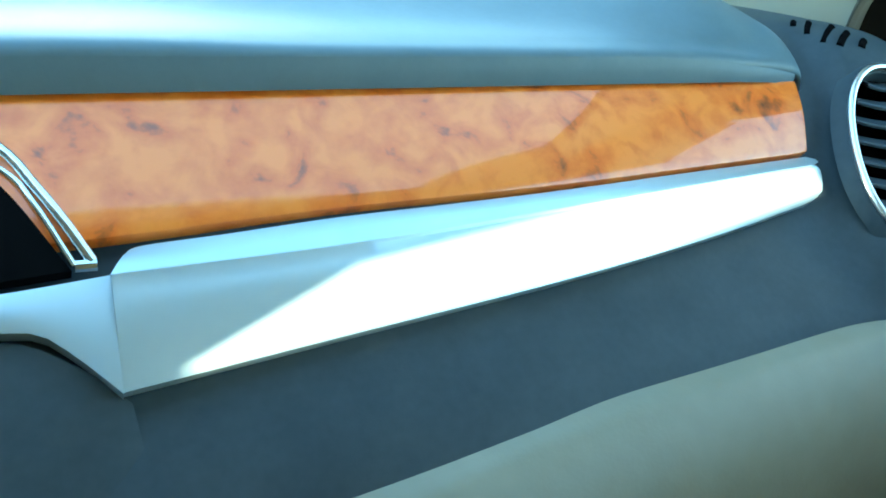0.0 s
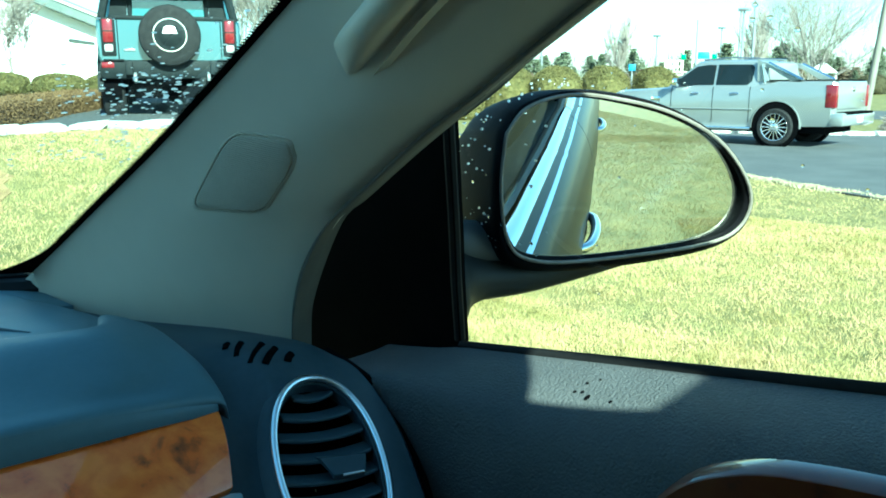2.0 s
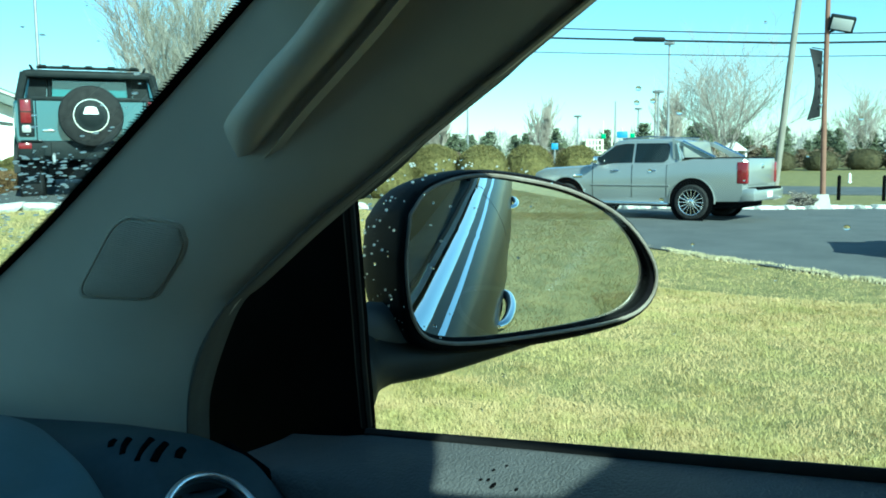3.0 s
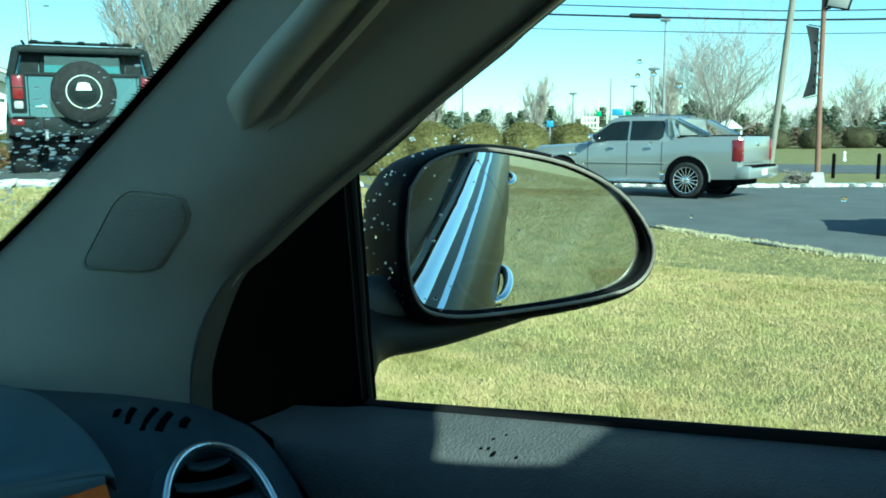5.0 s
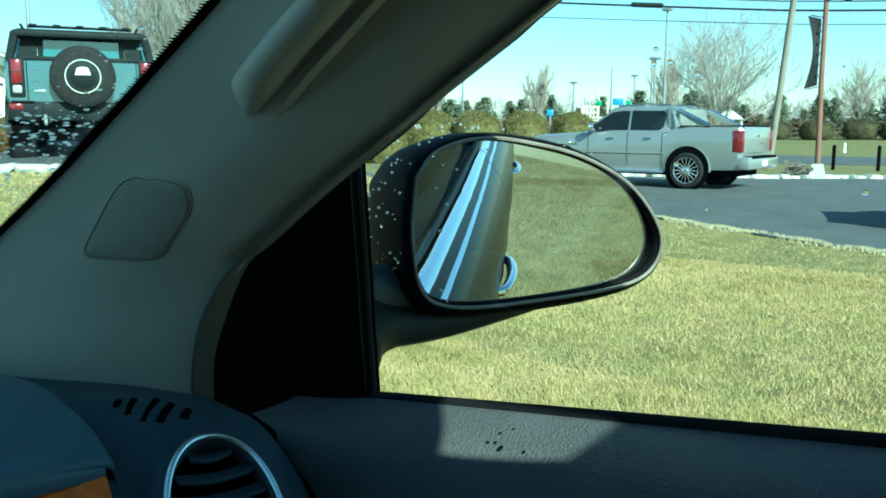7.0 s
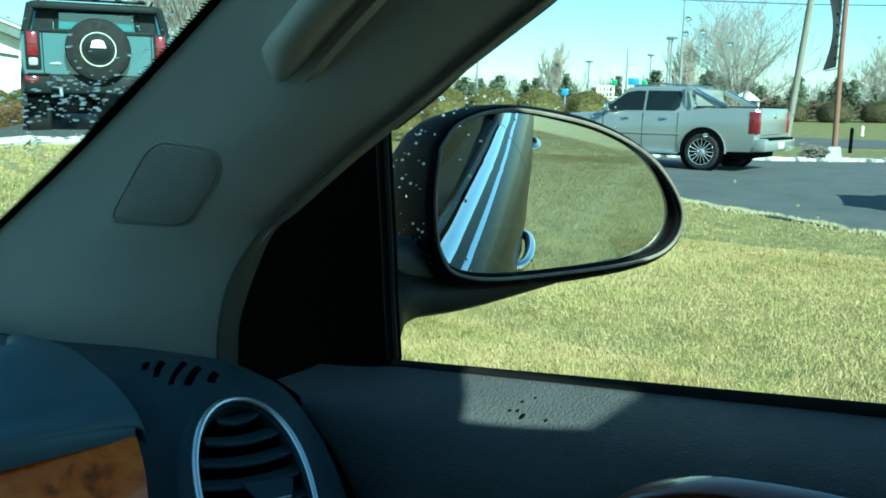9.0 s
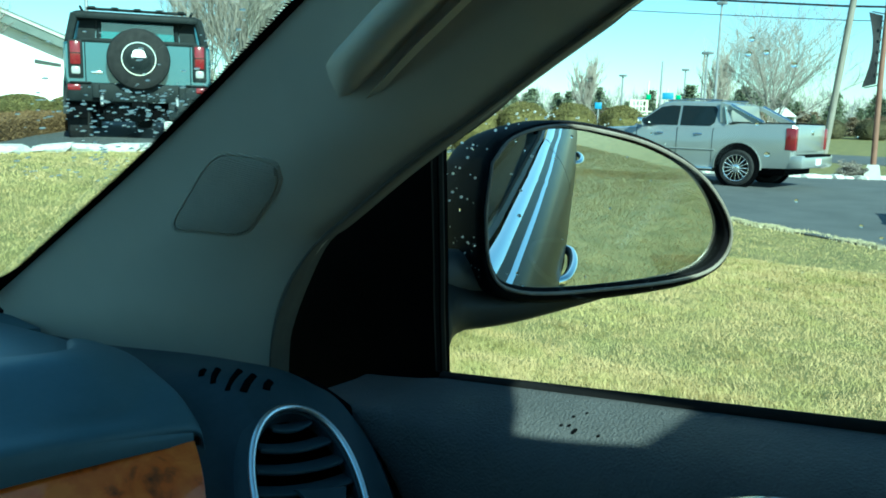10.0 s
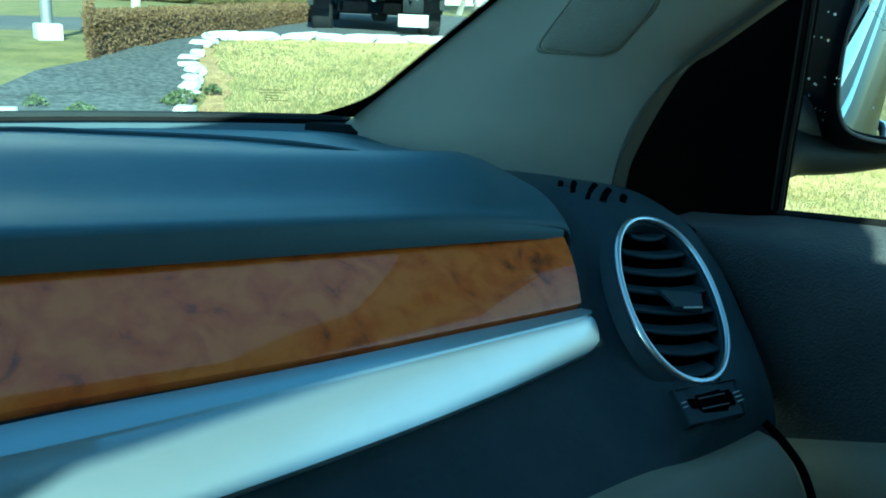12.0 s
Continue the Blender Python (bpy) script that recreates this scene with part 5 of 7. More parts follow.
def pickup(m):
    """The silver four-door pick-up with sloping buttresses; rear axle over the origin, nose towards +y."""
    car = thing("pickup", m, "silver four-door pick-up truck with chrome wheels", "pick-up truck")
    W = 1.0
    low = lambda w, z0, z1: [(w - 0.14, z1), (w - 0.05, z1 - 0.03), (w - 0.01, z1 - 0.12), (w, z1 - 0.45), (w - 0.01, z0 + 0.15), (w - 0.05, z0)]  # noqa: E731
    part("body", body_loft([(-1.22, low(0.94, 0.55, 1.36)), (-1.15, low(0.99, 0.45, 1.41)), (0.0, low(W, 0.42, 1.41)), (0.6, low(W, 0.38, 1.32)), (2.5, low(W, 0.38, 1.28)), (3.0, low(W, 0.4, 1.25)), (4.0, low(0.98, 0.4, 1.20)), (4.30, low(0.92, 0.45, 1.10)), (4.38, low(0.85, 0.5, 1.0))]), TRUCKPAINT, car, "silver painted body", angle=30)
    part("cab", body_loft([(0.30, [(0.66, 1.80), (0.78, 1.76), (0.90, 1.30)]), (0.55, [(0.70, 1.87), (0.80, 1.83), (0.94, 1.28)]), (1.6, [(0.70, 1.89), (0.80, 1.85), (0.95, 1.26)]), (2.0, [(0.68, 1.86), (0.78, 1.82), (0.95, 1.26)]), (2.75, [(0.62, 1.30), (0.80, 1.28), (0.95, 1.22)])]), TRUCKPAINT, car, "silver cab roof", angle=25)
    for sx in (-1, 1):
        def side(outline, lift=0.012):
            return sheet([[(sx * (0.80 + (1.85 - z) * 0.245 + lift - d), y, z) for y, z in outline] for d in (0, 0.015)], True)
        for nm, out in (("front_window", [(1.52, 1.32), (1.52, 1.77), (1.72, 1.78), (2.0, 1.74), (2.42, 1.45), (2.50, 1.32)]), ("rear_window", [(0.62, 1.40), (0.60, 1.70), (0.68, 1.77), (1.46, 1.78), (1.46, 1.32), (0.72, 1.32)])):
            bm = side(out)
            bm.verts.ensure_lookup_table()
            bm.faces.new(bm.verts[: len(out)])
            part(nm, bm, TRUCKGLASS, car, "dark tinted window", smooth=False)
        part("buttress", slab([(0.52, 1.86), (0.30, 1.80), (-0.52, 1.42), (-0.25, 1.40), (0.22, 1.68), (0.36, 1.70), (0.25, 1.40), (0.50, 1.40)], (sx * 0.84, sx * 0.92), "x"), TRUCKPAINT, car, "silver sail buttress", smooth=False)
        part("buttress_strip", tube([(sx * 0.93, 0.26, 1.80), (sx * 0.935, -0.50, 1.43)], 0.035, 6, 0.5), CHROME, car)
        part("pillar_strip", tube([(sx * 0.93, 0.40, 1.76), (sx * 0.955, 0.30, 1.36)], 0.03, 6, 0.5), CHROME, car)
        part("tail_light", box(sx * 0.93 - 0.07, sx * 0.93 + 0.07, -1.25, -1.02, 0.84, 1.32, 0.025), RED, car, "tall red tail light")
        part("roof_rail", tube([(sx * 0.72, 0.55, 1.90), (sx * 0.72, 1.2, 1.93), (sx * 0.70, 1.9, 1.89)], 0.018, 6), CHROME, car)
        for y in (0.98, 1.95):
            part("door_handle", tube([(sx * 0.985, y - 0.10, 1.13), (sx * 1.02, y, 1.14), (sx * 0.985, y + 0.10, 1.13)], 0.022, 8), CHROME, car, "chrome door handle")
        part("door_mirror", join(box(min(sx * 1.0, sx * 1.2), max(sx * 1.0, sx * 1.2), 2.32, 2.45, 1.30, 1.48, 0.03), tube([(sx * 0.93, 2.42, 1.30), (sx * 1.05, 2.4, 1.34)], 0.03, 6)), CHROME, car, "chrome door mirror")
        for y in (0.62, 1.50, 2.56):
            part("door_gap", tube([(sx * 0.992, y, 0.5), (sx * 1.001, y, 0.85), (sx * 0.992, y, 1.2), (sx * 0.965, y, 1.27)], 0.006, 4), BLACK, car)
        part("side_moulding", tube([(sx * 1.0, 0.55, 0.78), (sx * 1.0, 2.6, 0.78)], 0.018, 6, 1.4), TRUCKPAINT, car)
        part("running_board", box(min(sx * 0.85, sx * 1.04), max(sx * 0.85, sx * 1.04), 0.55, 2.7, 0.33, 0.39, 0.02), CHROME, car, "chrome running board")
        part("side_vent", box(min(sx * 0.97, sx * 1.005), max(sx * 0.97, sx * 1.005), 2.85, 3.1, 0.95, 1.05, 0.01), CHROME, car)
        for y in (0.0, 3.30):
            part("arch", thicken(sheet([[(sx * 1.015, y + 0.545 * math.cos(a), 0.44 + 0.545 * math.sin(a)), (sx * 0.94, y + 0.545 * math.cos(a), 0.44 + 0.545 * math.sin(a))] for a in np.linspace(-0.1, math.pi + 0.1, 20)]), 0.014), TRUCKPAINT, car)
            part("arch_well", sheet([[(sx * x, y + r * math.cos(a), 0.44 + r * math.sin(a)) for a in np.linspace(0, math.tau, 30)[:-1]] for x, r in ((1.006, 0.525), (1.006, 0.01))], True), BLACK, car)
            car_wheel(car, sx * 0.90, y, 0.41, 0.29, 0.295, 16, RIMALLOY, sx)
    part("bumper", box(-0.98, 0.98, -1.42, -1.10, 0.46, 0.74, 0.05), TRUCKPAINT, car, "silver rear bumper")
    part("bumper_step", box(-0.80, 0.80, -1.43, -1.2, 0.70, 0.755, 0.015), BLACK, car)
    part("tailgate", box(-0.84, 0.84, -1.245, -1.15, 0.80, 1.40, 0.03), TRUCKPAINT, car, "silver tailgate")
    part("bed_cover", box(-0.86, 0.86, -1.2, 0.3, 1.40, 1.43, 0.01), BLACK, car)
    part("plate", box(-0.16, 0.16, -1.435, -1.42, 0.52, 0.66, 0.005), WHITEPAINT, car, "pale plate with bars")
    part("badge", box(-0.07, 0.07, -1.26, -1.24, 1.17, 1.27, 0.01), CHROME, car)
    part("front_pane", thicken(sheet([[(x, 2.02 + 0.03, 1.84), (x * 1.12, 2.74 + 0.03, 1.31)] for x in (-0.66, 0, 0.66)]), 0.01), TRUCKGLASS, car)
    part("underbody", box(-0.8, 0.8, -1.0, 4.0, 0.28, 0.5, 0.04), BLACK, car)
    return car


pickup(Matrix.Translation((18.85 + 1.0, 6.15, 0.035)) @ pose(0, 0, 0, 0, 0, -4))


def saloon(m):
    """A dark saloon with its tail at the origin, nose towards -y."""
    car = thing("parked_car", m, "dark grey saloon parked at the edge of the car park", "car")
    low = lambda w, z0, z1: [(w - 0.16, z1), (w - 0.05, z1 - 0.04), (w, z1 - 0.20), (w, z0 + 0.25), (w - 0.04, z0 + 0.05), (w - 0.12, z0)]  # noqa: E731
    part("body", body_loft([(0.02, low(0.72, 0.34, 0.70)), (-0.04, low(0.80, 0.28, 0.84)), (-0.22, low(0.87, 0.24, 0.96)), (-0.9, low(0.90, 0.20, 1.00)), (-3.2, low(0.90, 0.20, 0.96)), (-4.2, low(0.86, 0.24, 0.80)), (-4.55, low(0.74, 0.30, 0.62))]), SALOONPAINT, car, "dark grey painted body", angle=35)
    part("cab", body_loft([(-0.75, [(0.56, 0.99), (0.70, 0.98), (0.82, 0.94)]), (-1.35, [(0.52, 1.40), (0.62, 1.37), (0.84, 0.95)]), (-2.3, [(0.54, 1.42), (0.64, 1.38), (0.85, 0.95)]), (-3.25, [(0.58, 0.97), (0.72, 0.96), (0.84, 0.92)])]), SALOONPAINT, car, "dark grey roof", angle=25)
    for sx in (-1, 1):
        part("side_window", slab([(-1.05, 1.02), (-1.42, 1.33), (-2.3, 1.35), (-2.95, 1.02)], (sx * 0.72, sx * 0.80), "x"), TRUCKGLASS, car, "dark side window", smooth=False)
        part("tail_light", box(sx * 0.72 - 0.13, sx * 0.72 + 0.13, -0.16, -0.02, 0.70, 0.86, 0.03), RED, car, "red tail light")
        for y in (-0.85, -3.55):
            part("arch_well", sheet([[(sx * x, y + r * math.cos(a), 0.32 + r * math.sin(a)) for a in np.linspace(0, math.tau, 24)[:-1]] for x, r in ((0.904, 0.36), (0.904, 0.01))], True), BLACK, car)
            car_wheel(car, sx * 0.81, y, 0.31, 0.21, 0.20, 7, RIMALLOY, sx)
    part("bumper", box(-0.80, 0.80, -0.25, 0.06, 0.26, 0.52, 0.05, 3), SALOONPAINT, car, "dark grey bumper")
    part("bumper_foot", box(-0.70, 0.70, -0.25, 0.03, 0.20, 0.28, 0.02), BLACK, car)
    part("plate", box(-0.26, 0.26, 0.055, 0.07, 0.56, 0.67, 0.004), WHITEPAINT, car)
    return car


SALOONPAINT = mat("dark grey metallic paint", (0.030, 0.033, 0.036), (0.045, 0.048, 0.052), 200, 0.3, metal=0.3, coat=1.0)
saloon(Matrix.Translation((13.7, 1.16, 0.03)) @ pose(0, 0, 0, 0, 0, 14))


# ---- plants ----
def leaf_shell(rx, ry, rz, n, seed, size, boxy=2.0, base=0.0):
    """A clipped bush: many small leaf clumps over a rounded core."""
    rng = np.random.default_rng(seed)
    verts, faces = [], []
    for _ in range(n):
        d = rng.normal(size=3)
        d /= np.linalg.norm(d)
        if d[2] < -0.55:
            d[2] = -d[2]
        k = (abs(d[0]) ** boxy + abs(d[1]) ** boxy + abs(d[2]) ** boxy) ** (-1 / boxy)
        r = 0.93 + 0.1 * rng.random() + 0.05 * noise.noise(Vector(d) * 2.5 + Vector((seed, 0, 0)))
        p = d * k * r * (rx, ry, rz)
        u, w = rng.normal(size=3), rng.normal(size=3)
        u /= np.linalg.norm(u)
        w /= np.linalg.norm(w)
        s = size * (0.6 + 0.8 * rng.random())
        i = len(verts)
        verts += [p + u * s, p - u * s * 0.5 + w * s * 0.6, p - u * s * 0.5 - w * s * 0.6]
        faces.append((i, i + 1, i + 2))
    bm = bmesh.new()
    bmesh.ops.create_icosphere(bm, subdivisions=3, radius=1)
    for v in bm.verts:
        d = v.co.normalized()
        k = (abs(d.x) ** boxy + abs(d.y) ** boxy + abs(d.z) ** boxy) ** (-1 / boxy)
        q = d * k * (0.92 + 0.05 * noise.noise(d * 2.5 + Vector((seed, 0, 0))))
        v.co = (q.x * rx, q.y * ry, max(q.z, -0.75) * rz)
    vs = [bm.verts.new(v) for v in verts]
    for f in faces:
        bm.faces.new([vs[i] for i in f])
    bmesh.ops.translate(bm, verts=bm.verts, vec=(0, 0, rz * 0.72))
    return bm


def bushes(name, spots, size, material, label, group, n=1500):
    first = None
    for i, (x, y, s) in enumerate(spots):
        if not first:
            first = solid(name, leaf_shell(size[0], size[1], size[2], n * 5, 5, 0.022 + 0.008 * size[2], 2.5), material, label, "bush", group, smooth=False)
            base = first
            first.matrix_basis = pose(x, y, height(x, y), 0, 0, 30 * i) @ Matrix.Scale(s, 4)
        else:
            ob = base.copy()
            scene.collection.objects.link(ob)
            ob.matrix_basis = pose(x, y, height(x, y), 0, 0, 47 * i) @ Matrix.Scale(s, 4)


def polar(deg, d, ex=0.2, ey=-0.11):
    return ex + d * math.cos(radians(deg)), ey + d * math.sin(radians(deg))


bushes("round_bush", [(*polar(a, d), s) for a, d, s in ((74.15, 19.8, 1.0), (71.2, 20.0, 0.99), (68.2, 20.0, 1.0), (65.05, 20.2, 0.98), (62.0, 20.4, 1.0))], (0.55, 0.52, 0.265), HEDGEGREEN, "clipped rounded evergreen bush by the white building", "bushes by the building")
bushes("clipped_bush", [(*polar(a, d), s) for a, d, s in ((42.55, 33, 1.0), (39.35, 33, 1.0), (36.1, 33.5, 1.03), (32.85, 33, 1.0), (29.6, 33.5, 1.0), (26.3, 34, 0.98))], (1.0, 0.95, 1.17), HEDGEGREEN, "tall clipped evergreen bush beyond the car park", "bushes beyond the car park", 2600)
bushes("verge_bush", [(*polar(a, d), s) for a, d, s in ((13.5, 62, 1.0), (11.1, 62, 1.05), (8.6, 63, 1.1), (6.6, 63, 1.05), (4.2, 63, 1.0))], (1.0, 1.0, 0.72), HEDGEDARK, "dark rounded bush on the verge across the street", "bushes across the street", 1800)


def hedge():
    """The brown clipped hedge, running away from the bed; its level top meets the rising ground."""
    front = Vector((2.07, 7.67, 0)), Vector((7.82, 13.9, 0))
    back = Vector((2.29, 8.56, 0)), Vector((7.18, 14.5, 0))
    rng = np.random.default_rng(3)
    top = lambda s: 1.147 + 0.155 * s  # noqa: E731

    def place(s, w):
        return front[0].lerp(front[1], s).lerp(back[0].lerp(back[1], s), w)

    rows = []
    for s in np.linspace(0, 1, 60):
        c = place(s, 0.5)
        g = height(c.x, c.y) - 0.1
        row = []
        for w, k in ((0.03, 0), (0.0, 0.5), (0.03, 0.85), (0.14, 1), (0.82, 1.03), (0.97, 0.85), (1.0, 0)):
            p = place(s, w)
            row.append((p.x, p.y, g + (top(s) - g) * k + 0.03 * noise.noise((p.x * 2, p.y * 2, k * 3))))
        rows.append(row)
    out = sheet(rows)
    out.verts.ensure_lookup_table()
    out.faces.new(out.verts[:7])
    for _ in range(80000):
        s = rng.random() ** 1.6
        f = rng.integers(0, 10)
        w = 0.0 if f < 5 else rng.uniform(0.02, 0.98)
        c = place(s if f < 9 else 0.0, w)
        g = height(c.x, c.y)
        h = (top(s) - g) * (rng.random() * 0.97 if f < 5 or f == 9 else 1.0)
        p = c + Vector((0, 0, g + h)) + Vector(rng.normal(size=3)) * 0.020
        u, v = Vector(rng.normal(size=3)).normalized() * 0.017, Vector(rng.normal(size=3)).normalized() * 0.011
        out.faces.new([out.verts.new(q) for q in (p + u, p - u * 0.5 + v, p - u * 0.5 - v)])
    return out


solid("hedge", hedge(), HEDGEBROWN, "long brown clipped winter hedge", "hedge", smooth=False)


def bare_tree(m, h, spread, seed, label, twigs=5, upright=0.5, trunk=0.11, depth=4, fork=0.0, thin=0.007, acute=0.0):
    """A leafless tree: tapered trunk, limbs and fine twigs."""
    rng = random.Random(seed)
    tree = thing("bare_tree", m, label, "tree")
    limbs, fine = [], []

    def grow(p, d, length, r, level):
        pts, rad = [p], [r]
        steps = 5 if level < 2 else 3
        for k in range(steps):
            d = (d + Vector((rng.gauss(0, 0.12), rng.gauss(0, 0.12), 0.05 + rng.gauss(0, 0.06)))).normalized()
            p = p + d * length / steps
            pts.append(p)
            rad.append(r * (1 - 0.62 * (k + 1) / steps))
        (limbs if level < 2 else fine).append((pts, rad, 6 if level < 2 else 3))
        if level >= depth:
            return
        n = (twigs + 3, twigs, 6, 5, 3)[level] if thin < 0.0065 else (twigs + 3, twigs, 5, 4, 3)[level]
        if fork and level == 0:
            for k in range(twigs + 3):
                a = k * 2.4 + rng.uniform(-0.4, 0.4)
                tilt = spread * (0.25 + 0.75 * (k / (twigs + 2)))
                nd = Vector((math.cos(a) * math.sin(tilt), math.sin(a) * math.sin(tilt), math.cos(tilt)))
                q = pts[-1].lerp(pts[-3], k / (twigs + 2))
                grow(q, nd, (h - length) * rng.uniform(0.8, 1.0) * (1.0 - 0.25 * k / (twigs + 2)), r * 0.26, 1)
            return
        for k in range(n):
            s = (0.30 if level == 0 else 0.2) + (0.7 if level == 0 else 0.8) * (k + rng.random()) / n
            i = min(int(s * steps), steps - 1)
            q = pts[i].lerp(pts[i + 1], s * steps - i)
            a = rng.random() * math.tau
            side = Vector((math.cos(a), math.sin(a), 0))
            nd = ((d + side * acute + Vector((0, 0, 0.08))) if acute else (d * upright + side * spread + Vector((0, 0, 0.35)))).normalized()
            grow(q, nd, length * (0.62 - 0.2 * s if level == 0 else 0.5), max(rad[i] * 0.55, 0.007), level + 1)

    grow(Vector((0, 0, -0.1)), Vector((0, 0, 1)), h * fork if fork else h, trunk, 0)
    part("trunk", join(*[tube(p, r, n) for p, r, n in limbs]), BARK, tree)
    verts, faces = [], []
    for pts, rad, n in fine:
        base = len(verts)
        for i, p in enumerate(pts):
            d = (pts[min(i + 1, len(pts) - 1)] - pts[max(i - 1, 0)]).normalized()
            u = d.orthogonal().normalized()
            w = d.cross(u)
            for k in range(3):
                verts.append(p + max(rad[i], thin) * (math.cos(k * 2.094) * u + math.sin(k * 2.094) * w))
        for i in range(len(pts) - 1):
            for k in range(3):
                faces.append((base + 3 * i + k, base + 3 * i + (k + 1) % 3, base + 3 * i + 3 + (k + 1) % 3, base + 3 * i + 3 + k))
    me = bpy.data.meshes.new("crown")
    me.from_pydata(verts, [], faces)
    me.materials.append(TWIG)
    crown = new("crown", me)
    crown.parent = tree
    tagged(crown, kind="stuff")
    return tree


def at(x, y, rz=0.0, dz=0.0):
    return pose(x, y, height(x, y) + dz, 0, 0, rz)


bare_tree(at(*polar(16.85, 44)), 6.5, 1.0, 4, "large leafless tree with a wide fine crown", 10, 0.75, 0.13, 4, 0.24, 0.0045, 0.78)
bare_tree(at(*polar(53.9, 25)), 4.6, 0.5, 9, "leafless tree with upright twigs behind the off-road car", 8, 0.9, 0.08, 4, 0.15, 0.0035, 0.5)
bare_tree(at(*polar(51.3, 26)), 4.8, 0.5, 12, "leafless tree with upright twigs behind the off-road car", 8, 0.9, 0.08, 4, 0.15, 0.0035, 0.5)
bare_tree(at(*polar(67.6, 21.8)), 2.35, 0.75, 21, "young leafless tree by the white building", 7, 0.9, 0.05, 4, 0.36, 0.004, 0.65)
bare_tree(at(*polar(73.3, 21.8)), 2.6, 0.8, 22, "young leafless tree by the white building", 7, 0.9, 0.055, 4, 0.36, 0.004, 0.65)
bare_tree(at(*polar(52.6, 23)), 4.5, 0.6, 23, "leafless tree with upright twigs behind the off-road car", 7, 0.9, 0.10, 4, 0.2, 0.0035, 0.5)
bare_tree(at(*polar(20.2, 60)), 4.8, 0.45, 7, "leafless tree with upright twigs", 7, 1.0, 0.08, 4, 0.2, 0.012)
bare_tree(at(*polar(28.6, 70)), 4.6, 0.4, 8, "narrow leafless tree across the street", 7, 1.1, 0.08, 4, 0.15, 0.014)
bare_tree(at(*polar(36.0, 70)), 4.4, 0.4, 18, "narrow leafless tree across the street", 7, 1.1, 0.08, 4, 0.15, 0.014)
bare_tree(at(*polar(8.6, 75)), 5.0, 0.6, 28, "leafless tree across the street", 7, 0.9, 0.1, 4, 0.2, 0.009, 0.6)
bare_tree(at(*polar(6.2, 78)), 5.2, 0.6, 29, "leafless tree across the street", 7, 0.9, 0.1, 4, 0.2, 0.009, 0.6)


def conifer_mesh(seed):
    """An uneven evergreen: whorls of drooping boughs of unlike length."""
    rng = np.random.default_rng(seed)
    verts, faces = [], []
    lobes = rng.uniform(0.55, 1.25, 7)
    for lev in range(15):
        t = lev / 15
        for b in range(9):
            a = rng.uniform(0, math.tau)
            reach = (1.08 * (1 - t) ** 0.75 + 0.06) * lobes[int(a / math.tau * 7) % 7] * rng.uniform(0.65, 1.1)
            for k in range(17):
                f = (k + rng.random()) / 17
                r = reach * f
                p = np.array([r * math.cos(a), r * math.sin(a), 0.2 + 2.35 * t + 0.18 * f - 0.30 * f * f * (1 - t)]) + rng.normal(0, 0.05, 3)
                u, w = rng.normal(size=3), rng.normal(size=3)
                u *= 0.11 / np.linalg.norm(u)
                w *= 0.055 / np.linalg.norm(w)
                i = len(verts)
                verts += [p + u, p - u * 0.5 + w, p - u * 0.5 - w]
                faces.append((i, i + 1, i + 2))
    me = bpy.data.meshes.new("crown")
    me.from_pydata([tuple(v) for v in verts], [], faces)
    me.materials.append(CONIFER)
    return me


CON = [conifer_mesh(s) for s in (1, 2, 3)]
rngc = random.Random(77)
for k in range(84):
    deg = 2.5 + k * 0.52 + rngc.uniform(-0.6, 0.6)
    x, y = polar(deg, rngc.uniform(72, 92))
    tree = thing("conifer", at(x, y, rngc.uniform(0, 360)) @ Matrix.Diagonal((1.35, 1.35, 1, 1)) @ Matrix.Scale(rngc.choice([0.6, 0.7, 0.8, 1.0, 1.25]) * rngc.uniform(0.85, 1.15), 4), "dark green conifer in a row across the street", "tree", "row of conifers")
    trunk = part("trunk", tube([(0, 0, -0.1), (0, 0, 1.6)], [0.09, 0.04], 6), BARK, tree) if k < 1 else None
    if k < 1:
        TR = trunk.data
    else:
        tr = new("trunk", TR)
        tr.parent = tree
    cr = new("crown", CON[k % 3])
    cr.parent = tree

# bare woods along the horizon, their haze put into the pale twig colour
WOODS = mat("grey-brown far twigs", (0.30, 0.29, 0.27), (0.42, 0.40, 0.38), 0.4, 0.95)


def far_woods():
    rng = np.random.default_rng(41)
    verts, faces = [], []
    for _ in range(26000):
        deg = rng.uniform(-2, 50)
        d = rng.uniform(98, 112)
        crown = 2.6 + 1.7 * noise.noise((deg * 0.9, 3.1, 0)) + 1.3 * noise.noise((deg * 2.6, 7.7, 0))
        x, y = polar(deg, d)
        z0 = height(x, y) + max(crown, 0.6) * rng.random() ** 1.3
        a = rng.uniform(0, math.tau)
        w, h = rng.uniform(0.02, 0.06), rng.uniform(0.4, 1.1)
        i = len(verts)
        verts += [(x - w * math.sin(a), y + w * math.cos(a), z0), (x + w * math.sin(a), y - w * math.cos(a), z0), (x + rng.normal(0, 0.25), y + rng.normal(0, 0.25), z0 + h)]
        faces.append((i, i + 1, i + 2))
    me = bpy.data.meshes.new("far_woods")
    me.from_pydata(verts, [], faces)
    me.materials.append(WOODS)
    tagged(new("far_woods", me), "hazy grey-brown leafless woods on the horizon", "woods", kind="stuff")


far_woods()

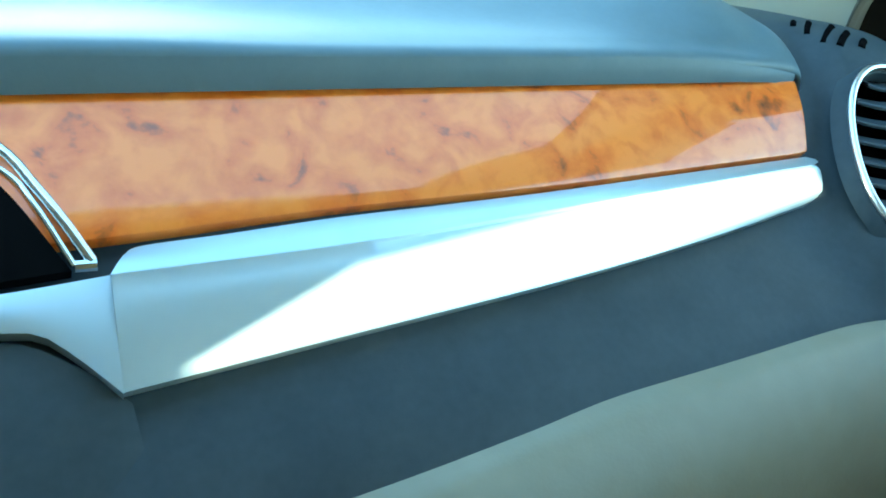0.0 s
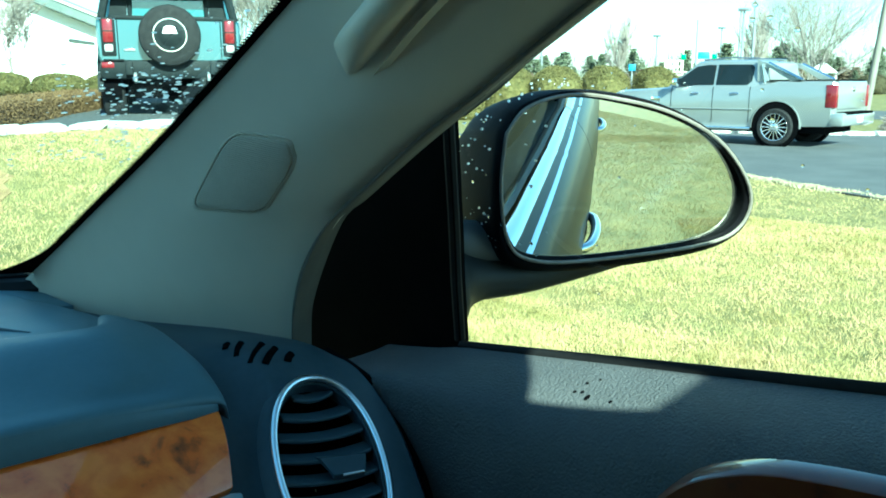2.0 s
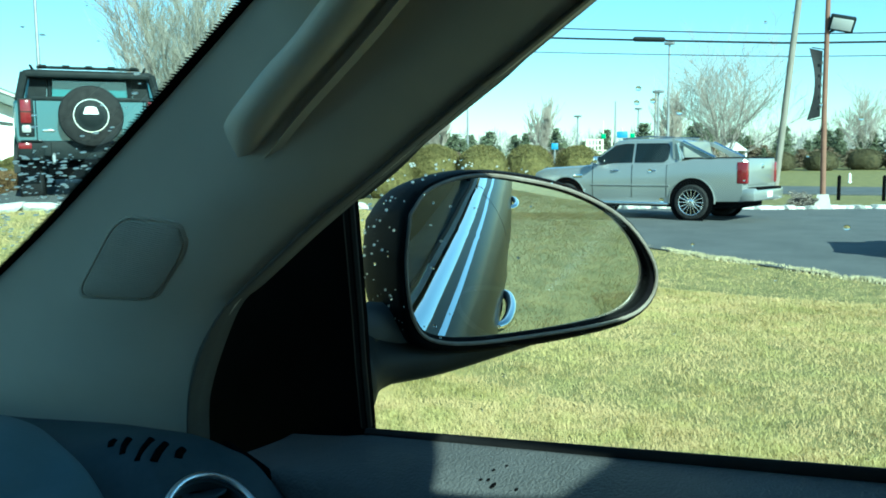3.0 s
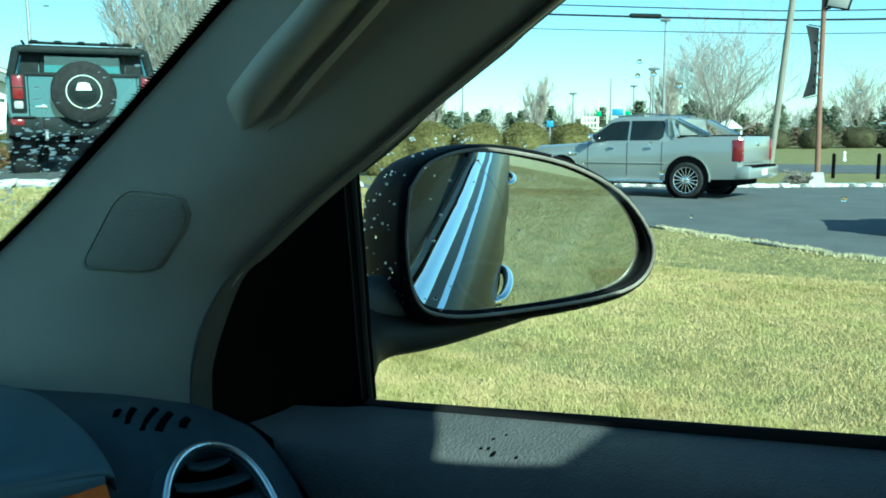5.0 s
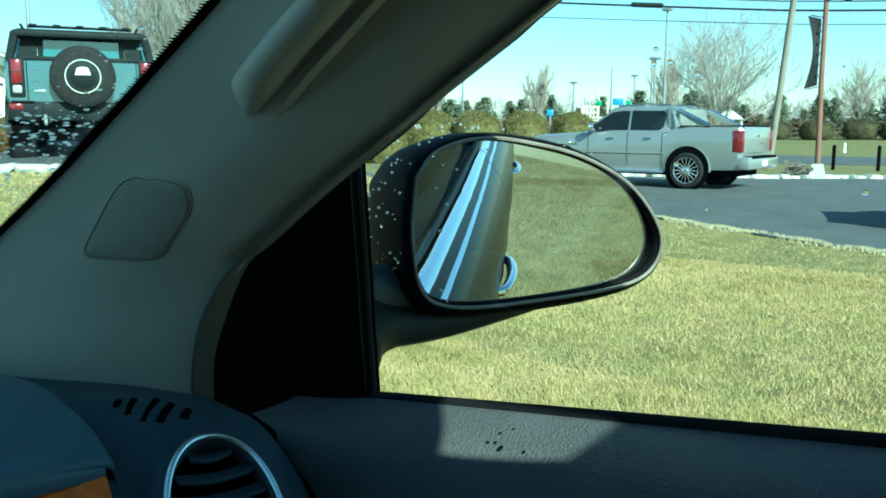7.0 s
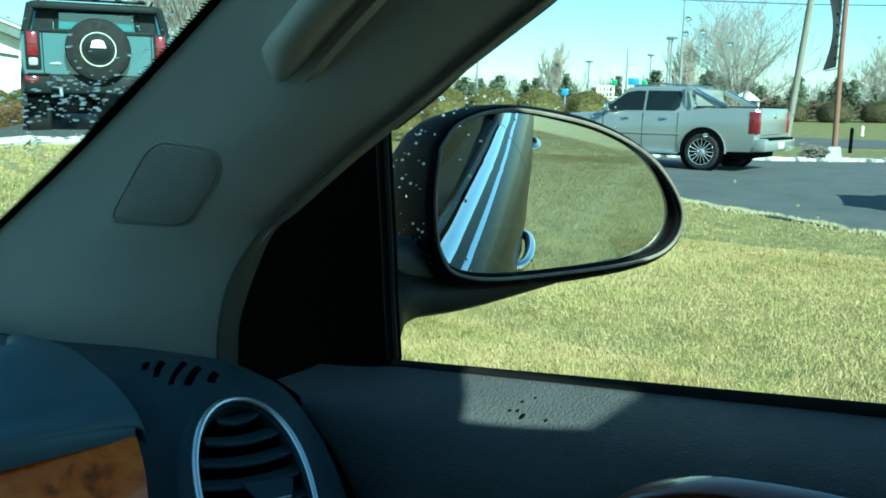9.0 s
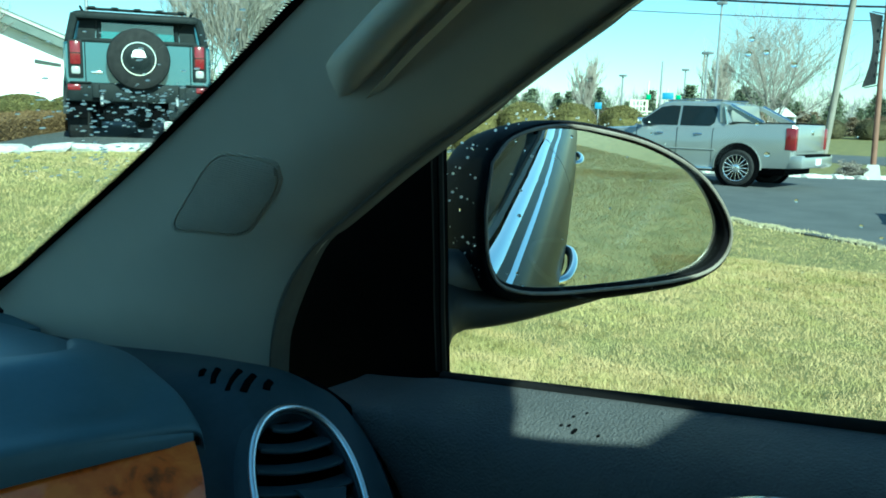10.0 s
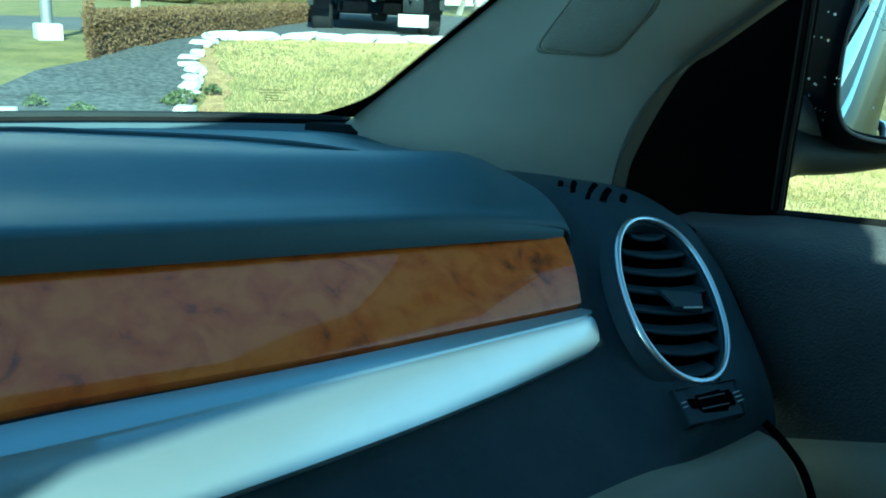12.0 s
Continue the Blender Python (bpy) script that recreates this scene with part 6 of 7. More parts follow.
# dry brown shrubs between the conifers
DRY = []
for seed in (1, 2, 3):
    me = conifer_mesh(seed + 20)
    me.materials.clear()
    me.materials.append(DEADTWIG)
    DRY.append(me)
for k in range(46):
    x, y = polar(3.0 + k * 0.93 + rngc.uniform(-0.4, 0.4), rngc.uniform(66, 76))
    shrub = thing("dry_shrub", at(x, y, rngc.uniform(0, 360)) @ Matrix.Diagonal((1.3, 1.3, 0.6, 1)) @ Matrix.Scale(rngc.uniform(0.6, 1.05), 4), "dry brown winter shrub across the street", "shrub", "dry shrubs")
    cr = new("crown", DRY[k % 3])
    cr.parent = shrub

# ---- white stones round the bed ----
def stone_mesh(seed):
    bm = bmesh.new()
    bmesh.ops.create_icosphere(bm, subdivisions=2, radius=1)
    for v in bm.verts:
        v.co *= 0.85 + 0.35 * noise.noise(v.co * 1.3 + Vector((seed * 7.1, 0, 0)))
        v.co.z = max(min(v.co.z, 0.55), -0.6)
    me = bpy.data.meshes.new("stone")
    for f in bm.faces:
        f.smooth = False
    bm.to_mesh(me)
    bm.free()
    me.materials.append(STONE)
    return me


STONES = [stone_mesh(k) for k in range(6)]
rs = random.Random(11)


def stones(name, line, n, size, label, group):
    pts = spline([(x, y, 0) for x, y in line], n)
    for k, p in enumerate(pts):
        s = size * rs.uniform(0.75, 1.3)
        x, y = p.x + rs.uniform(-0.05, 0.05), p.y + rs.uniform(-0.05, 0.05)
        ob = new(name, STONES[k % 6])
        ob.matrix_basis = pose(x, y, height(x, y) + 0.03, 0, 0, rs.uniform(0, 360)) @ Matrix.Diagonal((s * 1.25, s * 0.85, s * 0.62, 1))
        tagged(ob, label, "stone", group)


for line, n, size in (([(1.05, 6.0), (1.3, 5.85), (1.62, 5.80)], 3, 0.10), ([(2.02, 5.80), (2.2, 5.92)], 2, 0.085), ([(2.42, 6.28), (2.50, 6.45)], 2, 0.075), ([(2.50, 6.60), (2.68, 6.95), (2.84, 7.35)], 4, 0.115), ([(2.92, 7.62), (3.06, 7.95)], 2, 0.085), ([(3.35, 8.45)], 1, 0.10), ([(3.62, 8.85), (3.85, 9.15)], 2, 0.11)):
    stones("edging_stone", line if len(line) > 1 else [line[0], (line[0][0] + 0.2, line[0][1] + 0.2)], max(n, 2), size, "flat white limestone edging the mulch bed", "stones round the bed")
SOIL = mat("bare orange-brown soil", (0.20, 0.125, 0.05), (0.40, 0.275, 0.125), 7, 0.95, bump=1.0, bscale=45)
solid("soil_strip", patch([(2.30, 5.90), (2.62, 6.4), (2.85, 7.1), (3.05, 7.8), (3.4, 8.5), (3.44, 8.3), (3.28, 8.0), (3.27, 7.75), (3.12, 7.5), (3.06, 7.25), (3.07, 6.95), (2.90, 6.75), (2.86, 6.5), (2.70, 6.3), (2.60, 6.02), (2.44, 5.93)], 0.003, 0.2, 0.006), SOIL, "strip of bare orange-brown soil beside the stones", "soil", kind="structure")
WEED = mat("small green weeds", (0.045, 0.065, 0.02), (0.13, 0.15, 0.06), 20, 0.8)


def weed(x, y, r, seed):
    rng = np.random.default_rng(seed)
    bm = bmesh.new()
    for _ in range(170):
        a, d, h = rng.uniform(0, math.tau), r * math.sqrt(rng.random()), 0.0
        h = rng.uniform(0.01, 0.07) * (1.2 - d / r)
        c = Vector((d * math.cos(a), d * math.sin(a), h))
        u = Vector(rng.normal(size=3)).normalized() * 0.018
        w = Vector(rng.normal(size=3)).normalized() * 0.012
        bm.faces.new([bm.verts.new(q) for q in (c + u, c + w, c - u, c - w)])
    ob = solid("weed", bm, WEED, "low green weed growing among the stones", "weed", "weeds in the bed", smooth=False)
    ob.matrix_basis = at(x, y, 0.0, 0.03)


for k, (x, y, r) in enumerate(((2.36, 6.28, 0.13), (2.24, 6.14, 0.10), (1.55, 6.02, 0.10), (1.30, 6.2, 0.08), (2.66, 6.42, 0.07))):
    weed(x, y, r, 60 + k)
stones("curb_stone", [(22.6, 10.5), (23.0, 9.0), (23.9, 6.4), (25.0, 4.7), (26.2, 2.9), (28.5, -1.5)], 40, 0.24, "white stone along the far edge of the car park", "stones along the car park")
# low white stone slabs along the bank below the off-roader
for k in range(16):
    x = 3.95 + 0.44 * k + rs.uniform(-0.03, 0.03)
    y = 9.28 - 0.012 * k + rs.uniform(-0.03, 0.03)
    ob = new("kerb_stone", STONES[(k * 5) % 6])
    ob.matrix_basis = pose(x, y, height(x, y) + 0.03, rs.uniform(-4, 4), rs.uniform(-4, 4), rs.uniform(-8, 8)) @ Matrix.Diagonal((rs.uniform(0.30, 0.36), 0.17, 0.115, 1))
    tagged(ob, "long flat white stone below the off-road car", "stone", "stones below the off-road car")


# ---- white building ----
def building():
    """The gable end of the white building; the roof's edge slopes down behind the off-road car."""
    b = thing("white_building", pose(*polar(65.5, 27), 0, 0, 0, -24.5), "white building with a grey shingle gable roof", "building")
    edge = [(2.4, 2.62), (-10.5, 7.8), (-23.4, 2.62)]
    part("wall", slab([(2.2, 0.6), *[(x * 0.995, z) for x, z in edge], (-23.2, 0.6)], (0, 14)), WHITEWALL, b, "white siding wall", smooth=False)
    for k, (p, q) in enumerate(zip(edge, edge[1:])):
        part("roof", slab([p, q, (q[0], q[1] + 0.42), (p[0], p[1] + 0.40)], (-0.55, 14)), ROOF, b, "grey shingle roof", smooth=False)
        part("bargeboard", slab([(p[0], p[1] + 0.26), (q[0], q[1] + 0.28), (q[0], q[1] + 0.36), (p[0], p[1] + 0.34)], (-0.60, -0.552)), CONCRETE, b, "pale edge board", smooth=False)
    for x0, x1, z0, z1, m in ((-3.3, -2.55, 0.95, 2.10, PALEGLASS), (-4.9, -4.0, 1.7, 2.37, DARKGLASS)):
        w = part("window", box(x0 - 0.06, x1 + 0.06, -0.06, 0.01, z0 - 0.06, z1 + 0.06, 0.02), WHITEPAINT, b)
        for k in range(2):
            part("pane", box(x0 + k * (x1 - x0) / 2 + 0.02, x0 + (k + 1) * (x1 - x0) / 2 - 0.02, -0.075, 0.0, z0, z1), m, w)
    part("louvre", slab([(0.55, 2.74), (1.25, 2.64), (1.25, 2.56), (0.55, 2.64)], (-0.05, 0.01)), DARKGLASS, b, "narrow dark wall opening", smooth=False)
    return b


building()
annex = thing("white_annex", pose(*polar(51, 31), 0.0, 0, 0, -40), "white building with pale siding beyond the off-road car", "building")
part("wall", box(0, 2.2, 0, 6, 0.8, 5.2), WHITEWALL, annex, "white siding wall", smooth=False)
for k in range(9):
    part("board", box(-0.02, 2.2, -0.02, 0.0, 1.3 + 0.42 * k, 1.68 + 0.42 * k), WHITEWALL, annex, smooth=False)

# ---- street furniture ----
def grey_post(deg, d, h, r, material, label):
    x, y = polar(deg, d)
    p = thing("post", at(x, y), label, "post")
    part("shaft", tube([(0, 0, -0.1), (0, 0, h)], r, 12), material, p)
    return p


grey_post(73.55, 11.2, 4.2, 0.06, TANPOST, "pale tan post standing behind the hedge")
lp = grey_post(78.8, 9.3, 4.5, 0.055, STEEL, "blue-grey post in a concrete block on the lawn")
part("block", box(-0.12, 0.12, -0.12, 0.12, -0.1, 0.15, 0.02), CONCRETE, lp, "square concrete block")
x, y = polar(76.35, 9.9)
solid("bollard", tube([(x, y, height(x, y) - 0.05), (x, y, height(x, y) + 0.19), (x, y, height(x, y) + 0.2)], [0.025, 0.025, 0.01], 10), DUSTBLACK, "short black post beside the hedge", "post")

def utility_pole(x, y, h, lean, label):
    p = thing("utility_pole", at(x, y), label, "utility pole", "utility poles")
    part("shaft", tube([(0, 0, -0.2), (lean[0] * 0.5, lean[1] * 0.5, h / 2), (lean[0], lean[1], h)], [0.115, 0.105, 0.085], 12), POLEWOOD, p)
    part("crossarm", box(lean[0] - 0.06, lean[0] + 0.06, lean[1] - 1.1, lean[1] + 1.1, h - 0.7, h - 0.58, 0.01), POLEWOOD, p)
    return p


utility_pole(*polar(13.75, 31), 10.5, (0.05, -0.95), "grey leaning wooden utility pole")
utility_pole(*polar(46, 33), 10.5, (0, 0.2), "grey wooden utility pole")
utility_pole(*polar(-18, 40), 10.5, (0, 0.2), "grey wooden utility pole")


def wire(a, b, sag, r, name="overhead_cable"):
    pts = []
    for s in np.linspace(0, 1, 24):
        p = Vector(a).lerp(Vector(b), s)
        p.z -= sag * 4 * s * (1 - s)
        pts.append(p)
    return solid(name, tube(pts, r, 5), RUBBER, "thin black overhead cable between the poles", "cable", "overhead cables")


for z1, z2, r in ((6.55, 5.35, 0.035), (5.95, 4.9, 0.014), (6.95, 5.65, 0.02)):
    wire((*polar(46, 33), z1), (*polar(13.5, 31), z2), 0.05, r)
    wire((*polar(13.5, 31), z2), (*polar(-18, 40), z2 + 0.4), 0.3, r)


solid("cable_closure", tube([(28.28, 11.67, 5.66), (28.30, 11.62, 5.66), (28.70, 10.70, 5.60), (28.72, 10.65, 5.60)], [0.036, 0.09, 0.09, 0.036], 10), DUSTBLACK, "dark cylinder hung on the overhead cable", "cable closure")


def lamp_post():
    x, y = polar(10.82, 25.3)
    p = thing("lamp_post", at(x, y, 11, -0.2), "rust-coloured lamp post on a concrete foot with a black banner", "street lamp")
    part("foot", sheet([[(sx * w, sy * w, z) for sx, sy in ((-1, -1), (1, -1), (1, 1), (-1, 1))] for w, z in ((0.01, -0.1), (0.28, -0.1), (0.25, 0.1), (0.15, 0.60), (0.14, 0.62), (0.01, 0.62))], True), CONCRETE, p, "tapered concrete foot", smooth=False)
    part("shaft", tube([(0, 0, 0.4), (0.02, 0.05, 3.0), (0.03, 0.06, 6.6)], [0.078, 0.072, 0.062], 12), RUST, p, "rusty brown steel shaft")
    arm = part("lamp_arm", tube([(0.03, 0, 5.05), (0.03, -0.12, 5.08)], 0.03, 8), DUSTBLACK, p)
    head = box(-0.16, 0.16, -0.32, 0.32, -0.20, 0.20, 0.03)
    head.transform(pose(0.0, -0.30, 5.25, 14, -18, 0))
    lantern = part("lantern", head, DUSTBLACK, p, "tilted box floodlight")
    lens = box(-0.19, -0.155, -0.26, 0.26, -0.15, 0.15, 0.01)
    lens.transform(pose(0.0, -0.30, 5.25, 14, -18, 0))
    part("lens", lens, CLEAR, lantern)
    rows = []
    for s in np.linspace(0, 1, 16):
        wdt = 0.34 - 0.17 * math.sin(math.pi * s)
        rows.append([(0.02 + 0.02 * math.sin(6 * s + 2 * t), 0.15 + wdt * t, 4.55 - 1.78 * s + 0.10 * t * (1 - 2 * s)) for t in np.linspace(0, 1, 6)])
    ban = part("banner", thicken(sheet(rows), 0.006), BANNER, p, "black cloth banner with pale unreadable letters")
    for k in range(5):
        z = 4.22 - k * 0.30
        part("bar", box(-0.028, -0.02, 0.13, 0.18, z - 0.04, z + 0.04), GREYCLOTH, ban)
    for z in (4.56, 2.76):
        part("banner_arm", tube([(0.02, 0, z), (0.02, 0.42, z + (0.1 if z > 4 else -0.1))], 0.014, 6), DUSTBLACK, p)
    return p


lamp_post()


def light_pole(deg, d, h, arm):
    x, y = polar(deg, d)
    p = thing("light_pole", at(x, y), "slim grey parking light pole", "light pole", "far light poles")
    part("shaft", tube([(0, 0, -0.2), (0, 0, h)], [0.11, 0.07], 8), STEEL, p)
    if arm:
        part("head", box(-0.2, 0.2, -arm, arm, h - 0.05, h + 0.12, 0.03), STEEL, p)


for deg, d, h, arm in ((20.45, 57, 8.5, 0.3), (21.1, 57, 5.4, 0.35), (21.3, 70, 6.0, 0), (23.9, 75, 5.6, 0), (22.4, 80, 5.0, 0.3), (26.4, 75, 4.3, 0.3), (33.9, 75, 5.6, 0.4), (41.8, 60, 5.5, 0), (61.3, 42, 8.5, 0)):
    light_pole(deg, d, h, arm)

x, y = polar(27.9, 40)
sign = thing("road_sign", at(x, y, 28), "small blue sign on a thin grey post", "road sign")
part("post", tube([(0, 0, -0.1), (0, 0, 2.15)], 0.035, 8), STEEL, sign)
part("board", box(-0.05, -0.035, -0.16, 0.16, 1.95, 2.25, 0.01), BLUE, sign, "blue board")

# posts along the road, hydrant
for deg in (9.95, 7.45, 5.0):
    x, y = polar(deg, 31)
    solid("bollard", tube([(x, y, height(x, y) - 0.05), (x, y, height(x, y) + 0.80), (x, y, height(x, y) + 0.85)], [0.06, 0.06, 0.02], 10), BLACK, "short black post by the street", "post", "posts by the street")
x, y = polar(9.4, 47)
hyd = thing("hydrant", at(x, y) @ Matrix.Scale(0.55, 4), "white fire hydrant on the verge", "hydrant")
part("barrel", tube([(0, 0, 0), (0, 0, 0.15), (0, 0, 0.2), (0, 0, 0.7), (0, 0, 0.75), (0, 0, 0.92)], [0.16, 0.16, 0.12, 0.12, 0.15, 0.04], 12), WHITEPAINT, hyd)
part("outlet", tube([(-0.2, 0, 0.55), (0.2, 0, 0.55)], 0.07, 10), WHITEPAINT, hyd)

# playground tower and pavilion
GREEN = mat("green plastic", (0.03, 0.25, 0.10), (0.04, 0.30, 0.13), 5, 0.5)
CREAM = mat("cream painted timber", (0.62, 0.60, 0.46), (0.70, 0.68, 0.54), 6, 0.7)


def playground():
    x, y = polar(24.2, 58)
    p = thing("play_tower", at(x, y, 24), "cream timber play structure with blue and green panels", "play structure")
    for sy, h in ((1.6, 2.35), (1.05, 2.35), (0.5, 3.6), (-0.1, 2.7), (-0.75, 3.1), (-1.55, 2.7)):
        for sx in (-0.6, 0.6):
            part("post", tube([(sx, sy, 0), (sx, sy, h)], 0.05, 6), CREAM, p)
    for z, y0, y1 in ((1.55, -1.6, 1.65), (1.9, 0.45, 1.65), (2.28, 0.45, 1.65)):
        part("rail", box(-0.65, -0.6, y0, y1, z, z + 0.09), CREAM, p)
    part("deck", box(-0.6, 0.6, -1.6, 1.6, 1.35, 1.45), CREAM, p)
    for k in range(5):
        part("slat", box(-0.66, -0.62, 0.55 + 0.22 * k, 0.62 + 0.22 * k, 1.55, 2.3), CREAM, p)
    part("blue_panel", box(-0.70, -0.6, -1.15, -0.42, 2.42, 2.86, 0.03), BLUE, p, "blue plastic panel")
    for y0 in (0.30, -1.62):
        part("green_panel", box(-0.70, -0.6, y0, y0 + 0.32, 2.38, 2.72, 0.03), GREEN, p, "green plastic panel")


playground()
x, y = polar(16.3, 56)
pav = thing("pavilion", at(x, y, 16) @ Matrix.Scale(0.8, 4), "small white gabled pavilion", "pavilion")
part("roof", slab([(-1.1, 1.9), (0, 2.75), (1.1, 1.9)], (-0.8, 0.8), "x"), WHITEPAINT, pav, smooth=False)
for sy in (-0.95, -0.3, 0.3, 0.95):
    part("post", box(-0.7, -0.6, sy - 0.06, sy + 0.06, 0, 1.95), WHITEPAINT, pav)
for z in (0.5, 1.1):
    part("rail", box(-0.68, -0.62, -0.95, 0.95, z, z + 0.1), WHITEPAINT, pav)
x, y = polar(3.0, 85)
far = thing("far_building", at(x, y, 5), "pale grey-blue building across the street", "building")
part("wall", box(0, 10, -9, 3, 0, 5.0), CONCRETE, far, smooth=False)
part("roof", box(-0.3, 10.3, -9.3, 3.3, 5.0, 5.3), ROOF, far, smooth=False)

# shrub at the lamp post
bare_tree(at(*polar(12.0, 25.2)), 0.62, 1.5, 31, "low leafless shrub beside the lamp post", 9, 0.25, 0.02, 4, 0.18, 0.005)


# ---- grass blades ----
def blades(seed, parts, fringe=False):
    """Short bent blades, thickest near the car; each stands on the lawn's own facets. A fringe keeps to the asphalt's edge."""
    rng = np.random.default_rng(seed)
    lo, size = -46, 70
    grid = np.array([[height(i, j) + 0.02 * noise.noise((i * 0.6, j * 0.6, 0)) for j in range(lo, lo + size)] for i in range(lo, lo + size)])
    px, py = [], []
    for n, x0, x1, y0, y1 in parts:
        px.append(rng.uniform(x0, x1, n))
        py.append(rng.uniform(y0, y1, n))
    x, y = np.concatenate(px), np.concatenate(py)
    edge = np.where(y > -0.5, 10.5 + 0.61 * (y - 1.0), 9.6 + (y + 0.5) * 0.62)
    bed = np.interp(y, [5.4, 5.68, 5.72, 5.9, 6.5, 7.2, 7.8, 8.6, 9.3], [0.0, 0.3, 2.1, 2.25, 2.52, 2.8, 3.0, 3.4, 4.1])
    keep = (x < edge + 0.05 + rng.normal(0, 0.09, len(x))) & (x > bed + np.abs(rng.normal(0, 0.20, len(x))) * (1 + 0.6 * np.sin(y * 5.0) * np.sin(y * 2.3))) & (y < 9.15) & ~((x < 0.95) & (y < 1.6))
    if fringe:
        wander = 0.07 * np.sin(y * 3.1) + 0.05 * np.sin(y * 9.7 + 1.0)
        x = edge + wander + rng.normal(0.04, 0.06, len(x))
        keep = np.sin(y * 2.3) + np.sin(y * 5.9 + 2.0) > rng.uniform(-1.9, 0.6, len(y))
    x, y = x[keep], y[keep]
    i, j = np.floor(x).astype(int) - lo, np.floor(y).astype(int) - lo
    u, v = x - np.floor(x), y - np.floor(y)
    z = (grid[i, j] * (1 - u) + grid[i + 1, j] * u) * (1 - v) + (grid[i, j + 1] * (1 - u) + grid[i + 1, j + 1] * u) * v
    n = len(x)
    d = np.hypot(x, y)
    a = rng.uniform(0, math.tau, n)
    tuft = 0.75 + 0.5 * (np.sin(x * 7.3 + 2 * np.sin(y * 5.1)) * np.sin(y * 6.7 + 2 * np.sin(x * 4.3)) + 1) / 2
    h = rng.uniform(0.010, 0.030, n) * tuft + (0.030 if fringe else 0.0)
    w = rng.uniform(0.0009, 0.0020, n) * (1 + d / 10) * (2.6 if fringe else 1.0)
    lean = rng.normal(0, 0.017, (n, 2)) * tuft[:, None]
    co = np.empty((n, 3, 3))
    co[:, 0, 0], co[:, 0, 1], co[:, 0, 2] = x - w * np.cos(a), y - w * np.sin(a), z - 0.006
    co[:, 1, 0], co[:, 1, 1], co[:, 1, 2] = x + w * np.cos(a), y + w * np.sin(a), z - 0.006
    co[:, 2, 0], co[:, 2, 1], co[:, 2, 2] = x + lean[:, 0], y + lean[:, 1], z + h
    me = bpy.data.meshes.new("grass")
    me.vertices.add(3 * n)
    me.vertices.foreach_set("co", co.ravel())
    me.loops.add(3 * n)
    me.loops.foreach_set("vertex_index", np.arange(3 * n))
    me.polygons.add(n)
    me.polygons.foreach_set("loop_start", np.arange(0, 3 * n, 3))
    me.update(calc_edges=True)
    me.materials.append(DRYSTRAW if fringe else STRAW)
    if fringe:
        return tagged(new("dry_grass", me), "pale dead grass along the asphalt's edge", "grass", kind="stuff")
    return tagged(new("grass", me), "short straw-yellow and green grass blades", "grass", kind="stuff")


blades(2, ((210000, 0.9, 4.5, -1.2, 3.5), (400000, 2.0, 9.0, -3.5, 5.0), (130000, 7.0, 15.0, -4.0, 9.0), (190000, 0.3, 9.0, 3.3, 9.2), (150000, 0.95, 6.0, -9.0, -1.0), (220000, -1.0, 9.0, -24.0, -6.0), (190000, -1.0, 9.0, -16.0, -8.0)))
blades(3, ((26000, 8.6, 15.6, -3.5, 9.0),), True)


# ---- rain drops ----
def drops(name, spots, normal, material, label, parent, wide=1.2):
    bm = bmesh.new()
    n = Vector(normal).normalized()
    w = n.cross(Vector((0, 0, 1))).normalized()
    u = w.cross(n)
    for p, r in spots:
        rings = []
        for k in range(4):
            a = k / 3 * math.pi / 2
            if k == 3:
                rings.append([bm.verts.new(p + n * r * 0.55)])
            else:
                rings.append([bm.verts.new(p + r * math.cos(a) * (math.cos(t) * u + wide * math.sin(t) * w) + n * r * 0.55 * math.sin(a)) for t in np.linspace(0, math.tau, 9)[:-1]])
        for a, b in zip(rings, rings[1:]):
            for k in range(8):
                j = (k + 1) % 8
                bm.faces.new((a[k], a[j], b[j], b[k]) if len(b) > 1 else (a[k], a[j], b[0]))
    return tagged(part(name, bm, material, parent, label), kind="stuff")


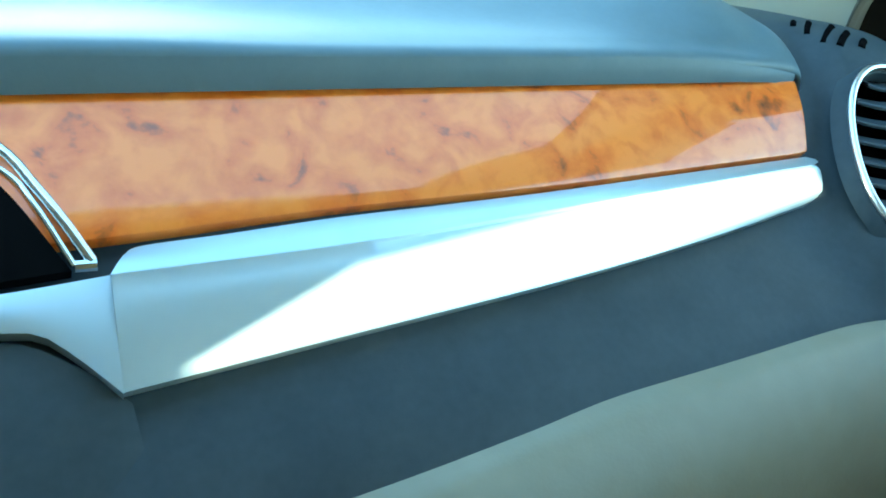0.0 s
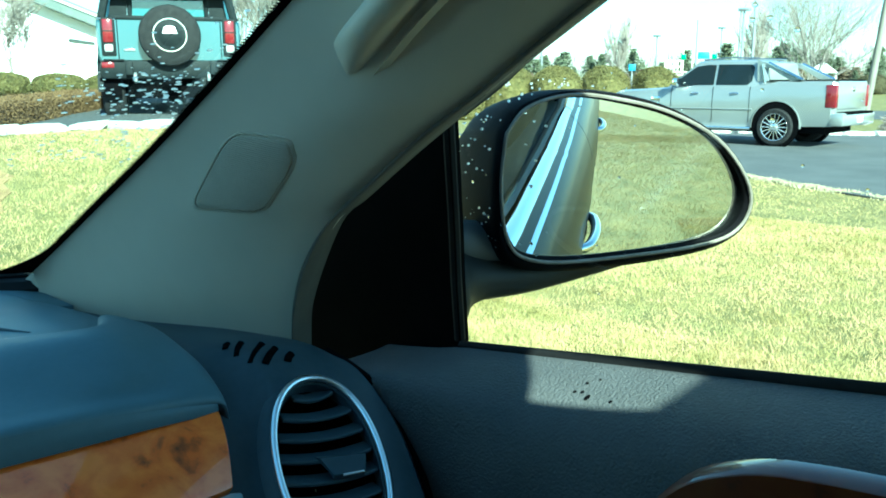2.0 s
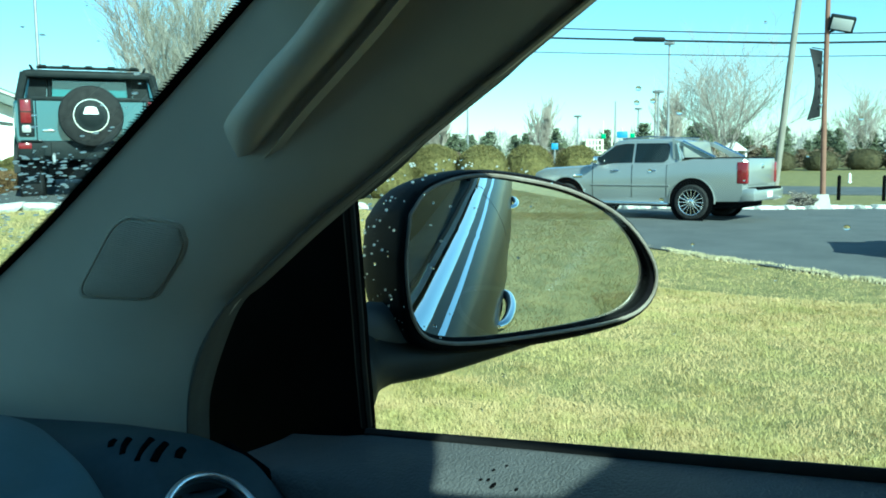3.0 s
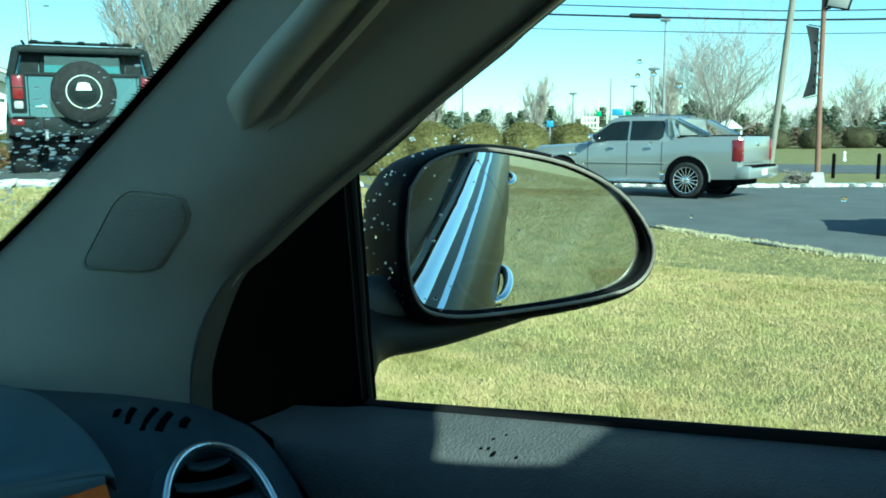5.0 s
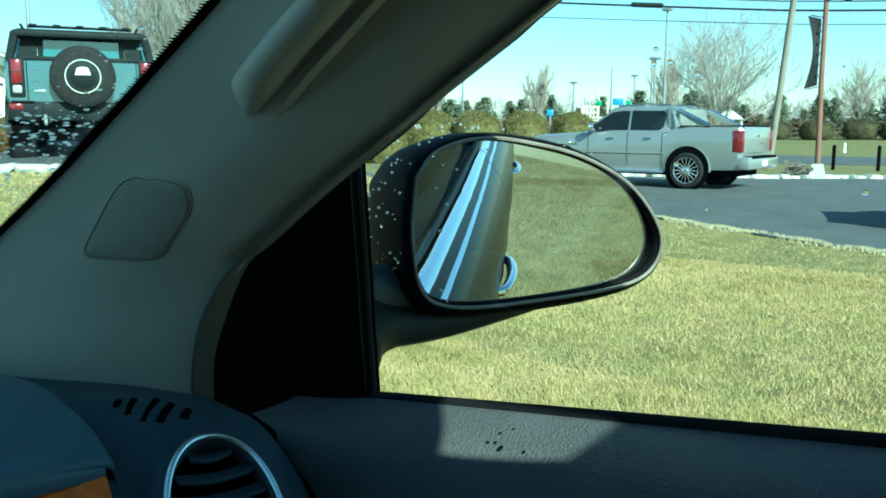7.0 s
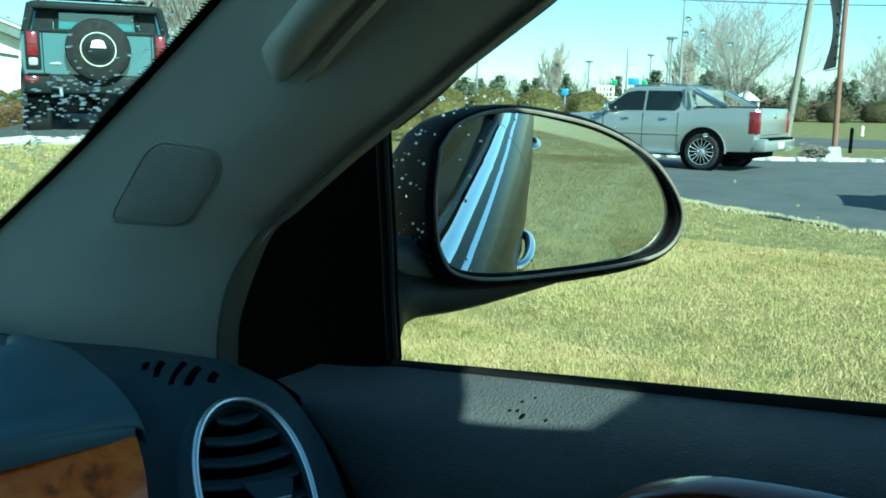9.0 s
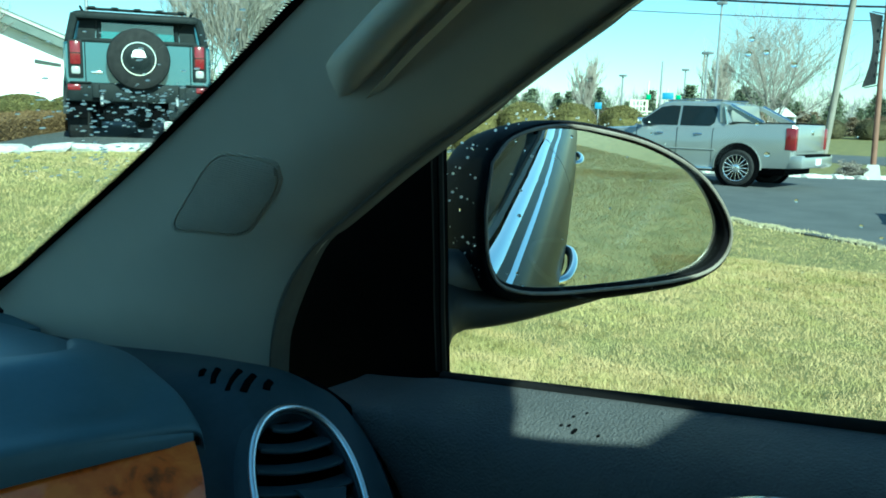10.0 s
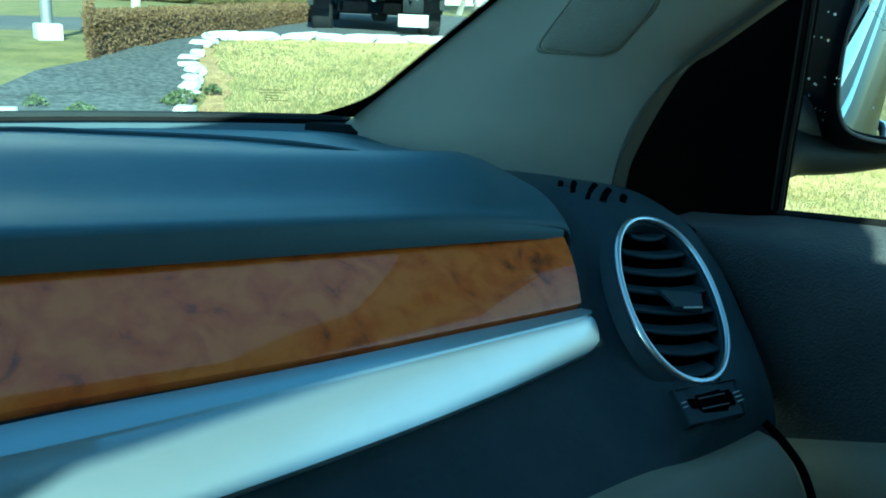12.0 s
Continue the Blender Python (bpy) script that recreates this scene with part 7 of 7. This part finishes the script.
rd = random.Random(5)
spots = []
for _ in range(70):
    y, z = rd.uniform(-0.1, 0.29), rd.uniform(1.20, 1.5)
    spots.append((Vector((0.8025 - 0.25 * (z - 1.19), y, z)), rd.choice([0.0006, 0.0008, 0.0011, 0.0016])))
drops("rain_drops", spots, (1, 0, 0.25), WATER, "rain drops on the glass", passenger_door)
screen_rows = windscreen(0.0)
spots = []
for k in range(330):
    s, t = (rd.uniform(0.5, 1.0), rd.uniform(0.7, 0.98)) if k < 60 else (rd.gauss(0.475, 0.05), rd.uniform(0.885, 0.99))
    i, j = int(s * 8.99), int((t + 1) / 2 * 23.99)
    p = Vector(screen_rows[i][j]).lerp(Vector(screen_rows[i + 1][j]), rd.random()).lerp(Vector(screen_rows[i][j + 1]).lerp(Vector(screen_rows[i + 1][j + 1]), rd.random()), rd.random())
    spots.append((p + Vector((0, 0.002, 0.003)), rd.choice([0.0005, 0.0007, 0.0008, 0.0011, 0.0014])))
drops("rain_drops", spots, (0, 0.52, 0.85), RAINWHITE, "rain drops on the glass", windshield, 1.9)
spots = []
for _ in range(130):
    k = int(rd.gauss(60, 9)) % 64 if rd.random() < 0.75 else rd.randrange(64)
    ring = rim(0.0055, rd.uniform(0.0, 0.095))
    spots.append((ring[k].lerp(ring[(k + 1) % 64], rd.random()), rd.choice([0.0006, 0.0008, 0.0011, 0.0014])))
drops("rain_drops", spots, tuple(MN), RAINWHITE, "whitened rain drops on the housing", wing_mirror)
spots = []
for _ in range(26):
    a, r = rd.uniform(0, math.tau), math.sqrt(rd.random()) * 0.07
    spots.append((MC + MR * (r * 1.5 * math.cos(a) - 0.02) + MU * r * math.sin(a) - MN * 0.0015, rd.choice([0.0008, 0.0012, 0.0018])))
drops("rain_drops", spots, tuple(MN), RAINWHITE, "whitened rain drops on the mirror glass", wing_mirror)

# printed notice on the windscreen, unreadable
note = Vector((0.505, 0.752, 1.243))
for k in range(5):
    a, b = note + Vector((-0.012 + 0.006 * (k < 3), 0.006, 0.0028 * k)), note + Vector((0.016 - 0.011 * (k < 3) * (k > 0), -0.008, 0.0028 * k))
    part("print_bar", tube([a, b], 0.0004, 4), BLACK, windshield)

# black discs standing in for rain-drop shadows in the sunny patch of the door
for x, y, z, r, k in ((0.733, 0.147, 1.1915, 0.0018, 2.0), (0.738, 0.154, 1.1925, 0.0013, 1.5), (0.755, 0.149, 1.1985, 0.0010, 1.2), (0.737, 0.160, 1.1915, 0.0014, 1.2), (0.748, 0.156, 1.196, 0.0013, 1.0), (0.733, 0.128, 1.193, 0.0014, 1.4)):
    spot = bmesh.new()
    bmesh.ops.create_uvsphere(spot, u_segments=12, v_segments=6, radius=1)
    spot.transform(Matrix.Translation((x, y, z)) @ pose(0, 0, 0, 0, -20, 0) @ Matrix.Diagonal((r * k, r, 0.0004, 1)))
    part("drop_shadow", spot, BLACK, passenger_door, "rain drop's shadow laid on as a black disc")
